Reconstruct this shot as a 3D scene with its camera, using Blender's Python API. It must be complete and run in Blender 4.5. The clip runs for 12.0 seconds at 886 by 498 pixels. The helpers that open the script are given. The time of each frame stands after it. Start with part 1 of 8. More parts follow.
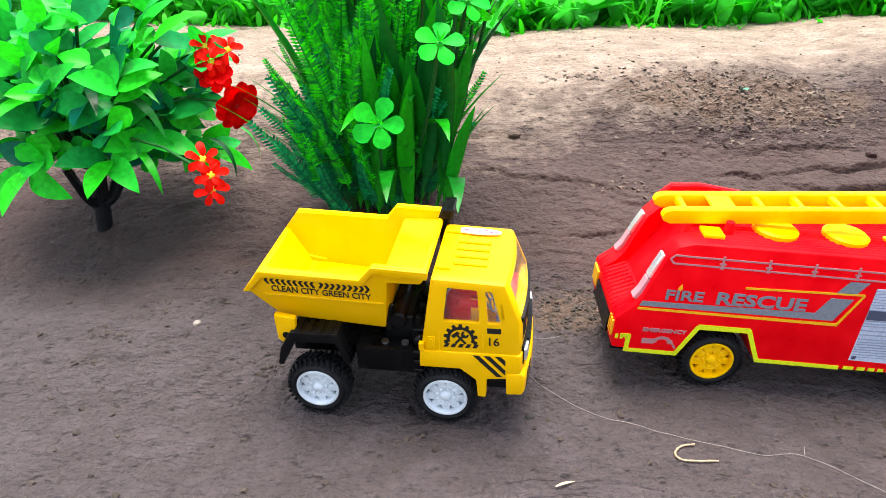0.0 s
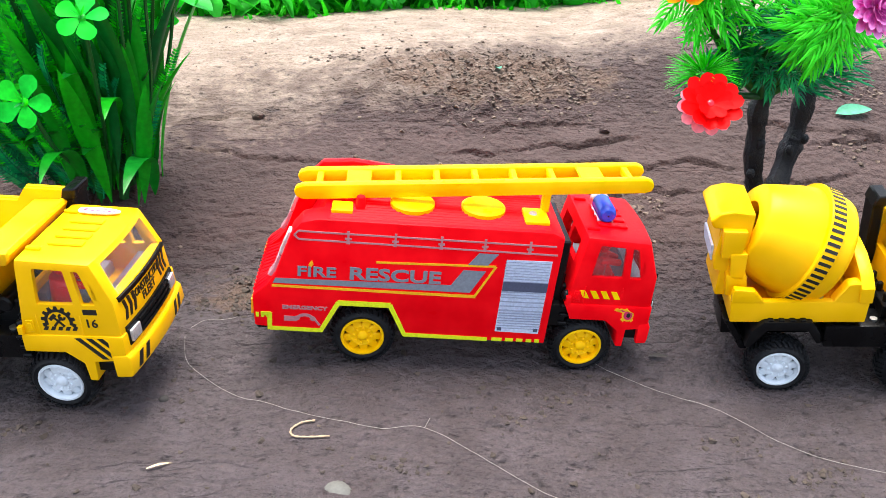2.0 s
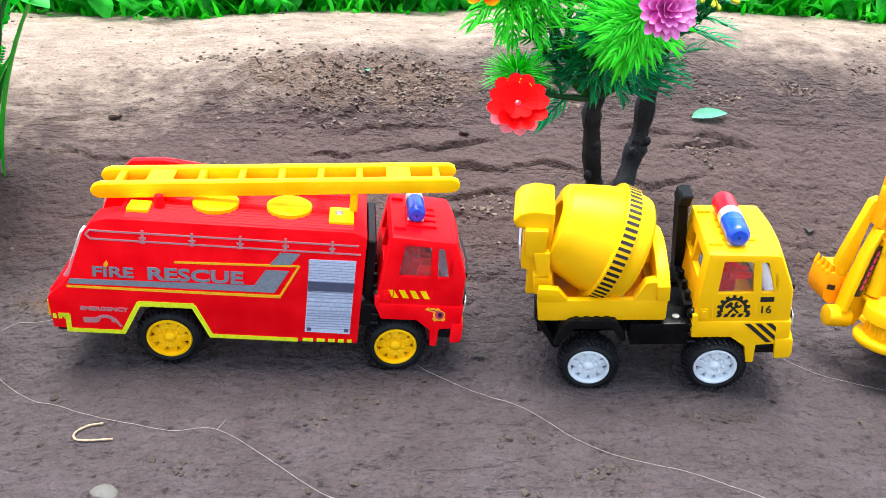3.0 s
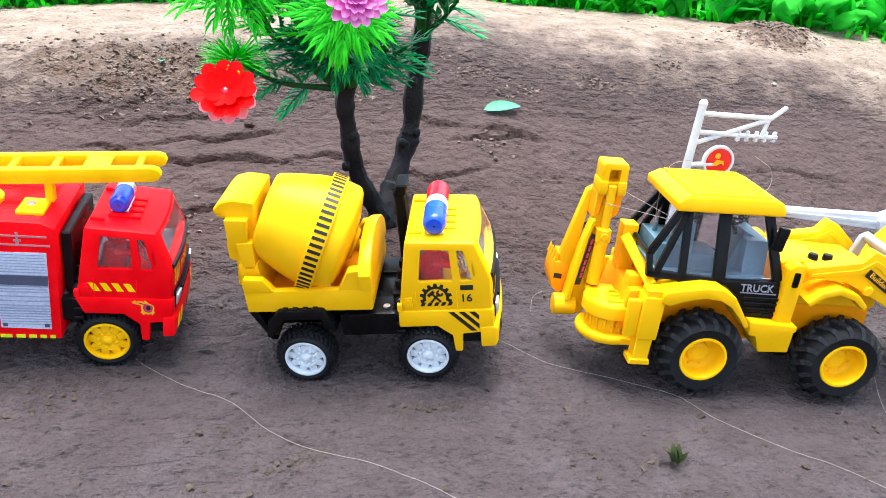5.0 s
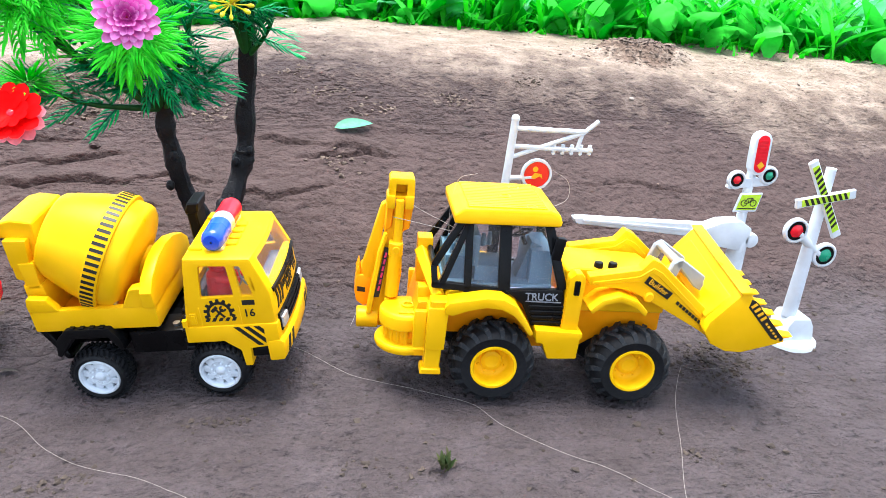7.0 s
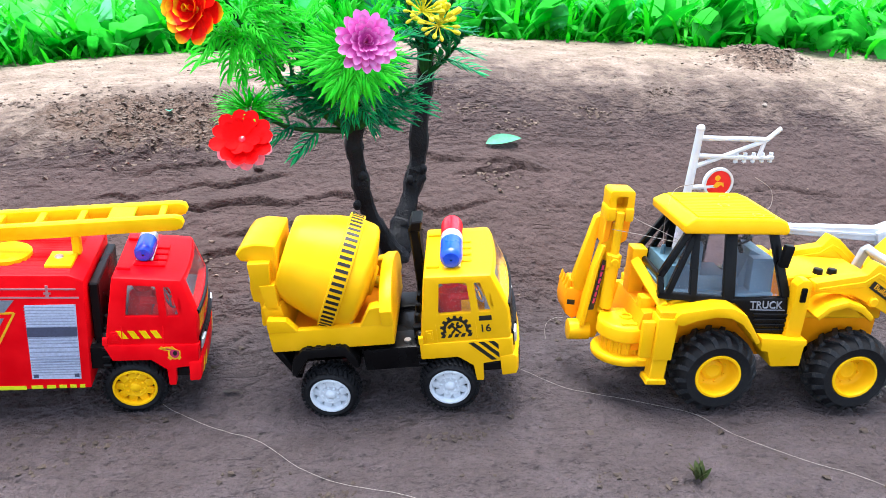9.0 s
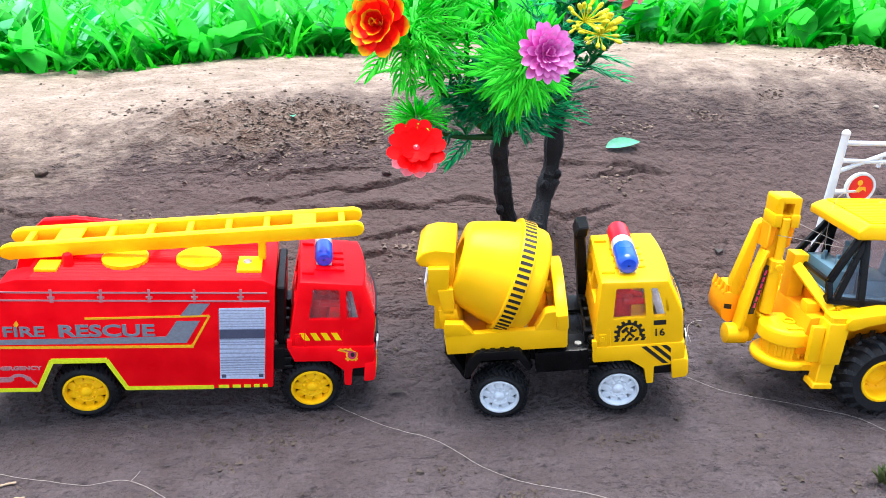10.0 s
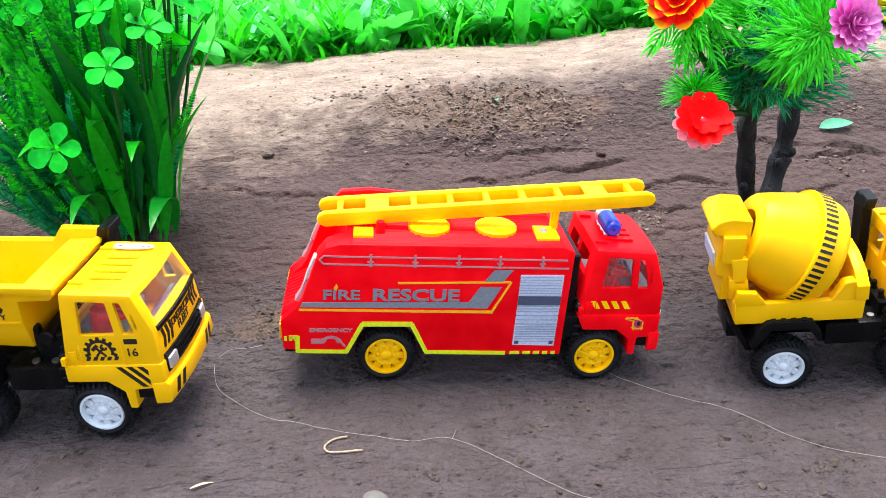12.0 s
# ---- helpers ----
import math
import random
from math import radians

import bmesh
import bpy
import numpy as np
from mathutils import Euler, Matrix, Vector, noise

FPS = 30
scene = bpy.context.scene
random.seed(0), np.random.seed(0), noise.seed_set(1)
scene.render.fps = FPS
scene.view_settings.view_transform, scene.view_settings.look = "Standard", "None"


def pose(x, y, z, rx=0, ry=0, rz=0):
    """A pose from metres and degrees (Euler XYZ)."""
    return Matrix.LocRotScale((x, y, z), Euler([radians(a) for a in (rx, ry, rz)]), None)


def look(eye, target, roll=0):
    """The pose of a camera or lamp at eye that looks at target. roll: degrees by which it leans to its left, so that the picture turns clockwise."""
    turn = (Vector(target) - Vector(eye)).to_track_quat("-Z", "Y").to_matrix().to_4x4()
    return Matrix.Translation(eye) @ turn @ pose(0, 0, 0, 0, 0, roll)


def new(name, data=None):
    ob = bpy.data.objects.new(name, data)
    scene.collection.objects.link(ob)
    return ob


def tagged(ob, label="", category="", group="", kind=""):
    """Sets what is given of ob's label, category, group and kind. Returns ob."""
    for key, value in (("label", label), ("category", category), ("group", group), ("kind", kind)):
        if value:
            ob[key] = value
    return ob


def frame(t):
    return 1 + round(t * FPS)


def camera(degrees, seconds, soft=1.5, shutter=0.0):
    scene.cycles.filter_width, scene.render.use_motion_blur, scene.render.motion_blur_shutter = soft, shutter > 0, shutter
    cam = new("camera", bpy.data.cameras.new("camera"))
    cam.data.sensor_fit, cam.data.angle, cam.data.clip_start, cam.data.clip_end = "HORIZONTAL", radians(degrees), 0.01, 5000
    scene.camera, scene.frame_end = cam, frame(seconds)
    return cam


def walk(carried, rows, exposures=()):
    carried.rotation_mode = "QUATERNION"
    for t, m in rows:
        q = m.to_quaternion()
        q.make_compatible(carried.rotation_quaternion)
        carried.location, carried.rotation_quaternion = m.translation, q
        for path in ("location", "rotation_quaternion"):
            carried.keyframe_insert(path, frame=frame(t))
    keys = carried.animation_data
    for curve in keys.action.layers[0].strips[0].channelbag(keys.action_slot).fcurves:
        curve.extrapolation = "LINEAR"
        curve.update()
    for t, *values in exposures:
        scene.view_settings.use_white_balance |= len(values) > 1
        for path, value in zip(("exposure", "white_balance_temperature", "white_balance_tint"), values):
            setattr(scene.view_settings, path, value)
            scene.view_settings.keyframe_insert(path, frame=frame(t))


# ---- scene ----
cam = camera(61.0, 12.0, soft=0.7)
PATH = [
    (0, (0.087, 0.071, 0.186), (0.016, 1.9, -0.62), 2.0),
    (0.5, (0.119, 0.075, 0.184), (0.081, 1.904, -0.623), 2.2),
    (1, (0.149, 0.075, 0.18), (0.135, 1.901, -0.637), 2.0),
    (1.5, (0.181, 0.076, 0.18), (0.205, 1.895, -0.65), 2.1),
    (2, (0.214, 0.075, 0.184), (0.288, 1.895, -0.642), 2.5),
    (2.5, (0.247, 0.074, 0.185), (0.37, 1.897, -0.629), 3.0),
    (3, (0.28, 0.072, 0.184), (0.444, 1.896, -0.622), 3.5),
    (3.2, (0.291, 0.072, 0.184), (0.479, 1.893, -0.621), 4.1),
    (4.8, (0.371, 0.068, 0.183), (0.662, 1.879, -0.616), 4.9),
    (5, (0.38, 0.065, 0.185), (0.677, 1.875, -0.613), 4.7),
    (5.5, (0.405, 0.061, 0.188), (0.728, 1.87, -0.602), 4.6),
    (6, (0.429, 0.055, 0.189), (0.768, 1.868, -0.584), 4.2),
    (6.5, (0.45, 0.049, 0.191), (0.813, 1.866, -0.563), 4.3),
    (6.7, (0.457, 0.047, 0.192), (0.824, 1.863, -0.56), 4.4),
    (8.3, (0.414, 0.054, 0.189), (0.77, 1.885, -0.534), 3.0),
    (8.5, (0.402, 0.056, 0.189), (0.747, 1.89, -0.53), 2.6),
    (9, (0.37, 0.058, 0.189), (0.679, 1.898, -0.532), 2.0),
    (9.5, (0.338, 0.059, 0.192), (0.609, 1.904, -0.53), 1.6),
    (10, (0.307, 0.06, 0.194), (0.545, 1.906, -0.537), 1.3),
    (10.5, (0.282, 0.061, 0.193), (0.477, 1.909, -0.548), 1.0),
    (11, (0.259, 0.06, 0.191), (0.421, 1.909, -0.554), 0.8),
    (11.5, (0.229, 0.06, 0.189), (0.359, 1.912, -0.553), 0.2),
    (12, (0.203, 0.057, 0.183), (0.297, 1.916, -0.548), -0.0),
]
# the clip's white balance starts warm and cools on the way
TINTS = ((0, 1.65, 6800, 8), (1.5, 1.67, 6650, 8), (3, 1.72, 6350, 7), (5, 1.74, 6250, 7), (6.7, 1.75, 6250, 7), (9, 1.68, 6150, 9), (11, 1.65, 6150, 9), (12, 1.63, 6500, 9))
walk(cam, [(t, look(eye, target, roll)) for t, eye, target, roll in PATH], TINTS)

# ---- light: soft overcast daylight ----
SUN_ELEV, SUN_TURN = 81.0, -20.0
world = bpy.data.worlds.new("sky")
scene.world = world
world.use_nodes = True
wn = world.node_tree.nodes
sky = wn.new("ShaderNodeTexSky")
sky.sky_type = "NISHITA"
sky.sun_disc = False
sky.sun_elevation = radians(SUN_ELEV)
sky.sun_rotation = radians(SUN_TURN)
sky.air_density, sky.dust_density, sky.ozone_density = 1.0, 3.0, 0.8
wn["Background"].inputs["Strength"].default_value = 0.165
grey_sky = wn.new("ShaderNodeHueSaturation")
grey_sky.inputs["Saturation"].default_value = 0.62
world.node_tree.links.new(sky.outputs["Color"], grey_sky.inputs["Color"])
world.node_tree.links.new(grey_sky.outputs["Color"], wn["Background"].inputs["Color"])
sun = new("sun", bpy.data.lights.new("sun", "SUN"))
sun.data.energy, sun.data.angle, sun.data.color = 2.7, radians(40), (1.0, 0.96, 0.92)
sun.rotation_euler = Euler((radians(90 - SUN_ELEV), 0, radians(180 - SUN_TURN)))

# ---- materials ----
def shader(name):
    m = bpy.data.materials.new(name)
    m.use_nodes = True
    nt = m.node_tree
    return m, nt.nodes, nt.links, nt.nodes["Principled BSDF"]


def noise_node(nodes, links, scale, detail=4.0, rough=0.55, coord="Object"):
    tc = nodes.new("ShaderNodeTexCoord")
    n = nodes.new("ShaderNodeTexNoise")
    n.inputs["Scale"].default_value, n.inputs["Detail"].default_value, n.inputs["Roughness"].default_value = scale, detail, rough
    links.new(tc.outputs[coord], n.inputs["Vector"])
    return n


def ramp(nodes, links, source, stops):
    r = nodes.new("ShaderNodeValToRGB")
    while len(r.color_ramp.elements) < len(stops):
        r.color_ramp.elements.new(0.5)
    for e, (p, c) in zip(r.color_ramp.elements, stops):
        e.position, e.color = p, (*c, 1.0) if len(c) == 3 else c
    links.new(source, r.inputs["Fac"])
    return r


def blend(nodes, links, fac, a, b, mode="MIX"):
    m = nodes.new("ShaderNodeMix")
    m.data_type, m.blend_type = "RGBA", mode
    for key, v in (("Factor", fac), ("A", a), ("B", b)):
        s = [i for i in m.inputs if i.name == key and (i.type == "VALUE" if key == "Factor" else i.type == "RGBA")][0]
        if isinstance(v, (int, float)):
            s.default_value = v
        elif isinstance(v, tuple):
            s.default_value = (*v, 1.0)
        else:
            links.new(v, s)
    return [o for o in m.outputs if o.type == "RGBA"][0]


def bump(nodes, links, height, strength, distance, bsdf):
    b = nodes.new("ShaderNodeBump")
    b.inputs["Strength"].default_value, b.inputs["Distance"].default_value = strength, distance
    links.new(height, b.inputs["Height"])
    links.new(b.outputs["Normal"], bsdf.inputs["Normal"])


def plastic(name, colour, rough=0.34, dust=0.12, vary=0.12, relief=0.15, spec=0.5):
    """Moulded toy plastic: faint mottling, fine scuffs in the gloss, thin dust in patches."""
    m, nodes, links, p = shader(name)
    coarse = noise_node(nodes, links, 55.0, 3.0)
    fine = noise_node(nodes, links, 700.0, 5.0, 0.65)
    dark = tuple(c * (1 - vary) for c in colour)
    light = tuple(min(1.0, c * (1 + 0.5 * vary) + 0.004) for c in colour)
    body = ramp(nodes, links, coarse.outputs["Fac"], ((0.35, dark), (0.65, light)))
    grit = ramp(nodes, links, fine.outputs["Fac"], ((0.52, (0, 0, 0)), (0.78, (dust, dust, dust))))
    col = blend(nodes, links, grit.outputs["Color"], body.outputs["Color"], (0.30, 0.23, 0.17))
    links.new(col, p.inputs["Base Color"])
    rr = ramp(nodes, links, coarse.outputs["Fac"], ((0.3, (rough * 0.8,) * 3), (0.7, (min(1, rough * 1.35),) * 3)))
    links.new(rr.outputs["Color"], p.inputs["Roughness"])
    p.inputs["Specular IOR Level"].default_value = spec
    bump(nodes, links, fine.outputs["Fac"], relief, 0.0004, p)
    return m


def decal(name, colour, rough=0.45, metal=0.0):
    m, nodes, links, p = shader(name)
    n = noise_node(nodes, links, 900.0, 4.0)
    r = ramp(nodes, links, n.outputs["Fac"], ((0.3, tuple(c * 0.82 for c in colour)), (0.7, tuple(min(1, c * 1.1) for c in colour))))
    links.new(r.outputs["Color"], p.inputs["Base Color"])
    p.inputs["Roughness"].default_value, p.inputs["Metallic"].default_value = rough, metal
    return m


def clear(name, colour=(0.93, 0.92, 0.95), rough=0.06, ior=1.18, through_light=1.0):
    m, nodes, links, p = shader(name)
    p.inputs["Base Color"].default_value = (*colour, 1)
    p.inputs["Transmission Weight"].default_value = through_light
    p.inputs["IOR"].default_value = ior
    n = noise_node(nodes, links, 120.0, 4.0)
    r = ramp(nodes, links, n.outputs["Fac"], ((0.4, (rough,) * 3), (0.75, (rough * 2.6,) * 3)))
    links.new(r.outputs["Color"], p.inputs["Roughness"])
    return m


def leafy(name, dark, light, rough=0.38, gloss=0.22, streak=260.0, through_light=0.18):
    """Thin plastic or living leaf: colour by object, veins along the blade, some light passing through."""
    m, nodes, links, p = shader(name)
    info = nodes.new("ShaderNodeObjectInfo")
    geo = nodes.new("ShaderNodeNewGeometry")
    mixr = nodes.new("ShaderNodeMath")
    mixr.operation = "ADD"
    links.new(info.outputs["Random"], mixr.inputs[0])
    links.new(geo.outputs["Random Per Island"], mixr.inputs[1])
    half = nodes.new("ShaderNodeMath")
    half.operation = "FRACT"
    links.new(mixr.outputs[0], half.inputs[0])
    base = ramp(nodes, links, half.outputs[0], ((0.0, dark), (1.0, light)))
    n = noise_node(nodes, links, streak, 3.0)
    v = ramp(nodes, links, n.outputs["Fac"], ((0.3, (0.72,) * 3), (0.7, (1.12,) * 3)))
    col = blend(nodes, links, 1.0, base.outputs["Color"], v.outputs["Color"], "MULTIPLY")
    links.new(col, p.inputs["Base Color"])
    p.inputs["Roughness"].default_value, p.inputs["Specular IOR Level"].default_value = rough, gloss
    bump(nodes, links, n.outputs["Fac"], 0.25, 0.0006, p)
    tr = nodes.new("ShaderNodeBsdfTranslucent")
    links.new(col, tr.inputs["Color"])
    ms = nodes.new("ShaderNodeMixShader")
    ms.inputs["Fac"].default_value = through_light
    out = nodes["Material Output"]
    links.new(p.outputs["BSDF"], ms.inputs[1])
    links.new(tr.outputs["BSDF"], ms.inputs[2])
    links.new(ms.outputs["Shader"], out.inputs["Surface"])
    return m


def petal_mat(name, inner, outer, size, turn_at=0.5):
    """Petal coloured from its root to its rim along the local x axis."""
    m, nodes, links, p = shader(name)
    tc = nodes.new("ShaderNodeTexCoord")
    sep = nodes.new("ShaderNodeSeparateXYZ")
    links.new(tc.outputs["Object"], sep.inputs["Vector"])
    div = nodes.new("ShaderNodeMath")
    div.operation = "DIVIDE"
    div.inputs[1].default_value = size
    links.new(sep.outputs["X"], div.inputs[0])
    r = ramp(nodes, links, div.outputs[0], ((turn_at, inner), (1.0, outer)))
    n = noise_node(nodes, links, 350.0, 3.0)
    v = ramp(nodes, links, n.outputs["Fac"], ((0.3, (0.8,) * 3), (0.7, (1.08,) * 3)))
    links.new(blend(nodes, links, 1.0, r.outputs["Color"], v.outputs["Color"], "MULTIPLY"), p.inputs["Base Color"])
    p.inputs["Roughness"].default_value = 0.5
    p.inputs["Specular IOR Level"].default_value = 0.06
    bump(nodes, links, n.outputs["Fac"], 0.2, 0.0005, p)
    return m


def soil_mat():
    """Damp grey-brown silt that dries to pale sand on top of the bank, with crumbly darker patches."""
    m, nodes, links, p = shader("silt")
    geo = nodes.new("ShaderNodeNewGeometry")
    pos = geo.outputs["Position"]

    def nz(scale, detail=5.0, rough=0.6, stretch=None):
        n = nodes.new("ShaderNodeTexNoise")
        n.inputs["Scale"].default_value, n.inputs["Detail"].default_value, n.inputs["Roughness"].default_value = scale, detail, rough
        if stretch:
            mp = nodes.new("ShaderNodeMapping")
            mp.inputs["Scale"].default_value = stretch
            links.new(pos, mp.inputs["Vector"])
            links.new(mp.outputs["Vector"], n.inputs["Vector"])
        else:
            links.new(pos, n.inputs["Vector"])
        return n.outputs["Fac"]

    def math(op, a, b=0.0):
        n = nodes.new("ShaderNodeMath")
        n.operation = op
        for i, v in enumerate((a, b)):
            if isinstance(v, (int, float)):
                n.inputs[i].default_value = v
            else:
                links.new(v, n.inputs[i])
        return n.outputs[0]

    sep = nodes.new("ShaderNodeSeparateXYZ")
    links.new(pos, sep.inputs["Vector"])

    def grey(source, lo, hi, a, b):
        return ramp(nodes, links, source, ((lo, (a,) * 3), (hi, (b,) * 3))).outputs["Color"]

    big, mid, fine, streaks = nz(7.0), nz(45.0), nz(520.0, 5.0, 0.65, (0.8, 1.1, 1.1)), nz(60.0, 5.0, 0.6, (0.35, 1.6, 1.6))
    crumb, brushed = nz(190.0, 3.0, 0.5, (0.9, 1.0, 1.0)), nz(110.0, 4.0, 0.6, (0.32, 1.4, 1.4))
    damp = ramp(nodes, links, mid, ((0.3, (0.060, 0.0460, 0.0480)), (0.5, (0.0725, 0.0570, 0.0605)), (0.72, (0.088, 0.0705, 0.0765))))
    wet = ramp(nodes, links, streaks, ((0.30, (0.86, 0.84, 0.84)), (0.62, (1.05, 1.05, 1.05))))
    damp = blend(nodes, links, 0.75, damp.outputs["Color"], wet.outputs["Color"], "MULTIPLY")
    # from the bank's foot upwards the soil is multiplied darker and browner
    bank_line = math("ADD", math("ADD", sep.outputs["Y"], math("MULTIPLY", math("SUBTRACT", big, 0.5), 0.10)), math("MULTIPLY", math("SUBTRACT", streaks, 0.5), 0.05))
    damp = blend(nodes, links, grey(bank_line, 0.385, 0.440, 0.0, 1.0), damp, blend(nodes, links, 1.0, damp, (0.70, 0.545, 0.47), "MULTIPLY"))
    dry = ramp(nodes, links, mid, ((0.3, (0.165, 0.120, 0.090)), (0.5, (0.230, 0.176, 0.136)), (0.7, (0.30, 0.238, 0.190))))
    along = math("DIVIDE", math("ADD", sep.outputs["X"], 0.4), 1.6)
    edge = ramp(nodes, links, along, [((x + 0.4) / 1.6, (y,) * 3) for x, y in ((-0.3, 0.565), (0.05, 0.545), (0.11, 0.555), (0.17, 0.570), (0.22, 0.590), (0.29, 0.620), (0.40, 0.632), (0.47, 0.630), (0.55, 0.605), (0.635, 0.590), (0.73, 0.588), (0.79, 0.555), (1.1, 0.55))])
    reach = math("SUBTRACT", sep.outputs["Y"], edge.outputs["Color"])
    reach = math("ADD", reach, math("MULTIPLY", math("SUBTRACT", big, 0.5), 0.10))
    reach = math("ADD", reach, math("MULTIPLY", math("SUBTRACT", mid, 0.5), 0.10))
    reach = math("ADD", reach, math("MULTIPLY", math("SUBTRACT", crumb, 0.5), 0.07))
    dryness = grey(math("ADD", reach, 0.5), 0.465, 0.570, 0.0, 1.0)
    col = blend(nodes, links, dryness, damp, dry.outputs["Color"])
    def turned(x, y, rx, ry):
        """Where freshly turned soil lies: an uneven patch round a place."""
        u = math("MULTIPLY", math("SUBTRACT", sep.outputs["X"], x), 1 / rx)
        v = math("MULTIPLY", math("SUBTRACT", sep.outputs["Y"], y), 1 / ry)
        d = math("ADD", math("MULTIPLY", u, u), math("MULTIPLY", v, v))
        d = math("ADD", d, math("MULTIPLY", math("SUBTRACT", mid, 0.5), 3.2))
        return grey(math("ADD", d, math("MULTIPLY", math("SUBTRACT", crumb, 0.5), 1.6)), 0.35, 1.1, 0.85, 0.0)
    for place in ((0.262, 0.588, 0.085, 0.034), (0.735, 0.660, 0.044, 0.026), (0.142, 0.405, 0.045, 0.018)):
        col = blend(nodes, links, turned(*place), col, (0.115, 0.074, 0.053))
    grains = ramp(nodes, links, fine, ((0.32, (0.42, 0.40, 0.39)), (0.42, (0.94, 0.94, 0.94)), (0.70, (1.25, 1.24, 1.23))))
    col = blend(nodes, links, 0.78, col, grains.outputs["Color"], "MULTIPLY")
    # the bump's pits are darkened in colour too, as their shade would
    col = blend(nodes, links, 0.75, col, grey(crumb, 0.26, 0.35, 0.42, 1.0), "MULTIPLY")
    links.new(col, p.inputs["Base Color"])
    p.inputs["Roughness"].default_value = 0.80
    p.inputs["Specular IOR Level"].default_value = 0.3
    line = math("ABSOLUTE", math("SUBTRACT", nz(16.0, 4.0, 0.5, (0.4, 1.5, 1.5)), 0.5))
    crack = math("MULTIPLY", grey(line, 0.0, 0.010, 1.0, 0.0), grey(nz(11.0, 2.0), 0.56, 0.62, 0.0, 1.0))
    pits = grey(crumb, 0.25, 0.36, 1.0, 0.0)
    relief = math("ADD", math("MULTIPLY", fine, 0.8), math("MULTIPLY", mid, 1.2))
    relief = math("ADD", relief, math("MULTIPLY", brushed, 0.5))
    relief = math("ADD", relief, math("MULTIPLY", crumb, 2.6))
    relief = math("SUBTRACT", relief, math("MULTIPLY", crack, 0.45))
    relief = math("SUBTRACT", relief, math("MULTIPLY", pits, 0.5))
    wave = nodes.new("ShaderNodeTexWave")
    wave.bands_direction, wave.wave_profile = "Y", "SAW"
    for key, v in (("Scale", 9.0), ("Distortion", 7.0), ("Detail", 4.0), ("Detail Scale", 1.6), ("Detail Roughness", 0.55)):
        wave.inputs[key].default_value = v
    flat = nodes.new("ShaderNodeMapping")
    flat.inputs["Scale"].default_value = (0.45, 1.0, 0.6)
    links.new(pos, flat.inputs["Vector"])
    links.new(flat.outputs["Vector"], wave.inputs["Vector"])
    zone = math("MULTIPLY", grey(bank_line, 0.405, 0.440, 0.0, 1.0), grey(bank_line, 0.50, 0.57, 1.0, 0.0))
    zone = math("MULTIPLY", zone, grey(nz(6.0, 2.0), 0.40, 0.56, 0.10, 1.0))
    relief = math("ADD", relief, math("MULTIPLY", math("MULTIPLY", wave.outputs["Fac"], zone), -1.2))
    relief = math("MULTIPLY", relief, grey(dryness, 0.1, 0.9, 1.0, 0.5))
    worn = math("MULTIPLY", grey(bank_line, 0.41, 0.45, 0.0, 1.0), grey(bank_line, 0.53, 0.57, 1.0, 0.0))
    relief = math("MULTIPLY", relief, grey(worn, 0.0, 1.0, 1.0, 0.40))
    bump(nodes, links, relief, 1.0, 0.0046, p)
    return m


YELLOW = plastic("yellow_plastic", (0.87, 0.475, 0.0004), 0.34, vary=0.05, dust=0.01, spec=0.12)
# the yellow deepened for recessed and rear parts: their shade is in the colour
SHADED_YELLOW = plastic("shaded_yellow_plastic", (0.95, 0.34, 0.0008), 0.34, dust=0.02, spec=0.08)
RED = plastic("red_plastic", (0.88, 0.0005, 0.006), 0.33, dust=0.0, spec=0.05)
LADDER = plastic("lemon_yellow_plastic", (0.88, 0.58, 0.0006), 0.30, dust=0.01, spec=0.06)
PLATE_LIME = plastic("lime_yellow_plastic", (0.48, 0.68, 0.0006), 0.30, dust=0.01, spec=0.06)
BLACK = plastic("black_plastic", (0.0018, 0.0020, 0.0026), 0.28, dust=0.002, spec=0.14)
LUG_RUBBER = plastic("scuffed_lug_rubber", (0.013, 0.016, 0.020), 0.6, dust=0.30, vary=0.5, relief=0.5, spec=0.2)
RUBBER = plastic("dusty_black_rubber", (0.0055, 0.0065, 0.0085), 0.55, dust=0.06, relief=0.4, spec=0.18)
WHITE = plastic("white_plastic", (0.66, 0.72, 0.78), 0.32, dust=0.08)
RIM_YELLOW = plastic("yellow_rim_plastic", (0.93, 0.52, 0.0010), 0.30, dust=0.02, spec=0.09)
FIGURE = plastic("red_figure_plastic", (0.80, 0.006, 0.012), 0.40, dust=0.03)
GREY_BLUE = plastic("grey_blue_plastic", (0.095, 0.20, 0.27), 0.40)
SILVER_GREY = plastic("grey_plastic", (0.25, 0.30, 0.35), 0.38)
BLUE = plastic("blue_plastic", (0.006, 0.065, 0.62), 0.22, dust=0.05)
RED_LENS = plastic("red_lens_plastic", (0.75, 0.006, 0.02), 0.20, dust=0.03)
GREEN_LENS = plastic("green_lens_plastic", (0.01, 0.30, 0.16), 0.22, dust=0.03)
CHROME = decal("silver_foil", (0.80, 0.83, 0.86), 0.38, 0.75)
LENS_PALE = plastic("pale_lamp_plastic", (0.45, 0.22, 0.26), 0.16, dust=0.02)
SCREW = decal("steel_screw", (0.5, 0.5, 0.48), 0.35, 1.0)
INK = decal("black_print", (0.006, 0.005, 0.004), 0.5)
GREY_INK = decal("grey_print", (0.19, 0.21, 0.25), 0.4)
RAIL_INK = decal("pink_grey_print", (0.46, 0.20, 0.22), 0.42)
LIME = decal("lime_print", (0.72, 0.80, 0.01), 0.42)
GOLD_INK = decal("amber_print", (0.85, 0.42, 0.006), 0.42)
SHUTTER = decal("silver_blue_print", (0.52, 0.57, 0.72), 0.40)
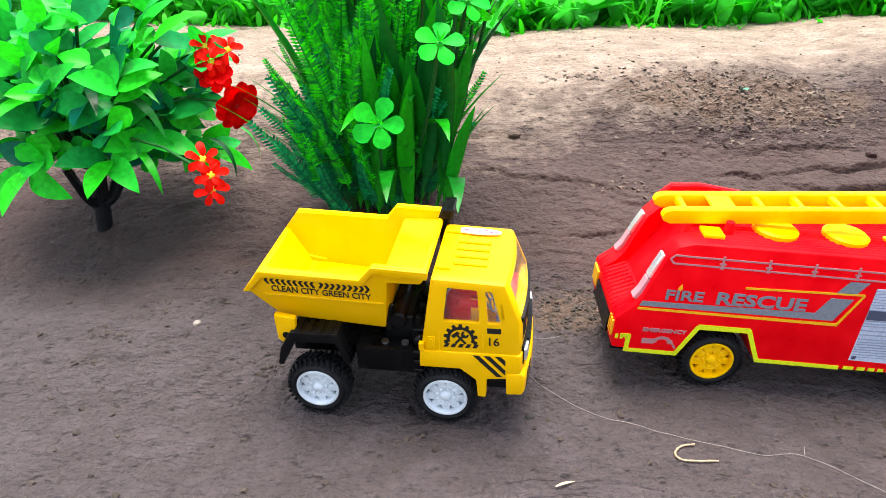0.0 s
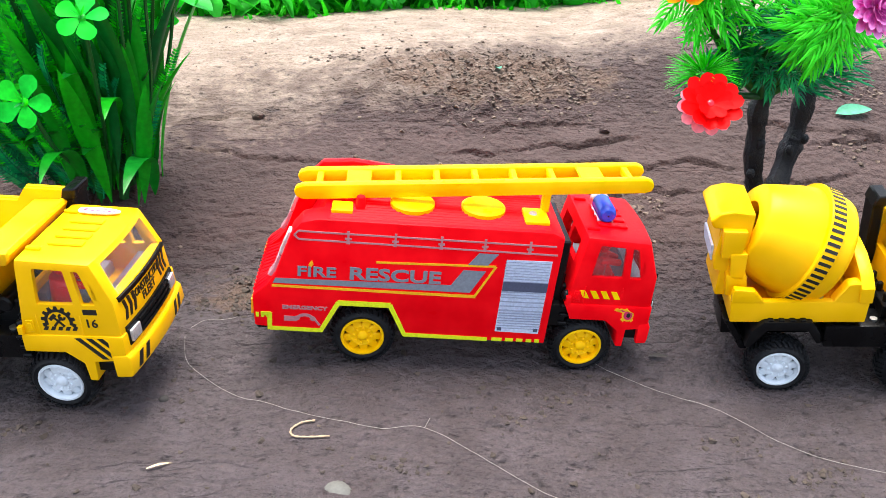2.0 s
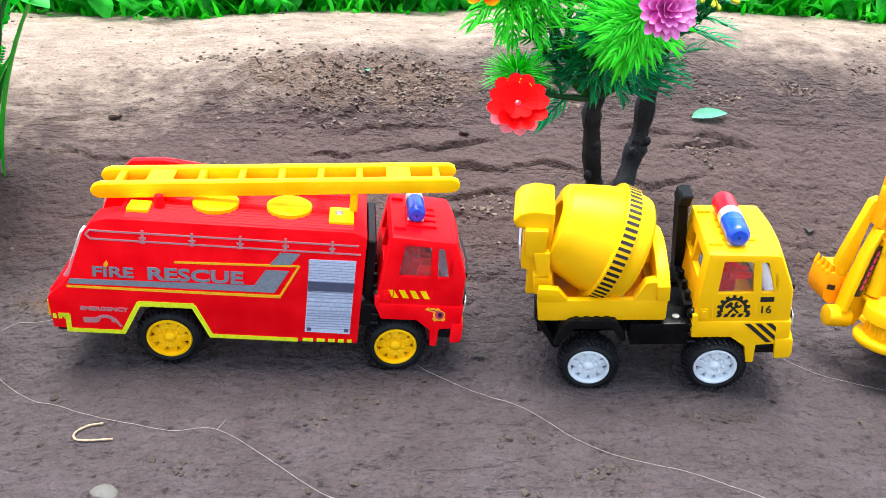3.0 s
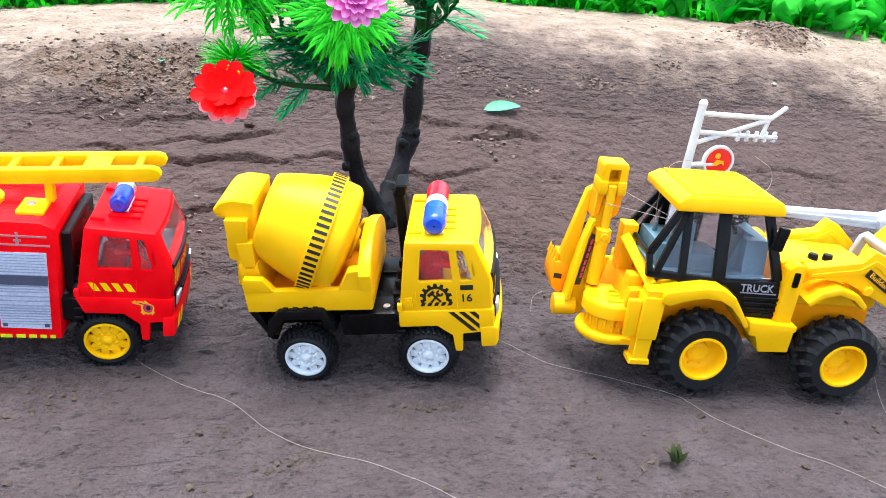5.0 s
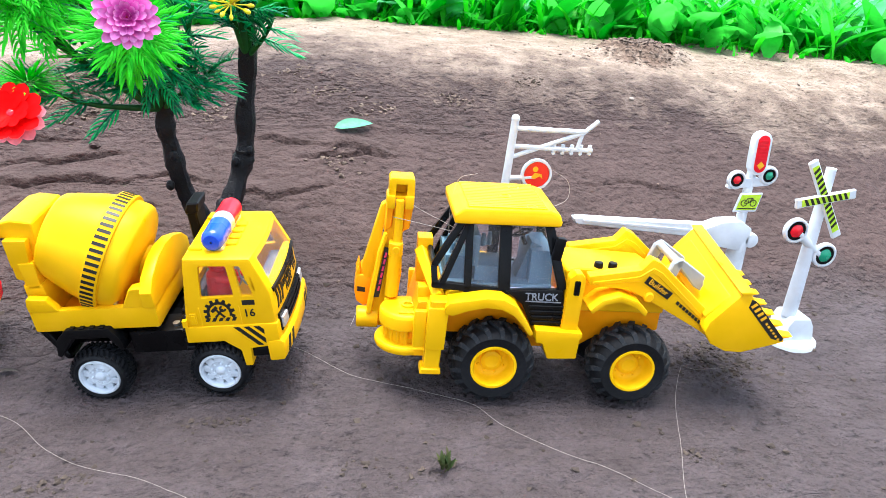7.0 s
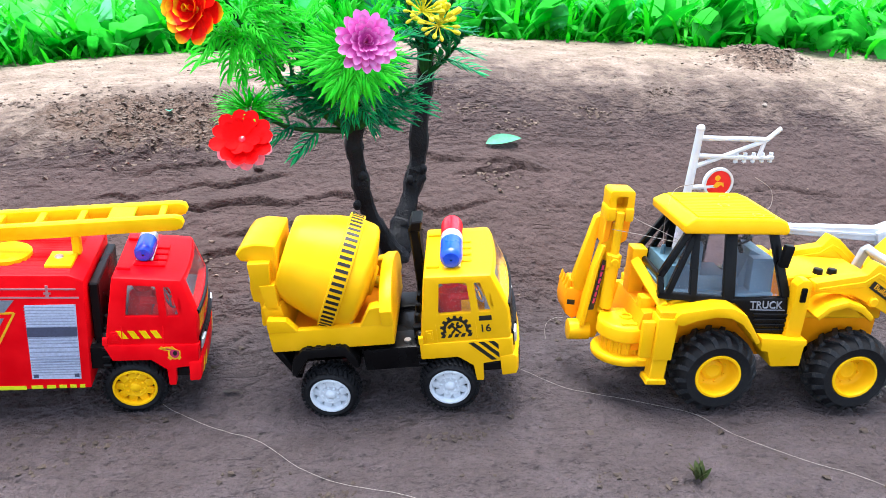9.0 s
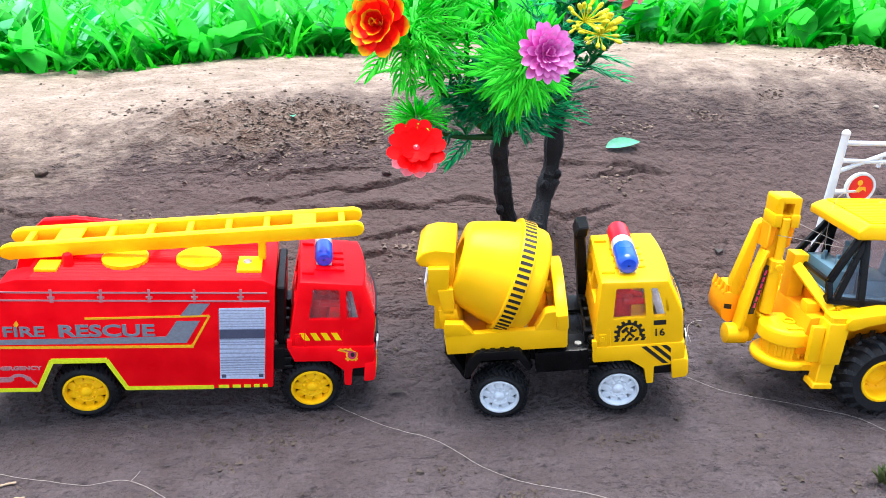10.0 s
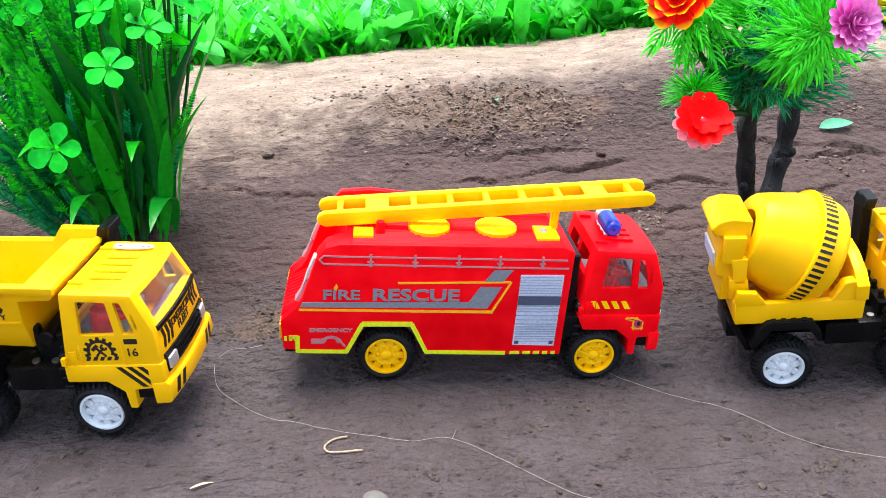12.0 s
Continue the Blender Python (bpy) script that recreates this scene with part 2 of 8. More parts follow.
SHUTTER_LINE = decal("grey_blue_print", (0.27, 0.30, 0.40), 0.45)
SHUTTER_DARK = decal("slate_print", (0.06, 0.07, 0.12), 0.45)
PAPER = decal("white_sticker", (0.82, 0.80, 0.78), 0.5)
PINK_INK = decal("crimson_print", (0.55, 0.02, 0.10), 0.5)
SIGN_LIME = decal("yellow_green_sign", (0.50, 0.78, 0.03), 0.45)
GLASS = clear("clear_window_plastic", (0.95, 0.93, 0.98), 0.05, 1.30, 0.985)
BARK = plastic("black_bark_plastic", (0.0024, 0.0038, 0.0066), 0.34, dust=0.0, relief=2.4, spec=0.22)
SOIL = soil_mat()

# ---- building tools: shapes are given in millimetres ----
MM = 0.001
BASE = [Vector((0, 0, 0))]


def mesh_of(bm, name, material, angle=35.0):
    bmesh.ops.recalc_face_normals(bm, faces=bm.faces)
    for v in bm.verts:
        v.co = (v.co + BASE[0]) * MM
    me = bpy.data.meshes.new(name)
    bm.to_mesh(me)
    bm.free()
    me.shade_smooth()
    me.set_sharp_from_angle(angle=radians(angle))
    me.materials.append(material)
    return me


def part(name, bm, material, parent, label="", angle=35.0):
    ob = new(name, mesh_of(bm, name, material, angle))
    ob.parent = parent
    return tagged(ob, label)


def pieces(name, bm, material, parent, label="", angle=35.0):
    """Every loose piece of a bmesh as a part of its own."""
    left = set(bm.verts)
    while left:
        seed = left.pop()
        group, queue = [seed], [seed]
        while queue:
            for e in queue.pop().link_edges:
                for v in e.verts:
                    if v in left:
                        left.discard(v)
                        group.append(v)
                        queue.append(v)
        one = bmesh.new()
        twin = {v: one.verts.new(v.co) for v in sorted(group, key=lambda v: tuple(v.co))}
        for f in {f for v in group for f in v.link_faces}:
            one.faces.new([twin[v] for v in f.verts])
        part(name, one, material, parent, label, angle)
    bm.free()


def put(name, mesh, parent, m, label=""):
    """One more object on a mesh that others share."""
    ob = new(name, mesh)
    ob.parent = parent
    ob.matrix_basis = m
    return tagged(ob, label)


def thing(name, m, label, category, group=""):
    ob = new(name)
    ob.empty_display_size = 0.02
    ob.matrix_basis = m
    return tagged(ob, label, category, group)


def blank():
    return bmesh.new()


def box(bm, x0, x1, y0, y1, z0, z1):
    m = Matrix.LocRotScale(((x0 + x1) / 2, (y0 + y1) / 2, (z0 + z1) / 2), None, (abs(x1 - x0), abs(y1 - y0), abs(z1 - z0)))
    bmesh.ops.create_cube(bm, size=1.0, matrix=m)
    return bm


def prism(bm, outline, y0, y1, axis="y"):
    """An outline in (x, z) carried from y0 to y1. axis z: outline in (x, y); axis x: outline in (y, z)."""
    def at(a, b, c):
        return {"y": (a, c, b), "z": (a, b, c), "x": (c, a, b)}[axis]
    lo = [bm.verts.new(at(a, b, y0)) for a, b in outline]
    hi = [bm.verts.new(at(a, b, y1)) for a, b in outline]
    bm.faces.new(lo)
    bm.faces.new(hi[::-1])
    n = len(outline)
    for i in range(n):
        bm.faces.new((lo[i], hi[i], hi[(i + 1) % n], lo[(i + 1) % n]))
    return bm


def rod(bm, a, b, r, r2=None, seg=12, caps=True):
    a, b = Vector(a), Vector(b)
    d = b - a
    m = Matrix.Translation((a + b) / 2) @ d.to_track_quat("Z", "Y").to_matrix().to_4x4()
    bmesh.ops.create_cone(bm, cap_ends=caps, segments=seg, radius1=r, radius2=r if r2 is None else r2, depth=d.length, matrix=m)
    return bm


def ball(bm, c, r, sx=1.0, sy=1.0, sz=1.0, seg=12):
    m = Matrix.LocRotScale(c, None, (sx, sy, sz))
    bmesh.ops.create_uvsphere(bm, u_segments=seg, v_segments=max(6, seg // 2), radius=r, matrix=m)
    return bm


def lathe(bm, rings, seg=32, axis="y", c=(0, 0, 0), caps=False):
    """Rings of (radius, place along the axis), turned round the axis."""
    loops = []
    for r, a in rings:
        loop = []
        for i in range(seg):
            t = 2 * math.pi * i / seg
            u, w = r * math.cos(t), r * math.sin(t)
            p = {"y": (u, a, w), "z": (u, w, a), "x": (a, u, w)}[axis]
            loop.append(bm.verts.new((p[0] + c[0], p[1] + c[1], p[2] + c[2])))
        loops.append(loop)
    for one, two in zip(loops, loops[1:]):
        for i in range(seg):
            bm.faces.new((one[i], one[(i + 1) % seg], two[(i + 1) % seg], two[i]))
    for loop in (loops[0], loops[-1]) if caps else ():
        if (loop[0].co - loop[seg // 2].co).length > 1e-5:
            bm.faces.new(loop)
    return bm


def tube(bm, pts, radii, seg=8):
    """A swept tube along points, with one radius or one a point."""
    pts = [Vector(p) for p in pts]
    if isinstance(radii, (int, float)):
        radii = [radii] * len(pts)
    radii = [float(r) for r in radii]
    loops, side = [], None
    for i, p in enumerate(pts):
        d = (pts[min(i + 1, len(pts) - 1)] - pts[max(i - 1, 0)]).normalized()
        if side is None:
            side = d.orthogonal().normalized()
        side = (side - d * side.dot(d)).normalized()
        up = d.cross(side)
        loops.append([bm.verts.new(p + radii[i] * (math.cos(t) * side + math.sin(t) * up)) for t in (2 * math.pi * k / seg for k in range(seg))])
    for one, two in zip(loops, loops[1:]):
        for k in range(seg):
            bm.faces.new((one[k], one[(k + 1) % seg], two[(k + 1) % seg], two[k]))
    bm.faces.new(loops[0][::-1])
    bm.faces.new(loops[-1])
    return bm


def curve_points(ctrl, n=8):
    """A smooth line through control points."""
    c = [Vector(p) for p in ctrl]
    c = [2 * c[0] - c[1]] + c + [2 * c[-1] - c[-2]]
    out = []
    for i in range(1, len(c) - 2):
        for k in range(n):
            t = k / n
            a, b, d, e = c[i - 1], c[i], c[i + 1], c[i + 2]
            out.append(0.5 * ((2 * b) + (d - a) * t + (2 * a - 5 * b + 4 * d - e) * t * t + (3 * b - a - 3 * d + e) * t ** 3))
    return out + [c[-2]]


def soften(bm, width, segments=2, angle=28.0):
    bmesh.ops.recalc_face_normals(bm, faces=bm.faces)
    edges = [e for e in bm.edges if len(e.link_faces) == 2 and e.calc_face_angle(0) > radians(angle)]
    bmesh.ops.bevel(bm, geom=edges, offset=width, offset_type="OFFSET", segments=segments, profile=0.6, affect="EDGES", clamp_overlap=True)
    return bm


def carve(bm, cutters):
    """Takes the cutters out of a solid."""
    def stand_in(b):
        bmesh.ops.recalc_face_normals(b, faces=b.faces)
        me = bpy.data.meshes.new("solid")
        b.to_mesh(me)
        b.free()
        return new("solid", me)
    body = stand_in(bm)
    tools = [stand_in(c) for c in cutters]
    for c in tools:
        mod = body.modifiers.new("cut", "BOOLEAN")
        mod.operation, mod.solver, mod.object = "DIFFERENCE", "EXACT", c
    dg = bpy.context.evaluated_depsgraph_get()
    dg.update()
    me = bpy.data.meshes.new_from_object(body.evaluated_get(dg))
    out = bmesh.new()
    out.from_mesh(me)
    for ob in (body, *tools):
        old = ob.data
        bpy.data.objects.remove(ob)
        bpy.data.meshes.remove(old)
    bpy.data.meshes.remove(me)
    return out


def plate(bm, outline, y=0.0, thick=0.14):
    """A printed or stuck-on shape on a side wall, its face towards -y."""
    return prism(bm, outline, y - thick, y + 0.3)


def slant(bm, x0, x1, z0, z1, lean, y=0.0):
    return plate(bm, [(x0, z0), (x1, z0), (x1 + lean, z1), (x0 + lean, z1)], y)


def ring_plate(bm, cx, cz, r0, r1, a0=0.0, a1=360.0, y=0.0, seg=24):
    for i in range(seg):
        s, e = radians(a0 + (a1 - a0) * i / seg), radians(a0 + (a1 - a0) * (i + 1) / seg)
        plate(bm, [(cx + r0 * math.cos(s), cz + r0 * math.sin(s)), (cx + r1 * math.cos(s), cz + r1 * math.sin(s)),
                   (cx + r1 * math.cos(e), cz + r1 * math.sin(e)), (cx + r0 * math.cos(e), cz + r0 * math.sin(e))], y)
    return bm


def disc_outline(cx, cz, r, seg=20, rz=None):
    return [(cx + r * math.cos(2 * math.pi * i / seg), cz + (rz or r) * math.sin(2 * math.pi * i / seg)) for i in range(seg)]


def lettering(text, height, m, spread=1.0, thick=0.16, bold=0.0, width=None):
    """Raised letters of a height in mm, laid out from the left along x, upright along z, and posed by m; or fitted to a width."""
    cu = bpy.data.curves.new("letters", "FONT")
    cu.body, cu.size, cu.extrude, cu.offset, cu.space_character = text, height / 0.69, thick, bold, spread
    cu.resolution_u = 3
    ob = new("letters", cu)
    dg = bpy.context.evaluated_depsgraph_get()
    dg.update()
    me = bpy.data.meshes.new_from_object(ob.evaluated_get(dg))
    bm = bmesh.new()
    bm.from_mesh(me)
    bpy.data.objects.remove(ob)
    bpy.data.curves.remove(cu)
    bpy.data.meshes.remove(me)
    if width:
        xs = [v.co.x for v in bm.verts]
        k = width / (max(xs) - min(xs))
        for v in bm.verts:
            v.co.x = (v.co.x - min(xs)) * k
    bmesh.ops.transform(bm, matrix=m @ pose(0, 0, 0, 90, 0, 0), verts=bm.verts)
    return bm


def vehicle_pose(x, y, z, heading, pitch, lean, radius):
    """Where a vehicle stands: its rear near hub, its heading, nose-up angle and lean to its right; shapes are measured from that hub."""
    BASE[0] = Vector((0, 0, radius))
    h, p = radians(heading), radians(pitch)
    fx = Vector((math.cos(h) * math.cos(p), math.sin(h) * math.cos(p), math.sin(p)))
    fy = Vector((-math.sin(h), math.cos(h), 0))
    fz = fx.cross(fy)
    a = radians(lean)
    fy, fz = fy * math.cos(a) + fz * math.sin(a), fz * math.cos(a) - fy * math.sin(a)
    o = Vector((x, y, z)) - fz * radius * MM
    return Matrix(((fx.x, fy.x, fz.x, o.x), (fx.y, fy.y, fz.y, o.y), (fx.z, fy.z, fz.z, o.z), (0, 0, 0, 1)))


def smooth(a, b, x):
    t = np.clip((x - a) / (b - a), 0, 1)
    return t * t * (3 - 2 * t)


def lattice(x, y, seed):
    """Smooth value noise on arrays."""
    rng = np.random.RandomState(seed)
    table = rng.rand(256, 256)
    xi, yi = np.floor(x).astype(int), np.floor(y).astype(int)
    u, v = x - xi, y - yi
    u, v = u * u * (3 - 2 * u), v * v * (3 - 2 * v)
    g = lambda a, b: table[a % 256, b % 256]
    return (g(xi, yi) * (1 - u) + g(xi + 1, yi) * u) * (1 - v) + (g(xi, yi + 1) * (1 - u) + g(xi + 1, yi + 1) * u) * v - 0.5


def fbm(x, y, scale, octaves, seed, gain=0.5):
    total, amp = np.zeros_like(x, dtype=float), 1.0
    for k in range(octaves):
        total += amp * lattice(x * scale * 2 ** k + 37 * k, y * scale * 2 ** k + 11 * k, seed + k)
        amp *= gain
    return total

# ---- ground: a silt track, the bank behind it and the field beyond, as one sheet ----
# worn layers in the bank: x from and to, y at either end, height of the lip
LEDGES = ((0.232, 0.345, 0.512, 0.524, 0.0052), (0.272, 0.395, 0.506, 0.499, 0.0060), (0.255, 0.315, 0.533, 0.538, 0.0032), (0.295, 0.375, 0.466, 0.463, 0.0050),
          (0.310, 0.372, 0.482, 0.486, 0.0042), (0.430, 0.510, 0.531, 0.521, 0.0045), (0.452, 0.512, 0.513, 0.517, 0.0037), (0.070, 0.180, 0.517, 0.499, 0.0020),
          (0.105, 0.172, 0.464, 0.462, 0.0022), (0.170, 0.262, 0.492, 0.497, 0.0030), (0.400, 0.470, 0.486, 0.493, 0.0030), (0.150, 0.225, 0.478, 0.474, 0.0028),
          (0.575, 0.680, 0.470, 0.466, 0.0028), (0.060, 0.120, 0.540, 0.548, 0.0028), (0.640, 0.770, 0.500, 0.494, 0.0022), (0.500, 0.545, 0.492, 0.488, 0.0025))


LINE = np.linspace(-0.2, 1.0, 2401)
WIGGLE = 0.010 * fbm(LINE, 0 * LINE, 16.0, 4, 5, 0.6) + 0.0012 * fbm(LINE, 0 * LINE, 150.0, 2, 15, 0.5)


LEDGE_LINES = []
for k, (xa, xb, ya, yb, drop) in enumerate(LEDGES):
    along = np.clip((LINE - xa) / (xb - xa), 0, 1)
    mid = ya + (yb - ya) * along + WIGGLE * (1 if k % 2 else -1) + 0.004 * fbm(LINE, 0 * LINE, 45.0, 2, 90 + k)
    ends = smooth(xa - 0.012, xa + 0.020, LINE) * smooth(xb + 0.012, xb - 0.020, LINE)
    amount = drop * ends * np.clip(0.85 + 1.1 * fbm(LINE, 0 * LINE, 30.0, 2, 60 + k), 0.2, 1.2)
    LEDGE_LINES.append((mid, 0.85 * amount))


def height(x, y):
    x, y = np.asarray(x, float), np.asarray(y, float)
    track = np.interp(x, [-0.30, -0.04, 0.03, 0.08, 0.19, 0.287, 0.37, 0.42, 0.536, 0.60, 0.72, 1.2],
                      [-0.002, -0.002, -0.0031, -0.001, 0.0026, -0.0022, -0.0017, 0.0040, 0.0048, 0.0030, 0.004, 0.004])
    late = 0.045 * smooth(0.06, -0.16, x)
    rise = np.interp(y - late, [0.395, 0.42, 0.44, 0.47, 0.535, 0.60, 0.66, 0.75, 1.0, 3.0, 40.0],
                     [0.0, 0.004, 0.013, 0.027, 0.057, 0.083, 0.096, 0.098, 0.094, 0.06, 0.0])
    foot = np.interp(x, [-0.05, 0.10, 0.18, 0.30, 0.36, 0.43, 0.53, 0.62], [0.322, 0.322, 0.350, 0.356, 0.344, 0.338, 0.322, 0.318])
    fall = np.interp(x, [-0.15, -0.05, 0.10, 0.18, 0.30, 0.36, 0.43, 0.53, 0.62], [0.05, 0.105, 0.105, 0.122, 0.122, 0.14, 0.14, 0.035, 0.035])
    cross = fall * np.clip(y - foot, 0, 0.050)
    gain = np.interp(x, [-0.3, 0.09, 0.20, 0.33, 0.48, 0.80, 1.3], [0.82, 0.82, 0.94, 0.96, 1.20, 1.20, 1.20])
    near = smooth(8.0, 1.5, np.hypot(x - 0.3, y - 0.4))
    on_bank = smooth(0.40, 0.46, y - late) * near
    ledges = np.zeros_like(x * y)
    for mid, amount in LEDGE_LINES:
        s = y - np.interp(x, LINE, mid)
        lip = 0.50 * smooth(-0.0004, 0.0004, s) * (1 - smooth(0.001, 0.014, s)) - 1.05 * np.exp(-((s + 0.0011) / 0.0009) ** 2)
        ledges = ledges + lip * np.interp(x, LINE, amount)
    ledges = ledges * near
    rough = 0.0034 * fbm(x * 0.7, y, 22.0, 3, 31) + 0.0016 * fbm(x * 0.4, y, 110.0, 3, 41, 0.6)
    rough += 0.0010 * fbm(x, y, 210.0, 2, 71) * (1 - 0.5 * smooth(0.40, 0.36, y))
    patch = smooth(0.02, 0.22, fbm(x, y, 8.0, 3, 81))
    rough = rough * (0.34 + (0.16 + 0.9 * patch) * on_bank) * (1 - 0.55 * smooth(0.43, 0.46, y) * smooth(0.57, 0.54, y))
    crumbly = smooth(0.12, 0.03, np.hypot((x - 0.255) * 0.85, (y - 0.585) * 1.5)) + smooth(0.05, 0.015, np.hypot(x - 0.14, (y - 0.40) * 1.6)) * 0.5
    rough += crumbly * 0.010 * np.abs(fbm(x, y, 70.0, 3, 51)) * near
    heap = 0.011 * smooth(0.040, 0.010, np.hypot((x - 0.735) * 0.75, (y - 0.665) * 1.5) + 0.012 * fbm(x, y, 60.0, 2, 61)) * (1 + 0.6 * fbm(x, y, 70.0, 2, 63))
    return track * smooth(0.48, 0.40, y) + cross * smooth(1.2, 0.6, y) + rise * gain + ledges + rough * near + heap


def stretch(lo, hi, step, far, grow=1.22):
    mid = list(np.arange(lo, hi, step))
    out, d, p = [], step, hi
    while p < far:
        out.append(p)
        d *= grow
        p += d
    back, d, p = [], step, lo
    while p > -far:
        d *= grow
        p -= d
        back.append(p)
    return np.array(back[::-1] + mid + out)


def sheet(name, xs, ys, material):
    gx, gy = np.meshgrid(xs, ys)
    gz = height(gx, gy)
    nx, ny = len(xs), len(ys)
    verts = np.stack([gx.ravel(), gy.ravel(), gz.ravel()], 1)
    i = np.arange(nx * ny).reshape(ny, nx)
    quads = np.stack([i[:-1, :-1], i[:-1, 1:], i[1:, 1:], i[1:, :-1]], -1).reshape(-1, 4)
    me = bpy.data.meshes.new(name)
    me.vertices.add(len(verts))
    me.vertices.foreach_set("co", verts.ravel())
    me.loops.add(quads.size)
    me.loops.foreach_set("vertex_index", quads.ravel())
    me.polygons.add(len(quads))
    me.polygons.foreach_set("loop_start", np.arange(0, quads.size, 4))
    me.polygons.foreach_set("loop_total", np.full(len(quads), 4))
    me.update()
    me.validate()
    me.shade_smooth()
    me.materials.append(material)
    return new(name, me)


rows = stretch(0.20, 0.80, 0.0016, 120.0)
rows = np.concatenate([rows[rows < 0.45], np.arange(0.45, 0.55, 0.00065), rows[rows > 0.5505]])
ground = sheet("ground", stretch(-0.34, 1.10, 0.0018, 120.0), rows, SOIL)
tagged(ground, "damp grey-brown silt track rising to a dry sandy bank", "ground", kind="structure")


def on_ground(x, y):
    return float(height(np.array([x]), np.array([y]))[0])

# ---- shared pieces of the toy vehicles ----
def tyre_mesh(name, r, width, rim_r, material, blocks, rows, depth, lug_skew):
    bm = blank()
    half = width / 2
    lathe(bm, [(rim_r, -half + 0.6), (rim_r + 0.8, -half), (r - 2.2, -half - 0.2), (r - 0.7, -half + 0.9), (r - 0.1, -half + 2.4), (r - 0.1, half - 2.4), (r - 0.7, half - 0.9),
               (r - 2.2, half + 0.2), (rim_r + 0.8, half), (rim_r, half - 0.6)], 48)
    for k in range(blocks):
        for row in range(rows):
            a = 2 * math.pi * (k + 0.5 * (row % 2)) / blocks
            y0 = -half + width * row / rows
            y1 = -half + width * (row + 1) / rows
            w = 2 * math.pi * r / blocks * 0.29
            vs = []
            for ya, lean in ((y0 + 0.25, -lug_skew), (y1 - 0.25, lug_skew)):
                s = lean if row % 2 == 0 else -lean
                for rr, ww in ((r - 0.9, w), (r + depth, w * 0.82)):
                    for sg in (-1, 1):
                        t = a + (sg * ww + s) / r
                        edge = 0.8 if (rr > r and (ya < -half + 1 or ya > half - 1)) else 0
                        vs.append(bm.verts.new(((rr - edge) * math.cos(t), ya, (rr - edge) * math.sin(t))))
            for f in ((0, 1, 3, 2), (4, 6, 7, 5), (0, 4, 5, 1), (2, 3, 7, 6), (0, 2, 6, 4), (1, 5, 7, 3)):
                bm.faces.new([vs[i] for i in f])
    keep = BASE[0]
    BASE[0] = Vector((0, 0, 0))
    me = mesh_of(bm, name, material, 30)
    BASE[0] = keep
    return me


def road_rim_mesh(name, r, width, material):
    """Dished rim: a ring, a ten-lobed disc that leaves slots at the ring, bolts and a domed cap."""
    bm = blank()
    f = -width / 2
    lathe(bm, [(r + 0.1, f + 0.5), (r - 0.2, f - 0.1), (r - 0.9, f - 0.1), (r - 1.3, f + 1.2), (r - 1.3, width / 2)], 40)
    lobes, seg = 9, 90
    rim_pts = [((r - 1.25) - 2.0 * max(0, math.cos(lobes * 2 * math.pi * i / seg)) ** 2, 2 * math.pi * i / seg) for i in range(seg)]
    outer = [bm.verts.new((q * math.cos(t), f + 2.0, q * math.sin(t))) for q, t in rim_pts]
    inner = [bm.verts.new((r * 0.52 * math.cos(t), f + 1.1, r * 0.52 * math.sin(t))) for q, t in rim_pts]
    core = [bm.verts.new((r * 0.46 * math.cos(t), f + 1.5, r * 0.46 * math.sin(t))) for q, t in rim_pts]
    back = [bm.verts.new((q * math.cos(t), f + 3.2, q * math.sin(t))) for q, t in rim_pts]
    for i in range(seg):
        j = (i + 1) % seg
        bm.faces.new((outer[i], outer[j], inner[j], inner[i]))
        bm.faces.new((inner[i], inner[j], core[j], core[i]))
        bm.faces.new((back[i], back[j], outer[j], outer[i]))
    bm.faces.new(core)
    bm.faces.new(back[::-1])
    for k in range(8):
        t = 2 * math.pi * k / 8
        ball(bm, (r * 0.40 * math.cos(t), f + 1.3, r * 0.40 * math.sin(t)), 0.62, seg=8)
    lathe(bm, [(0.01, f + 0.2), (r * 0.17, f + 0.35), (r * 0.24, f + 0.9), (r * 0.26, f + 2.0)], 16)
    keep = BASE[0]
    BASE[0] = Vector((0, 0, 0))
    me = mesh_of(bm, name, material, 40)
    BASE[0] = keep
    return me


def hub_back_mesh():
    bm = blank()
    lathe(bm, [(0.01, -1.0), (8.6, -1.0), (8.6, 1.0), (0.01, 1.0)], 24)
    keep = BASE[0]
    BASE[0] = Vector((0, 0, 0))
    me = mesh_of(bm, "hub_back", BLACK)
    BASE[0] = keep
    return me


WHEEL_R = 12.9
TYRE = tyre_mesh("tyre", WHEEL_R - 0.5, 10.5, 8.7, RUBBER, 34, 3, 0.9, 0.6)
RIM_WHITE = road_rim_mesh("rim", 8.8, 10.5, WHITE)
RIM_GOLD = road_rim_mesh("rim", 8.8, 10.5, RIM_YELLOW)
HUB_BACK = hub_back_mesh()


def road_wheels(root, radius, wheelbase, width, rim, near_y=5.6):
    for x in (0.0, wheelbase):
        for side, y in ((1, near_y), (-1, width - near_y)):
            at = pose(x * MM, y * MM, radius * MM, 0, random.uniform(0, 360), 0)
            if side < 0:
                at = at @ pose(0, 0, 0, 0, 0, 180)
            k = (radius / WHEEL_R)
            w = put("wheel", TYRE, root, at @ Matrix.Diagonal((k, 1, k, 1)))
            put("rim", rim, w, Matrix())
            put("hub_back", HUB_BACK, w, Matrix())
    bm = blank()
    for x in (0.0, wheelbase):
        rod(bm, (x, near_y, 0), (x, width - near_y, 0), 1.4)
    pieces("axle", bm, BLACK, root)


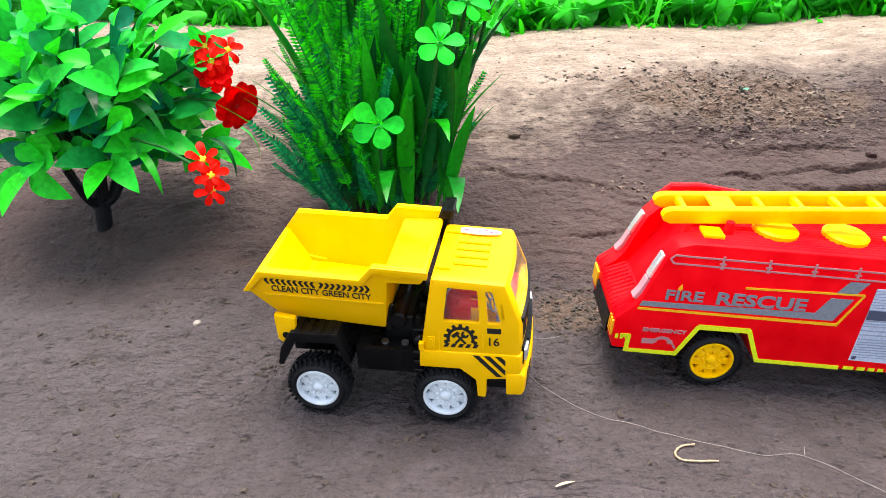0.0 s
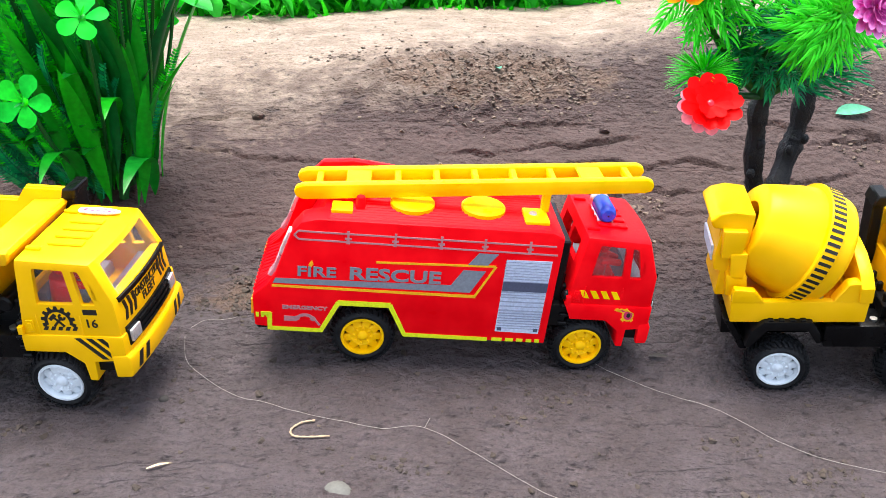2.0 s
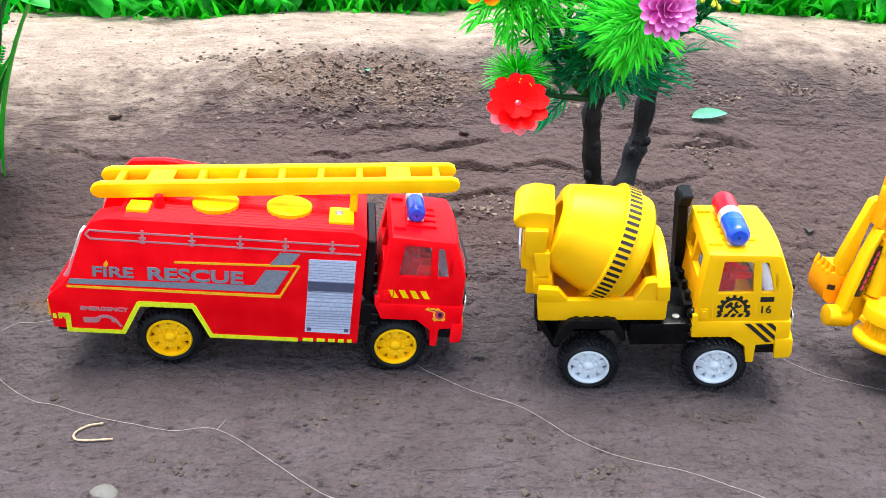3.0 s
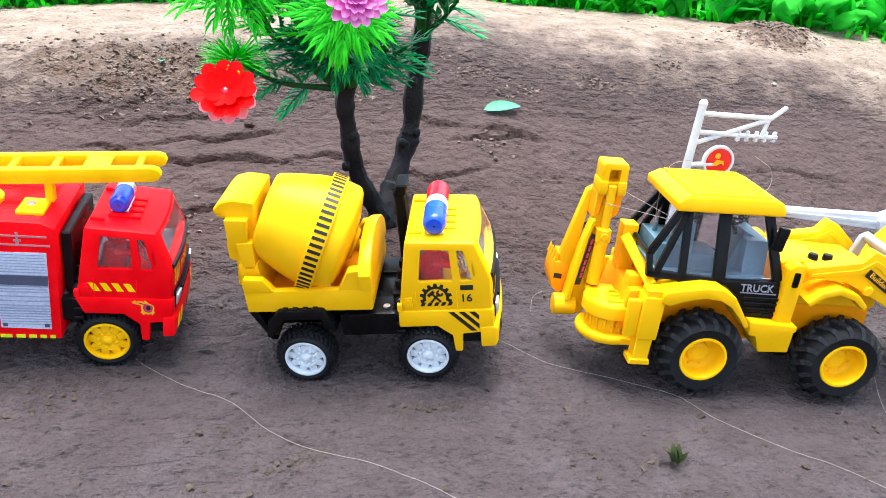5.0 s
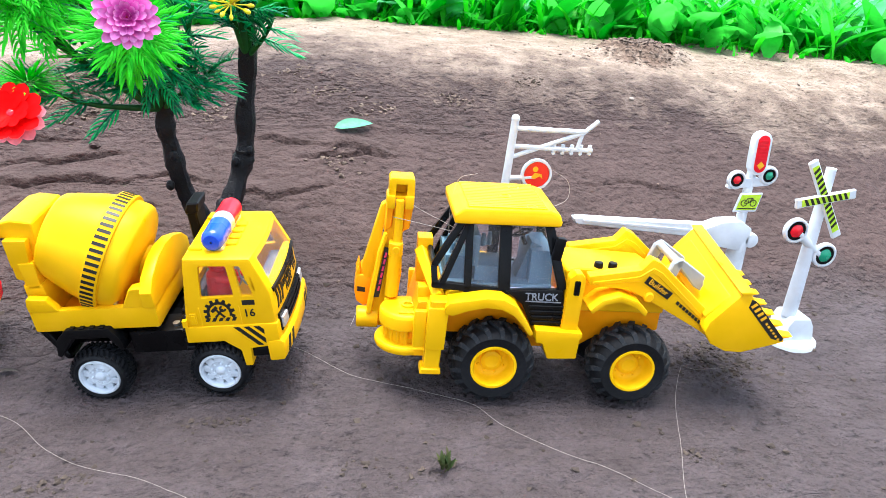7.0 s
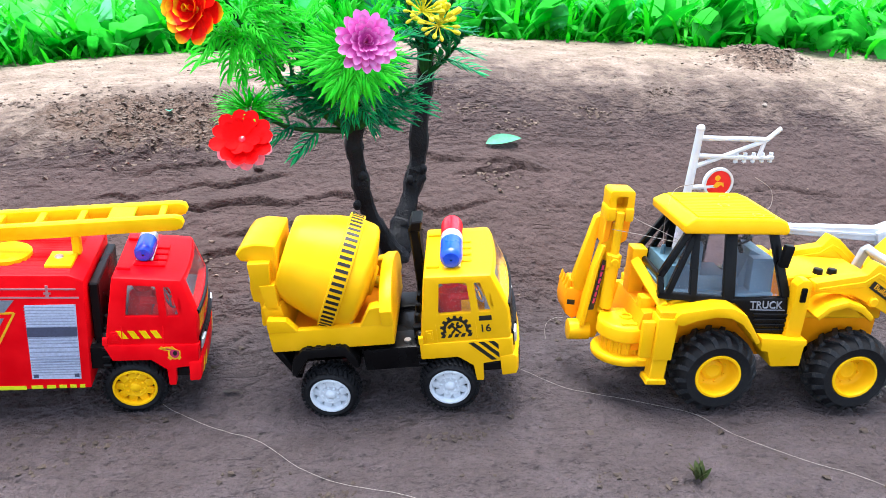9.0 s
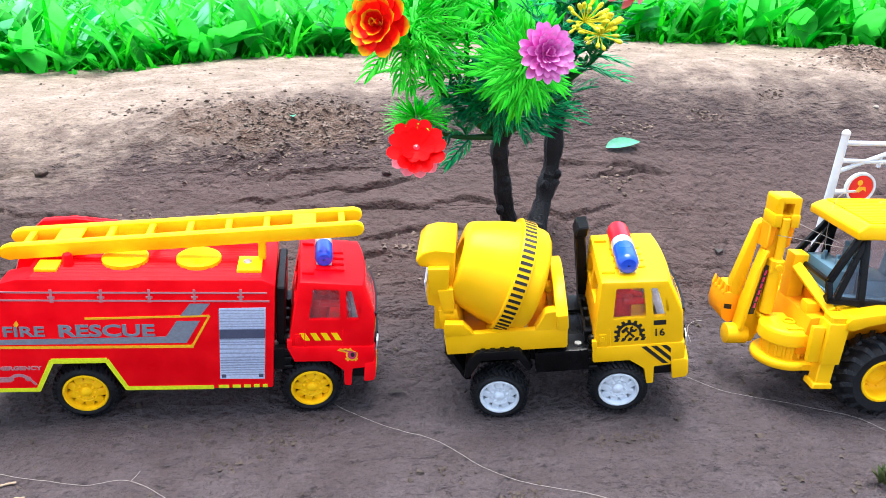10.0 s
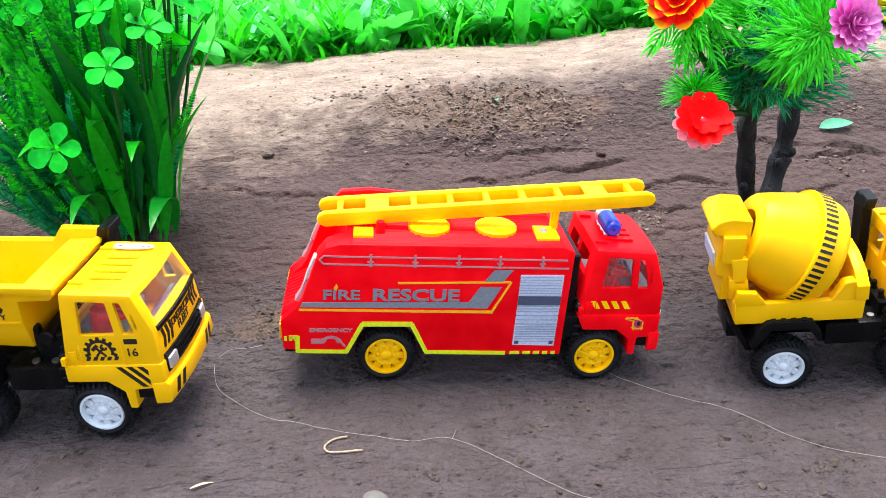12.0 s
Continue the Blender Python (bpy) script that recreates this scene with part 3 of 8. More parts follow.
def bow(bm, x_from, depth, width):
    """Rounds a truck's nose in plan."""
    bmesh.ops.recalc_face_normals(bm, faces=bm.faces)
    for k in range(1, 10):
        bmesh.ops.bisect_plane(bm, geom=bm.verts[:] + bm.edges[:] + bm.faces[:], plane_co=(0, width * k / 10, 0), plane_no=(0, 1, 0))
    for v in bm.verts:
        if v.co.x > x_from:
            u = (v.co.y - width / 2) / (width / 2)
            v.co.x += depth * (1 - u * u) * min(1.0, (v.co.x - x_from) / 5.0)
    return bm


CAB_W = 51.0
SHORT_CAB = []


def inset(bm):
    """A truck's cab narrows from the hubs up to its roof; a shorter cab draws its nose in."""
    for v in bm.verts:
        if SHORT_CAB:
            front = SHORT_CAB[0]
            if v.co.z > 20.0:
                v.co.x = front - 10.6 + (v.co.x - front + 7.6) * 0.98
            elif v.co.x > front + 17.0:
                v.co.x = front + 17.0 + (v.co.x - front - 17.0) * 0.72
        if v.co.z > 0:
            v.co.y += (CAB_W / 2 - v.co.y) * 0.0030 * v.co.z
    return bm


def cab(root, fx, colour, glass):
    """The tilt cab that the three road trucks share; fx is the front hub."""
    w = CAB_W
    # shell
    outline = [(-7.6, 21.5), (30.4, 21.5), (30.2, 36.0), (24.4, 51.8), (-2.8, 53.2)]
    solid = prism(blank(), [(fx + a, b) for a, b in outline], 0, w)
    soften(solid, 1.5, 2)
    bow(solid, fx + 18, 1.8, w)
    hollow = prism(blank(), [(fx + a, b) for a, b in [(-5.4, 20.0), (27.4, 20.0), (28.0, 36.0), (22.6, 49.6), (-0.8, 51.0)]], 2.2, w - 2.2)
    side = prism(blank(), [(fx + a, b) for a, b in [(1.4, 35.4), (15.2, 35.4), (14.3, 49.2), (3.2, 49.8)]], -9, w + 9)
    soften(side, 0.7, 2)
    quarter = prism(blank(), [(fx + a, b) for a, b in [(18.2, 35.4), (23.2, 35.4), (19.8, 48.8), (17.2, 49.0)]], -9, w + 9)
    soften(quarter, 0.5, 2)
    screen = prism(blank(), [(4.8, 37.4), (w - 4.8, 37.4), (w - 5.6, 49.6), (5.6, 49.6)], fx + 22.6, fx + 44, axis="x")
    backs = [prism(blank(), [(a, 38.0), (a + 15, 38.0), (a + 15, 48.0), (a, 48.0)], fx - 14, fx - 1, axis="x") for a in (9.0, w - 23.0)]
    shell = carve(solid, [hollow, side, quarter, screen, *backs])
    cab_ob = part("cab", inset(shell), colour, root, angle=30)
    # lower skirt with the wheel arch
    lower = [(-8.0, 15.0), (7.6, 15.0), (13.8, 10.2), (14.4, 2.6), (17.6, 2.6), (18.0, 11.0), (25.2, 11.6), (30.8, 12.5), (30.9, 22.4), (-7.8, 22.4)]
    sk = prism(blank(), [(fx + a, b) for a, b in lower], -0.5, w + 0.5)
    soften(sk, 0.7, 2)
    bow(sk, fx + 19, 1.8, w)
    part("skirt", inset(sk), colour, root, angle=30)
    # roof: two long ribs and a raised panel
    rf = blank()
    for y0, y1 in ((8.0, 10.0), (w - 10.0, w - 8.0)):
        box(rf, fx - 1.8, fx + 3.6, y0, y1, 53.0, 54.5)
    for y0 in (13, 19.5, 26, 32.5):
        box(rf, fx + 4, fx + 17, y0, y0 + 4.4, 53.2, 54.25)
    soften(rf, 0.35, 1)
    for v in rf.verts:
        v.co.z -= 0.048 * (v.co.x - fx + 5)
    pieces("roof_rib", inset(rf), colour, cab_ob)
    # panes
    def pane(outline2, y):
        g = prism(blank(), [(fx + a, b) for a, b in outline2], y, y + 0.5)
        ob = part("window_pane", inset(g), glass, cab_ob, "clear plastic side window")
        ob.visible_shadow = False
    for y in (1.6, w - 2.1):
        pane([(0.8, 34.7), (16.0, 34.7), (15.0, 50.0), (1.8, 50.6)], y)
        pane([(17.4, 34.7), (24.0, 34.7), (20.6, 49.4), (16.6, 49.8)], y)
    ws = prism(blank(), [(fx + 29.6, 36.6), (fx + 30.1, 36.6), (fx + 25.2, 50.4), (fx + 24.7, 50.4)], 4.6, w - 4.6)
    bow(ws, fx + 18, 1.6, w)
    wsp = part("windscreen", inset(ws), glass, cab_ob, "clear plastic windscreen")
    wsp.visible_shadow = False
    # black band under the windscreen, grille, headlamps, bumper
    gr = blank()
    box(gr, fx + 29.0, fx + 30.9, 3.0, w - 3.0, 35.2, 37.0)
    box(gr, fx + 29.0, fx + 31.3, 3.2, w - 3.2, 16.6, 24.4)
    for k in range(3):
        box(gr, fx + 30.0, fx + 32.0, 11, w - 11, 17.6 + 2.3 * k, 18.8 + 2.3 * k)
    bow(gr, fx + 19, 1.8, w)
    part("grille", inset(gr), BLACK, cab_ob, "black front grille and band")
    for y0 in (4.0, w - 10.5):
        hl = box(blank(), fx + 30.6, fx + 32.2, y0, y0 + 6.5, 17.6, 22.6)
        soften(hl, 0.5, 2)
        bow(hl, fx + 19, 1.8, w)
        part("headlamp", inset(hl), CHROME, cab_ob, "silvered headlamp")
    bp = prism(blank(), [(fx + 25.4, 4.6), (fx + 31.6, 5.0), (fx + 32.4, 7.0), (fx + 32.4, 13.2), (fx + 31.2, 14.6), (fx + 25.2, 14.0)], -0.8, w + 0.8)
    soften(bp, 0.8, 2)
    bow(bp, fx + 19, 2.0, w)
    bumper = part("bumper", inset(bp), colour, root)
    st = blank()
    for y0 in (3.0, 8.0, w - 14.5, w - 9.5):
        prism(st, [(y0, 7.0), (y0 + 2.4, 7.0), (y0 + 4.6, 12.6), (y0 + 2.2, 12.6)], fx + 31.6, fx + 32.6, axis="x")
    bow(st, fx + 19, 2.0, w)
    pieces("stripe", inset(st), INK if colour is YELLOW else LADDER, bumper, "slanted hazard stripe")
    # black step below the door's front corner
    sp = box(blank(), fx + 17.0, fx + 26.5, 2.0, w - 2.0, 5.2, 9.6)
    soften(sp, 0.6, 1)
    part("step", inset(sp), BLACK, root)
    # rear-corner hinge boss and door lines
    dh = blank()
    box(dh, fx - 7.9, fx - 6.0, -1.6, 0.4, 23.0, 26.2)
    box(dh, fx - 4.6, fx - 1.8, -0.45, 0.4, 23.8, 28.6)
    box(dh, fx - 3.9, fx - 2.5, -0.75, 0.4, 24.8, 27.6)
    box(dh, fx - 0.4, fx + 0.0, -0.28, 0.4, 22.4, 31.0)
    box(dh, fx + 16.2, fx + 16.55, -0.28, 0.4, 22.4, 31.0)
    soften(dh, 0.12, 1)
    part("door_trim", inset(dh), colour, cab_ob)
    # mirror paddle on the front pillar
    for y0 in (0.0, w - 2.4):
        mr = prism(blank(), [(fx + 22.4, 37.0), (fx + 25.6, 36.4), (fx + 24.4, 44.6), (fx + 21.8, 45.2)], y0, y0 + 2.4)
        soften(mr, 0.9, 2)
        part("mirror", inset(mr), colour, cab_ob)
    # inside: bench, dash, steering wheel, figure
    inn = blank()
    box(inn, fx - 3.2, fx + 8.0, 4, w - 4, 22, 28)
    box(inn, fx - 3.2, fx + 0.6, 9, w - 9, 31, 35)
    box(inn, fx + 20.5, fx + 27.0, 4, w - 4, 22, 33)
    soften(inn, 1.0, 2)
    part("bench_and_dash", inset(inn), SILVER_GREY, cab_ob, "moulded seat and dashboard")
    swh = blank()
    lathe(swh, [(5.2, -0.5), (5.7, 0.0), (5.2, 0.5), (4.7, 0.0), (5.2, -0.5)], 20, "x")
    for t in (90, 210, 330):
        rod(swh, (0, 0, 0), (0, 4.9 * math.cos(radians(t)), 4.9 * math.sin(radians(t))), 0.45, seg=6)
    bmesh.ops.transform(swh, matrix=Matrix.Translation((fx + 17.6, 15, 37.5)) @ pose(0, 0, 0, 0, -28, 0), verts=swh.verts)
    part("steering_wheel", inset(swh), SILVER_GREY, cab_ob)
    fg = blank()
    rod(fg, (fx + 5.0, 13, 27), (fx + 6.4, 13, 40.5), 5.4, 4.6, 14)
    ball(fg, (fx + 7.2, 13, 45.4), 4.4, 1.0, 0.95, 1.05, 14)
    for yy in (8.2, 17.8):
        rod(fg, (fx + 6.4, yy, 39.5), (fx + 16.0, (yy + 13) / 2, 37.5), 1.9, 1.5, 10)
    soften(fg, 0.3, 1)
    part("figure", inset(fg), FIGURE, cab_ob, "plain red moulded figure")
    return cab_ob

def chassis(root, x0, x1, width):
    """Black ladder frame with mudguards, side tanks and the block behind the cab."""
    c = box(blank(), x0, x1, 15, width - 15, 8.0, 19.0)
    soften(c, 1.0, 2)
    part("chassis_frame", c, BLACK, root)


def mudguards(root, x, width, top=25.5):
    for y0, y1 in ((0.0, 11.5), (width - 11.5, width)):
        g = prism(blank(), [(x - 14.5, 12.0), (x - 12.6, 20.0), (x - 7.6, top), (x + 11.0, top), (x + 15.0, 18.0), (x + 15.6, 14.0), (x + 13.6, 13.6),
                            (x + 9.6, top - 4.5), (x - 6.0, top - 4.5), (x - 12.4, 11.6)], y0, y1)
        soften(g, 0.7, 2)
        guard = part("mudguard", g, BLACK, root)
        r = blank()
        for k in range(4):
            box(r, x - 6.0 + k * 4.2, x - 3.8 + k * 4.2, y0 + 0.6, y1 - 0.6, top - 0.3, top + 0.55)
        soften(r, 0.2, 1)
        pieces("rib", r, BLACK, guard)


def behind_cab(root, fx, width, side):
    """Fuel tank, steps, air pipe and bolts between the axles."""
    t = box(blank(), side, fx - 9.0, 3.0, 16.0, 9.5, 20.5)
    box(t, side, fx - 9.0, width - 16.0, width - 3.0, 9.5, 20.5)
    soften(t, 1.2, 2)
    pieces("fuel_tank", t, BLACK, root)
    s = blank()
    for z in (11.0, 15.2, 19.6):
        box(s, fx - 12.0, fx - 8.2, 1.6, 8.0, z, z + 1.6)
    box(s, fx - 13.0, fx - 8.0, 8.0, width - 8.0, 16.0, 27.0)
    for y in (12, 20, 28):
        rod(s, (fx - 11.0, y, 26.0), (fx - 11.0, y, 31.0), 1.3, seg=10)
    ball(s, (fx - 10.0, 5.0, 24.5), 2.4, seg=10)
    soften(s, 0.4, 1)
    part("catwalk", s, BLACK, root, "black steps and pipes behind the cab")
    b = blank()
    for x in (fx - 24.0, fx - 16.0):
        rod(b, (x, 7.5, 20.0), (x, 7.5, 21.4), 1.5, seg=12)
    pieces("bolt", b, SCREW, root, "steel screw head")


def exhaust(root, fx, y, top):
    e = box(blank(), fx - 12.6, fx - 8.2, y - 5.4, y + 5.4, 17.0, top - 4.0)
    prism(e, [(fx - 13.2, top - 5.0), (fx - 7.4, top - 5.0), (fx - 6.2, top), (fx - 11.4, top)], y - 6.0, y + 6.0)
    soften(e, 0.6, 1)
    part("air_intake", e, BLACK, root, "black upright air intake behind the cab")


def gear_badge(root, cx, cz, number_x):
    """Workshop badge on the door: half cog with crossed tools over a dashed bar, the fleet number and hazard stripes."""
    g = blank()
    ring_plate(g, cx, cz, 4.1, 5.3, -18, 198, seg=22)
    for k in range(9):
        a = radians(-14 + 26 * k)
        u, v = math.cos(a), math.sin(a)
        plate(g, [(cx + 5.1 * u - 0.8 * v, cz + 5.1 * v + 0.8 * u), (cx + 5.1 * u + 0.8 * v, cz + 5.1 * v - 0.8 * u),
                  (cx + 6.5 * u + 0.6 * v, cz + 6.5 * v - 0.6 * u), (cx + 6.5 * u - 0.6 * v, cz + 6.5 * v + 0.6 * u)])
    for s in (-1, 1):
        a = radians(90 + 42 * s)
        u, v = math.cos(a), math.sin(a)
        y = -0.05 * (s > 0)
        plate(g, [(cx - 2.9 * u - 0.45 * v, cz + 0.2 - 2.9 * v + 0.45 * u), (cx - 2.9 * u + 0.45 * v, cz + 0.2 - 2.9 * v - 0.45 * u),
                  (cx + 2.3 * u + 0.45 * v, cz + 0.2 + 2.3 * v - 0.45 * u), (cx + 2.3 * u - 0.45 * v, cz + 0.2 + 2.3 * v + 0.45 * u)], y)
        hx, hz = cx + 2.5 * u, cz + 0.2 + 2.5 * v
        if s > 0:
            plate(g, [(hx - 1.9 * v - 0.7 * u, hz + 1.9 * u - 0.7 * v), (hx + 1.3 * v - 0.7 * u, hz - 1.3 * u - 0.7 * v),
                      (hx + 1.3 * v + 0.7 * u, hz - 1.3 * u + 0.7 * v), (hx - 1.9 * v + 0.7 * u, hz + 1.9 * u + 0.7 * v)], -0.09)
        else:
            ring_plate(g, hx, hz, 0.7, 1.5, 90 - 42 + 50, 90 - 42 + 310, -0.09, 10)
    for k in range(5):
        slant(g, cx - 6.6 + 2.75 * k, cx - 5.0 + 2.75 * k, cz - 3.7, cz - 2.1, 0.9)
    part("badge", inset(g), INK, root, "black printed cog with crossed hammer and spanner")
    n = lettering("16", 3.3, Matrix.Translation((number_x - 1.9, -0.1, cz - 2.0)), width=3.9, bold=0.06)
    plate(n, [(number_x - 2.6, cz + 3.2), (number_x + 2.6, cz + 3.2), (number_x + 2.6, cz + 5.4), (number_x - 2.6, cz + 5.4)])
    part("fleet_number", inset(n), INK, root, "black printed fleet number and bar")


def front_print(root, fx, ink, words):
    """Chevrons and words on the panel below the windscreen."""
    w = CAB_W
    g = blank()
    for k in range(3):
        for base, sgn in ((5.0, 1), (w - 5.0, -1)):
            y0 = base + sgn * 3.3 * k
            prism(g, [(y0, 26.4), (y0 + 1.6 * sgn, 26.4), (y0 + 2.8 * sgn, 30.4), (y0 + 1.6 * sgn, 34.4), (y0, 34.4), (y0 + 1.2 * sgn, 30.4)], fx + 30.0, fx + 30.55, axis="x")
    for text, z, wd in words:
        b = lettering(text, 3.3, Matrix(), width=wd, bold=0.05)
        bmesh.ops.transform(b, matrix=Matrix.Translation((fx + 30.45, w / 2 - wd / 2, z)) @ pose(0, 0, 0, 0, 0, 90), verts=b.verts)
        me = bpy.data.meshes.new("words")
        b.to_mesh(me)
        b.free()
        g.from_mesh(me)
        bpy.data.meshes.remove(me)
    bow(g, fx + 19, 1.8, w)
    part("front_print", inset(g), ink, root, "printed words and chevrons under the windscreen")


def door_stripes(root, fx, x0=12.6):
    g = blank()
    for k in range(3):
        a = x0 + 4.2 * k
        lo = 12.6 + 0.2 * k
        hi = 21.6
        cut = 25.0
        x1 = a + (hi - lo) * 1.0
        if x1 + 2.3 <= cut:
            plate(g, [(fx + x1, lo), (fx + x1 + 2.3, lo), (fx + a + 2.3, hi), (fx + a, hi)], -0.5)
        else:
            zc = hi - (cut - a - 2.3)
            za = hi - (cut - a)
            plate(g, [(fx + cut, max(za, lo)), (fx + cut, zc), (fx + a + 2.3, hi), (fx + a, hi)], -0.5)
    pieces("door_stripe", inset(g), INK, root, "black diagonal hazard stripe")


def beacon_bar(root, x, y0, y1, z, two, k=1.0):
    """Roof light: a clear-domed bar, blue, or blue and red, on silver brackets."""
    b = blank()
    box(b, x - 3.4, x + 3.4, y0 + 2, y1 - 2, z - 1.0, z + 1.4)
    rod(b, (x, y0 + (y1 - y0) * (0.42 if two else 0.72), z + 4.2), (x, y0 + (y1 - y0) * (0.58 if two else 0.96), z + 4.2), 4.7 * k, seg=24)
    soften(b, 0.4, 1)
    bar = part("beacon", b, CHROME, root, "silver roof beacon base")
    ends = ((y0, y0 + (y1 - y0) * 0.43, BLUE, "blue beacon lens"),) + (((y1, y0 + (y1 - y0) * 0.57, RED_LENS, "red beacon lens"),) if two else ())
    if not two:
        ends = ((y0, y0 + (y1 - y0) * 0.72, BLUE, "blue beacon lens"),)
    for a, c, mat, text in ends:
        d = blank()
        s = 1 if c > a else -1
        lathe(d, [(0.4, a), (3.2 * k, a + 0.1 * s), (4.2 * k, a + 1.0 * s), *[(4.5 * k + 0.22 * (i % 2), a + (2.0 * s + (c - a - 2.0 * s) * i / 12)) for i in range(13)]], 24, "y", (x, 0, z + 4.2))
        part("lens", d, mat, bar, text)


def dump_truck():
    root = thing("dump_truck", vehicle_pose(0.0285, 0.3228, 0.0104, -5.5, 2.8, 7.0, WHEEL_R), "yellow toy dump truck with a tipping bed and white wheels", "toy truck", "toy trucks in a row")
    w, fx = CAB_W, 52.0
    road_wheels(root, WHEEL_R, fx, w, RIM_WHITE)
    chassis(root, -13, 76, w)
    mudguards(root, 0, w, 28.0)
    behind_cab(root, fx, w, 17.0)
    cx = fx - 1.4
    cab(root, cx, YELLOW, GLASS)
    gear_badge(root, cx + 8.0, 28.2, cx + 20.6)
    door_stripes(root, cx)
    front_print(root, cx, INK, (("CONSTRUCTION", 30.6, 27.0), ("FLEET", 26.6, 12.0)))
    exhaust(root, fx + 5.4, w + 0.5, 60.0)
    eb = box(blank(), fx - 25.0, fx - 13.0, 12.0, w - 10.0, 18.0, 30.0)
    rod(eb, (fx - 19.0, 10.0, 29.0), (fx - 19.0, w - 12.0, 29.0), 3.4, seg=16)
    box(eb, fx - 24.0, fx - 21.0, 10.0, 14.0, 24.0, 35.0)
    part("engine_block", soften(eb, 0.7, 1), BLACK, root, "black moulded engine block")
    # tipping bed: an open tub with a flared tail and a canopy lip over the cab
    a, b = 4.8, w + 3.0

    def back(bm):
        for v in bm.verts:
            v.co.x += 4.0 * (47.0 - v.co.x) / 75.0
            v.co.z -= 0.05 * (v.co.x - 20.0)
        return bm
    prof = [(-27.5, 41.0), (-16.6, 28.0), (27.2, 26.4), (29.6, 41.0), (30.4, 50.2), (43.6, 50.8), (46.8, 55.6), (46.0, 57.2), (24.8, 57.2), (20.0, 51.2), (-21.4, 51.0), (-28.6, 42.4)]
    tub = prism(blank(), prof, a, b)
    soften(tub, 0.9, 2)
    def under(bm):
        for v in bm.verts:
            if v.co.z < 40.4:
                v.co.y += (w / 2 - v.co.y) * 0.16 * (40.4 - v.co.z) / 10
        return bm
    under(tub)
    scoop = prism(blank(), [(-34.0, 44.0), (-25.6, 42.4), (-15.2, 30.4), (24.8, 28.8), (27.4, 44.0), (28.4, 52.6), (44.4, 53.4), (46.0, 70.0), (-30.0, 70.0), (-30.0, 47.0)], a + 2.2, b - 2.2)
    for v in scoop.verts:
        if v.co.z > 48:
            s = 1 if v.co.y > w / 2 else -1
            v.co.y += 0.2 * s
    bed = part("tipping_bed", back(carve(tub, [under(scoop)])), YELLOW, root, "yellow open tipping bed", 30)
    lip = blank()
    for y0, y1 in ((a - 1.7, a + 0.2), (b - 0.2, b + 1.7)):
        lip = blank()
        prism(lip, [(-29.2, 41.6), (-26.4, 41.6), (-20.0, 48.6), (20.6, 48.8), (25.4, 54.6), (46.6, 54.0), (47.0, 57.4), (24.6, 57.5), (19.6, 51.5), (-21.6, 51.3)], y0, y1)
        part("rim_lip", back(soften(lip, 0.5, 2)), YELLOW, bed)
    fold = blank()
    prism(fold, [(-19.6, 40.2), (28.6, 40.6), (28.8, 41.4), (-20.8, 41.0)], a - 0.5, a + 0.2)
    soften(fold, 0.15, 1)
    part("fold_line", back(fold), YELLOW, bed)
    for y0, y1 in ((2.0, 5.0), (w - 4.0, w - 1.0)):
        br = prism(blank(), [(-17.4, 32.6), (-17.0, 21.6), (-15.4, 20.0), (-11.0, 20.0), (-9.4, 21.6), (-8.6, 31.6)], y0, y1)
        soften(br, 0.5, 2)
        bb = part("hinge_bracket", back(br), YELLOW, root)
        part("hinge_pin", back(rod(blank(), (-13.2, y0 - 0.3, 23.6), (-13.2, y0 + 1.0, 23.6), 1.5, seg=12)), BLACK, bb)
    ch = blank()
    for k in range(18):
        x = -18.4 + 2.36 * k
        s = -1 if k < 9 else 1
        plate(ch, [(x - 0.7 * s, 45.2), (x + 0.5 * s, 45.2), (x + 1.7 * s, 46.8), (x + 0.5 * s, 48.4), (x - 0.7 * s, 48.4), (x + 0.5 * s, 46.8)], a)
    pieces("chevron", back(ch), INK, bed, "dark printed chevron")
    part("slogan", back(lettering("CLEAN CITY GREEN CITY", 2.5, Matrix.Translation((-17.4, a - 0.05, 42.2)), width=41.0, bold=0.05)), INK, bed, "printed slogan along the bed")
    # roof sticker
    s = prism(blank(), disc_outline(cx + 11, w - 8.2, 9.4, 24, 2.6), 54.0, 54.65, axis="z")
    def laid(bm):
        """Follows the roof, which falls towards the nose."""
        for v in bm.verts:
            v.co.z -= 0.048 * (v.co.x - fx + 5)
        return bm
    for v in laid(s).verts:
        v.co.x = max(fx + 2.6, min(fx + 19.4, v.co.x))
    st = part("sticker", inset(s), PAPER, root, "white sticker with small unreadable print")
    t = blank()
    prism(t, [(fx + 3.6, w - 8.2), (fx + 5.8, w - 9.4), (fx + 5.8, w - 7.0)], 54.5, 54.8, axis="z")
    for k in range(5):
        box(t, fx + 7.4 + 2.2 * k, fx + 8.9 + 2.2 * k, w - 9.3, w - 8.5, 54.5, 54.8)
    for k in range(3):
        box(t, fx + 9.6 + 2.4 * k, fx + 11.2 + 2.4 * k, w - 7.7, w - 7.1, 54.5, 54.8)
    part("sticker_print", inset(laid(t)), PINK_INK, st)


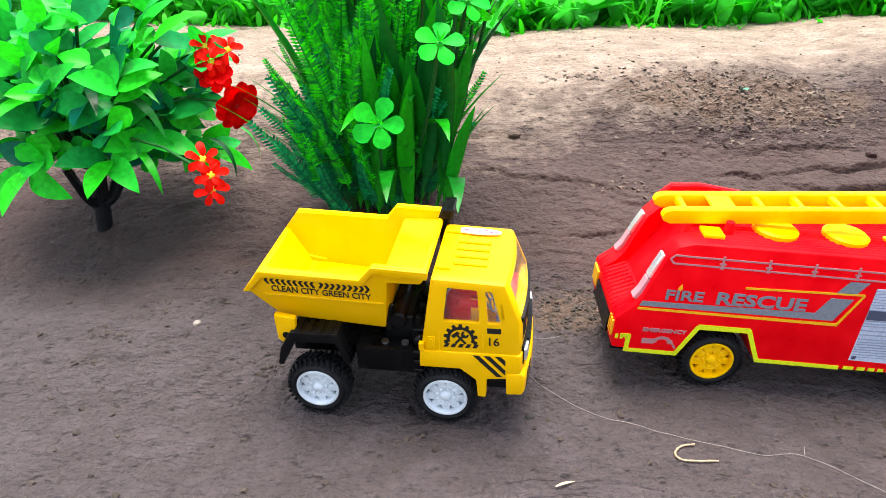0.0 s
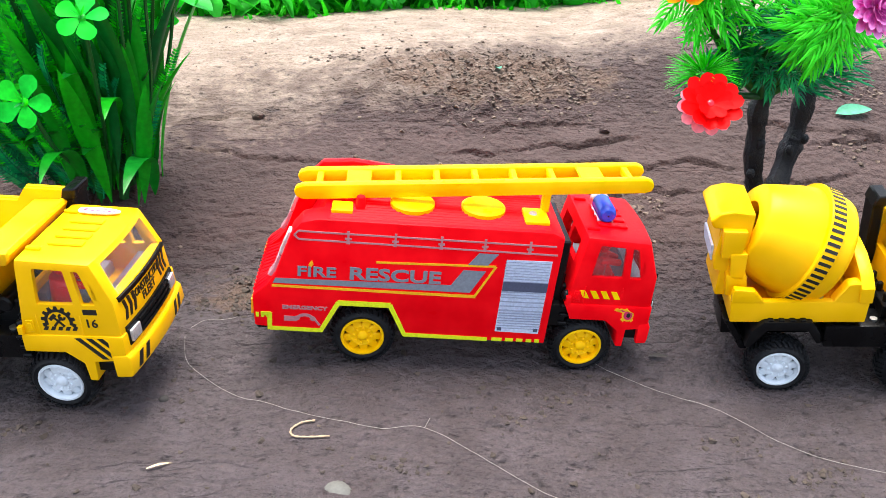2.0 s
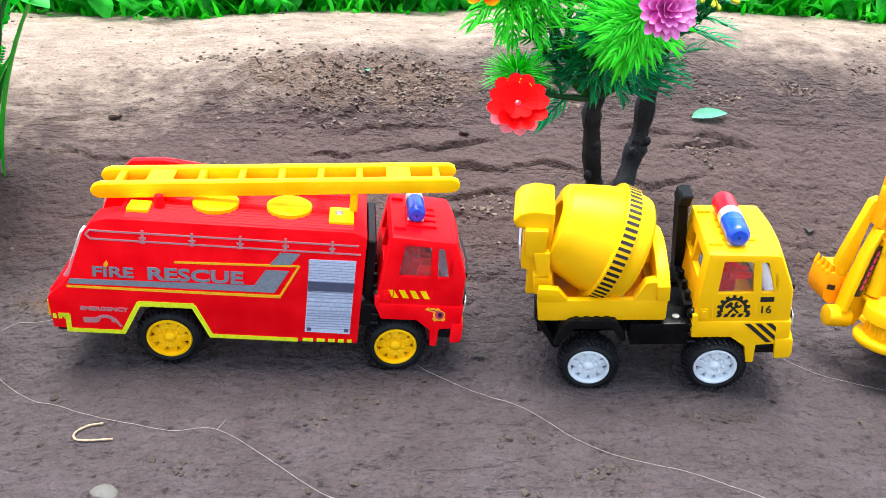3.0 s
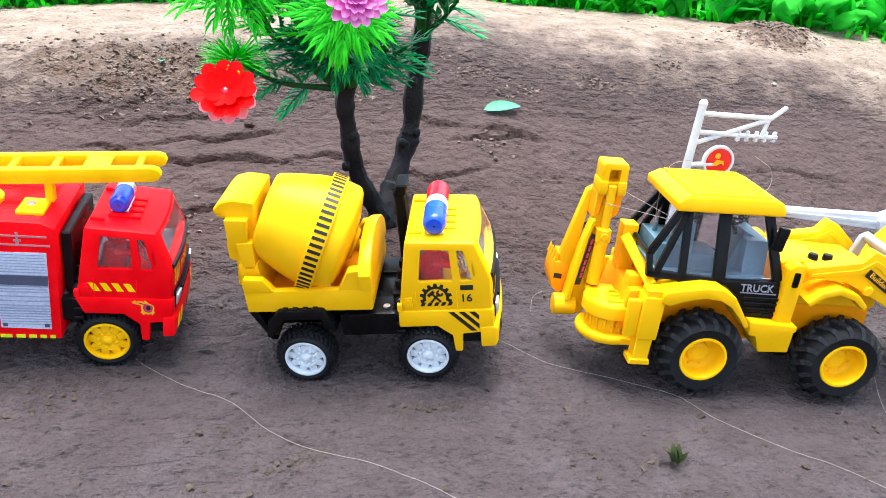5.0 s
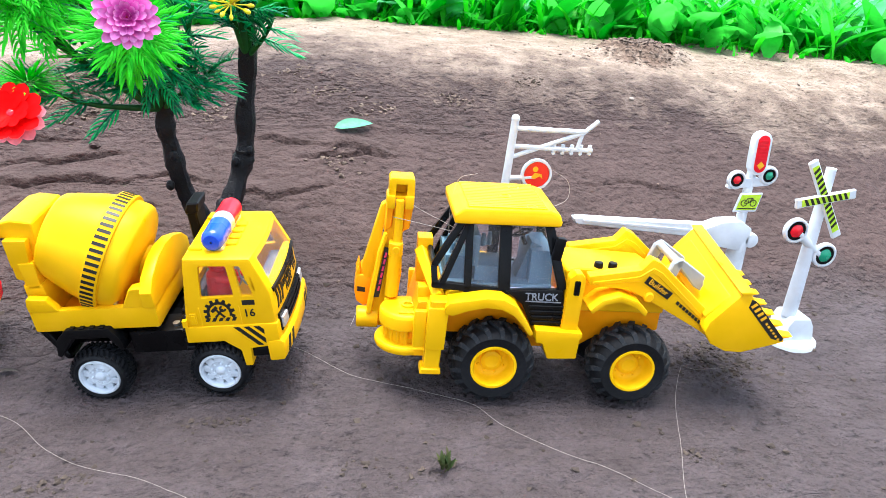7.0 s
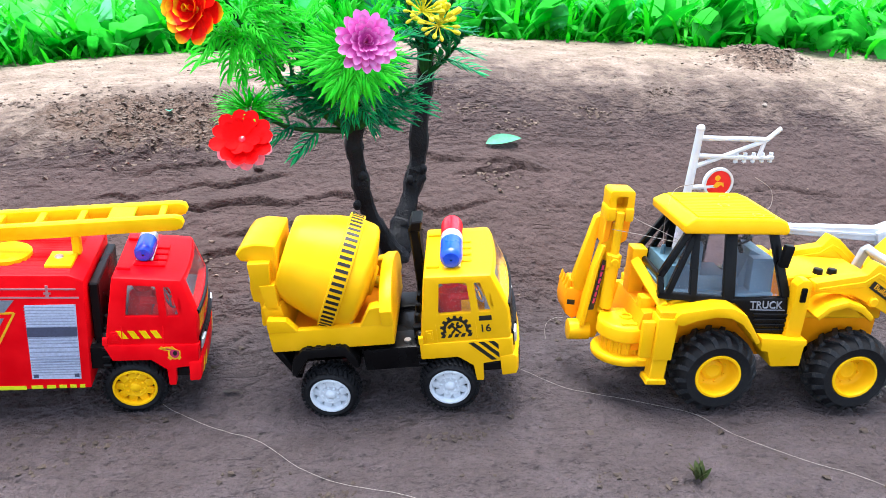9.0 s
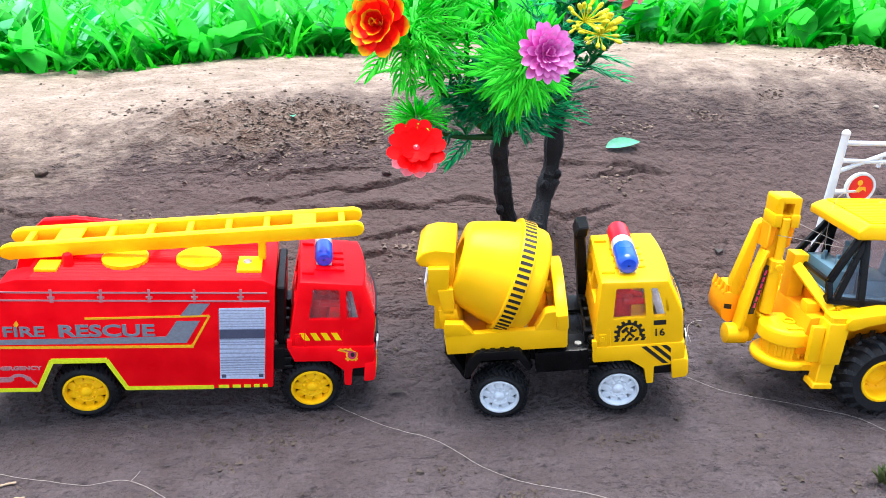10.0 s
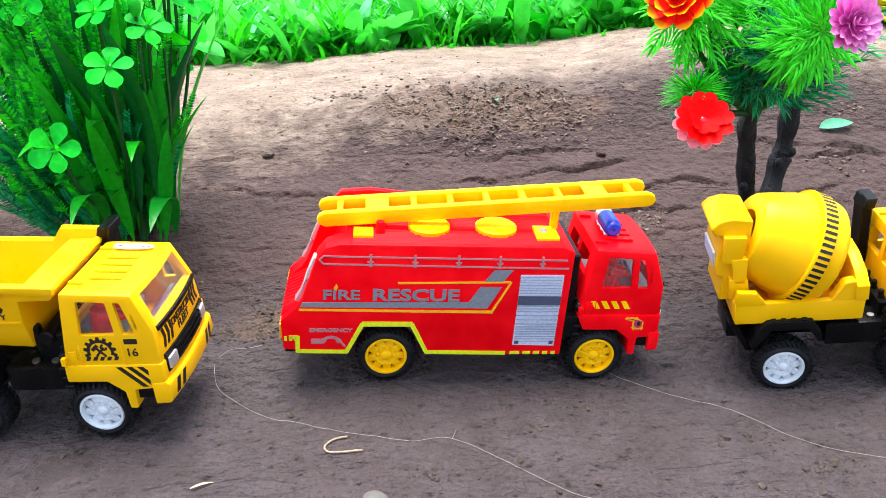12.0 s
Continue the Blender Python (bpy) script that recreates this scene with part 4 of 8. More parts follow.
def fire_truck():
    r = 13.5
    root = thing("fire_truck", vehicle_pose(0.1926, 0.3499, 0.0162, 2.4, -3.0, 5.5, r), "red toy fire engine with a yellow roof ladder and yellow wheels", "toy truck", "toy trucks in a row")
    w, fx = CAB_W, 95.0
    road_wheels(root, r, fx, w, RIM_GOLD, 6.6)
    chassis(root, -36, 118, w)
    behind_cab(root, fx, w, 70.0)
    SHORT_CAB.append(fx)
    cab(root, fx, RED, GLASS)
    front_print(root, fx, GOLD_INK, (("FIRE", 27.6, 15.0),))
    # added black box fills the gap that reads dark between body and cab
    part("gap_panel", soften(box(blank(), 79.6, 83.4, 7.0, w - 7.0, 12.0, 49.0), 0.6, 1), BLACK, root, "added black filler in the dark gap between body and cab")
    # body with a raked ribbed tail, wheel arch and sloping shoulder
    prof = [(-44.6, 4.8), (-38.4, 4.4), (-38.2, 2.6), (-17.6, 2.4), (-10.4, 17.0), (10.4, 17.0), (17.2, 2.4), (78.2, 2.2), (79.2, 52.6), (74.0, 54.8), (-20.0, 54.8), (-26.0, 53.0), (-30.0, 48.0), (-33.5, 38.0), (-36.4, 29.4), (-39.4, 25.0), (-44.0, 20.8), (-45.4, 19.2)]
    body = prism(blank(), prof, 0, w)
    soften(body, 1.0, 2)
    ramp_cut = prism(blank(), [(-70, 20.6), (-43.6, 20.7), (-34.0, 25.6), (-17.0, 56.0), (-17.0, 80.0), (-70, 80.0)], 12.0, w - 12.0)
    body = carve(body, [ramp_cut])
    for v in body.verts:
        if v.co.z > 18:
            v.co.y += (w / 2 - v.co.y) * 0.10 * (v.co.z - 18) / 35
    bd = part("body", body, RED, root, "red box body with a raked tail", 30)
    part("rear_step", soften(box(blank(), -44.2, -38.0, 3, w - 3, 1.4, 4.6), 0.5, 1), BLACK, root)
    ribs = blank()
    for k in range(15):
        y = 5.0 + k * (w - 10.0) / 14
        rod(ribs, (-45.2, y, 19.4), (-43.4, y, 20.9), 0.9, seg=6)
        if 12 < y < w - 12:
            rod(ribs, (-43.4, y, 20.8), (-35.0, y, 25.2), 0.7, seg=6)
        else:
            rod(ribs, (-43.4, y, 20.9), (-39.0, y, 24.3), 0.8, seg=6)
    pieces("tail_rib", ribs, RED, bd)
    for y0, y1 in ((2.6, 7.4), (w - 7.4, w - 2.6)):
        for line, mat, text in (([(-38.6, 27.2), (-36.2, 31.0), (-34.3, 36.6)], LENS_PALE, "clear lower half of the tail lamp"), ([(-34.2, 37.0), (-32.2, 42.6), (-30.2, 47.6)], CHROME, "silver foil tail lamp")):
            lamp = blank()
            prism(lamp, [(x - 1.0, z + 0.4) for x, z in line] + [(x + 1.0, z - 0.4) for x, z in line[::-1]], y0, y1)
            for v in lamp.verts:
                v.co.y += (w / 2 - v.co.y) * 0.10 * (v.co.z - 18) / 35
            part("tail_lamp", soften(lamp, 0.3, 1), mat, bd, text)
    part("tail_reflector", soften(box(blank(), -46.2, -45.0, w - 12.0, w - 3.0, 10.0, 18.0), 0.3, 1), GOLD_INK, bd, "amber rear reflector")
    part("tail_panel", soften(box(blank(), -46.0, -45.0, 9.0, w - 13.0, 6.0, 15.0), 0.3, 1), BLACK, bd, "black rear panel")
    tst = blank()
    for k in range(3):
        box(tst, -46.0, -45.1, 1.2 + 2.4 * k, 2.4 + 2.4 * k, 10.0, 17.0)
    pieces("tail_stripe", tst, GOLD_INK, bd, "amber tail stripe")
    rr = blank()
    for k in range(19):
        y = 5.6 + k * 2.2
        rod(rr, (-15.0, y, 54.4), (73.5, y, 54.4), 0.85, seg=6)
    pieces("roof_rib", rr, RED, bd)
    hump = prism(blank(), [(-27.0, 48.0), (-26.4, 56.0), (-21.0, 61.6), (-8.0, 62.8), (10.0, 61.0), (16.0, 53.0), (-22.0, 53.0)], w - 8.0, w - 3.6)
    soften(hump, 1.4, 2)
    part("tail_fin", hump, RED, bd)
    fin = prism(blank(), [(-16.8, 51.0), (-16.4, 57.0), (-10.0, 57.0), (-9.0, 53.0)], 20.0, 23.0)
    soften(fin, 0.8, 2)
    part("ladder_post", fin, RED, bd)
    # prints on the near side, which leans in above the wheel arch
    def lean(bm):
        for v in bm.verts:
            if v.co.z > 18:
                v.co.z += 2.6 * min(1.0, (v.co.z - 18) / 4)
                v.co.y += 2.42 * (v.co.z - 18) / 35
        return bm
    y = -0.06
    edge = blank()
    for k in range(3):
        slant(edge, -44.0 + 2.1 * k, -42.8 + 2.1 * k, 9.4, 11.6, 0.0, y)
    for p, q in (((-38.4, 11.6), (-38.4, 3.2)), ((-38.4, 4.0), (-17.0, 3.8)), ((-17.6, 3.4), (-10.6, 18.0)), ((-10.9, 17.8), (10.9, 17.8)), ((10.6, 18.0), (17.6, 3.4)), ((17.0, 3.6), (53.0, 3.2))):
        d = (Vector(q) - Vector(p)).normalized()
        n = Vector((-d.y, d.x)) * 0.95
        plate(edge, [(p[0] + n.x, p[1] + n.y), (p[0] - n.x, p[1] - n.y), (q[0] - n.x, q[1] - n.y), (q[0] + n.x, q[1] + n.y)], y)
    plate(edge, [(-42.0, 10.2), (-38.0, 10.2), (-38.0, 12.0), (-42.0, 12.0)], y)
    for k, l in enumerate((4.4, 3.4, 2.8, 2.4, 2.0)):
        x = 55.0 + sum((5.9, 4.8, 4.2, 3.8)[:k])
        slant(edge, x, x + l, 2.6, 4.2, 0.0, y)
    part("lime_edging", lean(edge), LIME, bd, "lime yellow edging above the wheels")
    s = blank()
    plate(s, [(-37.0, 23.4), (34.5, 23.4), (37.6, 26.4), (-36.0, 25.6)], y)
    plate(s, [(33.0, 23.4), (43.0, 23.4), (48.6, 33.6), (39.4, 33.6)], y - 0.03)
    plate(s, [(41.0, 36.2), (49.0, 36.2), (53.0, 41.6), (45.0, 41.6)], y)
    part("grey_stripe", lean(s), GREY_INK, bd, "grey printed speed stripe")
    g = blank()
    for p, q in (((-37.4, 22.2), (45.6, 21.8)), ((45.0, 21.6), (52.6, 36.0)), ((4.0, 35.0), (52.4, 36.0))):
        d = (Vector(q) - Vector(p)).normalized()
        n = Vector((-d.y, d.x)) * 0.42
        plate(g, [(p[0] + n.x, p[1] + n.y), (p[0] - n.x, p[1] - n.y), (q[0] - n.x, q[1] - n.y), (q[0] + n.x, q[1] + n.y)], y - 0.02)
    plate(g, [(-23.0, 32.4), (-22.0, 31.0), (-21.0, 32.6), (-21.6, 34.4)], y)
    part("amber_stripe", lean(g), GOLD_INK, bd, "thin amber printed stripe")
    part("word_fire", lean(lettering("FIRE", 4.3, Matrix.Translation((-27.2, -0.12, 27.2)), width=15.4, bold=0.14)), GREY_INK, bd, "grey raised lettering")
    part("word_rescue", lean(lettering("RESCUE", 5.2, Matrix.Translation((-6.4, -0.12, 26.9)), width=37.0, bold=0.22)), GREY_INK, bd, "grey raised lettering")
    e = lettering("EMERGENCY", 1.7, Matrix.Translation((-33.2, -0.1, 14.0)), width=18.4, bold=0.08)
    ring_plate(e, -24.0, 7.2, 3.4, 4.8, 40, 150, y, 10)
    ball(e, (-27.4, 0.2, 9.4), 1.5, 1.0, 0.3, 0.9, 10)
    ball(e, (-20.8, 0.2, 9.4), 1.5, 1.0, 0.3, 0.9, 10)
    plate(e, [(-20.4, 9.0), (-19.6, 9.4), (-17.6, 6.6), (-18.4, 6.2)], y)
    plate(e, [(-32.6, 8.0), (-27.4, 8.0), (-27.4, 10.4), (-32.6, 10.4)], y)
    part("word_emergency", e, RAIL_INK, bd, "faded lettering with a telephone handset")
    rl = blank()
    for p, q in (((-27.0, 43.4), (77.0, 42.6)), ((-21.0, 46.8), (76.0, 46.4)), ((-27.0, 43.4), (-28.6, 45.2)), ((-28.6, 45.2), (-27.0, 47.0)), ((-27.0, 47.0), (-21.0, 46.8))):
        d = (Vector(q) - Vector(p)).normalized()
        n = Vector((-d.y, d.x)) * 0.33
        plate(rl, [(p[0] + n.x, p[1] + n.y), (p[0] - n.x, p[1] - n.y), (q[0] - n.x, q[1] - n.y), (q[0] + n.x, q[1] + n.y)], y)
    for x in (-7.6, 11.0, 29.4, 47.0, 65.4):
        plate(rl, [(x - 0.7, 42.4), (x + 0.7, 42.4), (x + 0.4, 45.4), (x + 0.5, 48.0), (x - 0.5, 48.0), (x - 0.4, 45.4)], y - 0.02)
        plate(rl, [(x - 1.3, 44.2), (x + 1.3, 44.2), (x + 1.3, 45.0), (x - 1.3, 45.0)], y - 0.04)
    part("rail_print", lean(rl), RAIL_INK, bd, "printed grey hand rail")
    sh = plate(blank(), [(55.8, 7.6), (74.6, 7.2), (75.4, 39.6), (56.6, 39.4)], y)
    shp = part("shutter_print", lean(sh), SHUTTER, root, "silver printed roller shutter")
    lines, fine = blank(), blank()
    for k in range(24):
        z = 9.4 + 1.26 * k
        plate(fine, [(56.2, z), (74.8, z), (74.8, z + 0.26), (56.2, z + 0.26)], y - 0.10)
    for x in (56.6, 72.2):
        plate(lines, [(x, 8.2), (x + 1.8, 8.2), (x + 1.8, 9.8), (x, 9.8)], y - 0.12)
    plate(lines, [(56.3, 25.2), (75.0, 25.2), (75.2, 29.4), (56.4, 29.4)], y - 0.11)
    pieces("shutter_line", lean(fine), SHUTTER_LINE, shp)
    pieces("shutter_band", lean(lines), SHUTTER_DARK, shp)
    ds = blank()
    for k in range(4):
        x = fx - 2.6 + 4.6 * k
        plate(ds, [(x + 2.2, 25.4), (x + 4.8, 25.4), (x + 2.6, 29.0), (x, 29.0)], 0.0)
    pieces("door_stripe", inset(ds), LADDER, root, "yellow diagonal hazard stripe")
    em = blank()
    ring_plate(em, fx + 17.6, 18.4, 2.4, 3.1, 0, 360, -0.5, 20)
    for a in (45, 135, 225, 315):
        u, v = math.cos(radians(a)), math.sin(radians(a))
        plate(em, [(fx + 17.6 + 2.6 * u - 0.9 * v, 18.4 + 2.6 * v + 0.9 * u), (fx + 17.6 + 2.6 * u + 0.9 * v, 18.4 + 2.6 * v - 0.9 * u),
                   (fx + 17.6 + 3.9 * u + 0.9 * v, 18.4 + 3.9 * v - 0.9 * u), (fx + 17.6 + 3.9 * u - 0.9 * v, 18.4 + 3.9 * v + 0.9 * u)], -0.5)
    badge = part("badge", inset(em), GOLD_INK, root, "round cross-shaped rescue badge")
    part("badge_centre", inset(plate(blank(), disc_outline(fx + 17.6, 18.4, 2.3), -0.48)), PINK_INK, badge)
    part("badge_mark", inset(plate(blank(), disc_outline(fx + 17.6, 18.4, 1.2, 7), -0.6)), INK, badge)
    # roof fittings
    for x in (19.5, 49.0):
        d = lathe(blank(), [(0.01, 57.2), (8.2, 57.2), (9.2, 56.5), (9.2, 53.0)], 40, "z", (x - 2.0, 20.0, 0))
        part("roof_hatch", d, LADDER, bd, "round yellow roof hatch")
    pd = soften(box(blank(), 63.4, 73.6, 9.0, 22.0, 53.0, 56.2), 0.7, 2)
    pad = part("ladder_mount", pd, LADDER, root, "yellow mounting block with a screw")
    part("screw", lathe(blank(), [(0.01, 57.0), (1.4, 56.8), (1.8, 56.2)], 14, "z", (67.4, 16.5, 0)), SCREW, pad)
    part("ladder_post", soften(box(blank(), 71.6, 74.8, 20.0, 24.0, 55.0, 66.0), 0.5, 1), LADDER, pad)
    part("roof_block", soften(box(blank(), -15.0, -6.6, 9.0, 17.5, 53.0, 56.2), 0.6, 2), LADDER, bd)
    part("ladder_pivot", soften(rod(blank(), (-3.6, 15.0, 53.0), (-3.6, 15.0, 60.0), 2.4, 1.8), 0.3, 1), RED, bd)
    # ladder
    lad = thing("ladder", root.matrix_basis.copy(), "yellow plastic toy ladder lying on the fire engine's roof", "ladder")
    def rail(y0):
        b = blank()
        pr = [(-27.0, 55.2), (113.0, 67.8), (115.6, 68.8), (116.6, 71.0), (115.6, 73.2), (112.8, 74.0), (-27.0, 61.6), (-29.8, 60.4), (-30.8, 58.4), (-29.8, 56.2)]
        prism(b, pr, y0, y0 + 4.2)
        return soften(b, 0.9, 2)
    for y0 in (18.0, 33.0):
        part("rail", rail(y0), LADDER, lad)
    for k in range(9):
        x = -21.0 + 16.0 * k
        z = 58.6 + (x + 27) * 0.0890
        if k in (1, 7):
            b = prism(blank(), [(x - 5.0, z + 1.2), (x + 5.0, z + 1.7), (x + 5.0, z + 2.9), (x - 5.0, z + 2.4)], 21.8, 33.4)
            part("ladder_plate", soften(b, 0.3, 1), PLATE_LIME, lad, "lime-tinted ladder plate")
        else:
            b = prism(blank(), [(x - 1.3, z - 1.0), (x + 1.3, z - 0.9), (x + 1.3, z + 2.4), (x - 1.3, z + 2.3)], 21.8, 33.4)
            part("rung", soften(b, 0.4, 1), LADDER, lad)
    SHORT_CAB.clear()
    beacon_bar(root, fx + 4.6, 17.0, 36.0, 52.6, False, 0.84)


def mixer_truck():
    root = thing("concrete_mixer_truck", vehicle_pose(0.3705, 0.3434, 0.0099, -11.0, 8.0, 7.6, WHEEL_R), "yellow toy concrete mixer with a striped drum and white wheels", "toy truck", "toy trucks in a row")
    w, fx = CAB_W, 52.4
    road_wheels(root, WHEEL_R, fx, w, RIM_WHITE, 4.8)
    chassis(root, -22, 76, w)
    mudguards(root, 0, w, 24.8)
    behind_cab(root, fx, w, 17.0)
    cx = fx - 2.6
    cab(root, cx, YELLOW, GLASS)
    gear_badge(root, cx + 8.0, 28.2, cx + 20.6)
    door_stripes(root, cx)
    front_print(root, cx, INK, (("CONSTRUCTION", 30.6, 27.0), ("FLEET", 26.6, 12.0)))
    exhaust(root, fx, w - 8.0, 62.0)
    tl = prism(blank(), [(-23.0, 22.0), (-19.0, 22.0), (-12.0, 6.0), (-15.0, 6.0)], 6, w - 6)
    part("tail_plate", soften(tl, 0.6, 1), BLACK, root)
    beacon_bar(root, cx + 9.0, 9.0, 43.0, 53.0, True)
    # bed with side walls, rear ledge and front support wall
    bed = prism(blank(), [(-21.0, 23.0), (31.6, 22.6), (32.2, 33.0), (-21.0, 33.4)], 2.6, w - 2.6)
    soften(bed, 1.0, 2)
    well = box(blank(), -14.0, 25.0, 5.4, w - 5.4, 26.0, 60.0)
    b = part("bed", carve(bed, [well]), YELLOW, root, "yellow mixer bed", 30)
    part("bed_floor", box(blank(), -13.8, 24.8, 5.6, w - 5.6, 26.05, 27.2), SHADED_YELLOW, b)
    for y0, y1 in ((2.6, 7.5), (w - 7.5, w - 2.6)):
        sw = prism(blank(), [(-20.6, 33.0), (-20.8, 36.0), (-20.0, 39.6), (-12.0, 38.8), (-9.0, 34.6), (-8.0, 33.0)], y0 - 0.4, y1 - 1.6)
        part("rear_ledge", soften(sw, 0.6, 2), YELLOW, b)
        sf = prism(blank(), [(18.0, 32.6), (23.0, 41.4), (26.4, 42.0), (32.6, 41.0), (32.2, 32.6)], y0, y1)
        part("side_gusset", soften(sf, 0.5, 1), YELLOW, b)
    wall = prism(blank(), [(1.2, 33.0), (w - 1.2, 33.0), (w - 1.2, 40.0), (w - 6.0, 44.5), (w - 16, 48.4), (w / 2, 49.6), (16, 48.4), (6.0, 44.5), (1.2, 40.0)], 27.4, 32.6, axis="x")
    part("front_support", soften(wall, 0.8, 2), YELLOW, b, "rounded yellow drum support")
    # drum: turned round a slanting axis
    ax0, ax1 = Vector((26.0, w / 2, 39.8)), Vector((-18.8, w / 2, 60.6))
    tilt = (ax1 - ax0).to_track_quat("Z", "Y").to_matrix().to_4x4()
    at = Matrix.Translation(ax0) @ tilt
    dr = blank()
    lathe(dr, [(2.6, -1.0), (2.6, 3.0), (6.6, 3.0), (7.2, 4.4), (12.0, 5.0), (21.4, 7.0), (23.2, 8.4), (23.8, 10.0), (24.4, 18.0), (22.6, 27.0), (19.2, 38.0), (17.8, 41.8), (16.8, 43.0), (10.0, 43.2), (9.0, 38.0)], 48, "z")
    bmesh.ops.transform(dr, matrix=at, verts=dr.verts)
    part("drum", dr, YELLOW, root, "yellow mixing drum", 50)
    rg = blank()
    lathe(rg, [(23.0, 14.6), (25.6, 14.8), (25.9, 15.4), (25.9, 20.8), (25.6, 21.4), (23.0, 21.6)], 64, "z")
    bmesh.ops.transform(rg, matrix=at, verts=rg.verts)
    band = part("drum_band", rg, YELLOW, root, angle=40)
    bars = blank()
    for k in range(58):
        a = 2 * math.pi * k / 58
        d = 2 * math.pi * 0.24 / 58
        vs = []
        for r in (25.8, 26.05):
            for t, z in ((a - d, 15.5), (a + d, 15.5), (a + d, 20.7), (a - d, 20.7)):
                vs.append(bars.verts.new((r * math.cos(t), r * math.sin(t), z)))
        for f in ((0, 1, 2, 3), (7, 6, 5, 4), (0, 4, 5, 1), (1, 5, 6, 2), (2, 6, 7, 3), (3, 7, 4, 0)):
            bars.faces.new([vs[i] for i in f])
    bmesh.ops.transform(bars, matrix=at, verts=bars.verts)
    pieces("band_bar", bars, INK, band)
    # hopper and chute frame at the tail
    def forward(bm):
        bmesh.ops.translate(bm, vec=(2.4, 0, 0), verts=bm.verts)
        return bm
    hp = prism(blank(), [(-28.6, 30.5), (-22.0, 30.5), (-20.6, 40.0), (-18.0, 41.6), (-17.0, 52.0), (-16.0, 58.0), (-14.6, 69.2), (-23.0, 70.8), (-28.6, 69.8), (-32.0, 66.6), (-30.6, 63.2), (-27.0, 62.4),
                         (-29.6, 50.0), (-29.8, 43.4), (-27.0, 42.6)], 12.0, w - 12.0)
    soften(hp, 1.2, 3)
    forward(hp)
    hop = part("hopper", hp, YELLOW, root, "yellow loading hopper and chute")
    ck = blank()
    prism(ck, [(-27.4, 51.0), (-19.6, 50.4), (-17.6, 63.0), (-27.0, 63.6)], 8.6, 12.6)
    prism(ck, [(-23.4, 40.6), (-17.8, 40.4), (-17.2, 53.0), (-24.0, 53.0)], 8.0, 12.6)
    prism(ck, [(-27.4, 51.0), (-19.6, 50.4), (-17.6, 63.0), (-27.0, 63.6)], w - 12.6, w - 8.6)
    prism(ck, [(-23.4, 40.6), (-17.8, 40.4), (-17.2, 53.0), (-24.0, 53.0)], w - 12.6, w - 8.0)
    prism(ck, [(-25.0, 33.0), (-16.0, 33.0), (-17.0, 43.0), (-25.0, 43.0)], 8.0, w - 8.0)
    soften(ck, 0.7, 2)
    part("chute_frame", forward(ck), YELLOW, hop)
    lb = prism(blank(), [(16.0, 46.0), (36.0, 46.0), (36.0, 53.0), (16.0, 53.0)], -30.4, -29.4, axis="x")
    part("tail_label", forward(lb), SHUTTER, hop, "small blue tail label, not readable")
    sc = blank()
    rod(sc, (14.0, 6.5, 33.0), (14.0, 6.5, 34.4), 1.5, seg=12)
    rod(sc, (-18.0, 12.0, 44.0), (-18.0, 11.0, 44.2), 1.5, seg=12)
    pieces("screw", sc, SCREW, b)
    part("drum_rest", soften(box(blank(), 2.0, 8.0, 18.0, w - 18.0, 26.0, 30.0), 0.6, 1), YELLOW, b)


dump_truck()
fire_truck()
mixer_truck()

# ---- backhoe loader ----
def big_rim_mesh():
    bm = blank()
    r = 10.4
    lathe(bm, [(r + 0.6, -7.6), (r + 0.2, -8.4), (r - 0.8, -8.4), (r - 1.4, -7.4), (r - 1.8, -2.6), (r - 3.0, -1.2), (5.2, -0.8), (4.8, -2.0), (3.2, -2.6), (2.4, -2.2), (0.01, -2.2)], 40)
    for k in range(8):
        t = 2 * math.pi * k / 8
        ball(bm, (6.4 * math.cos(t), -1.0, 6.4 * math.sin(t)), 0.7, seg=8)
    keep = BASE[0]
    BASE[0] = Vector((0, 0, 0))
    me = mesh_of(bm, "rim", RIM_YELLOW, 40)
    BASE[0] = keep
    return me


def lug_tyre_mesh():
    """Farm tyre: a fat round carcass with slanting lugs from either shoulder."""
    bm = blank()
    r, half = 18.2, 8.2
    lathe(bm, [(10.2, -half + 0.8), (11.2, -half), (15.0, -half - 0.5), (17.0, -half + 1.2), (r, -half + 3.4), (r + 0.2, 0), (r, half - 3.4), (17.0, half - 1.2), (15.0, half + 0.5), (11.2, half), (10.2, half - 0.8)], 56)
    keep = BASE[0]
    BASE[0] = Vector((0, 0, 0))
    me = mesh_of(bm, "tyre", RUBBER, 30)
    BASE[0] = keep
    return me


def lug_mesh(side):
    """One slanting tread lug from the shoulder to the crown."""
    bm = blank()
    r, half = 18.2, 8.2
    path = [(15.2, side * (half + 0.4), 0.0), (17.4, side * (half - 0.9), 0.02), (19.3, side * (half - 2.6), 0.06), (19.9, side * 3.0, 0.16), (19.9, side * -0.6, 0.25)]
    loops = []
    for rr, y, da in path:
        low = max(10.5, min(rr - 1.9, r - 0.4))
        loops.append([bm.verts.new((q * math.cos(t), y + (0.0 if q == rr else -side * 0.5), q * math.sin(t))) for q, t in ((low, da - 0.082), (rr, da - 0.062), (rr, da + 0.062), (low, da + 0.082))])
    for one, two in zip(loops, loops[1:]):
        for i in range(3):
            bm.faces.new((one[i], one[i + 1], two[i + 1], two[i]))
    bm.faces.new(loops[0])
    bm.faces.new(loops[-1][::-1])
    keep = BASE[0]
    BASE[0] = Vector((0, 0, 0))
    me = mesh_of(bm, "lug", LUG_RUBBER, 30)
    BASE[0] = keep
    return me


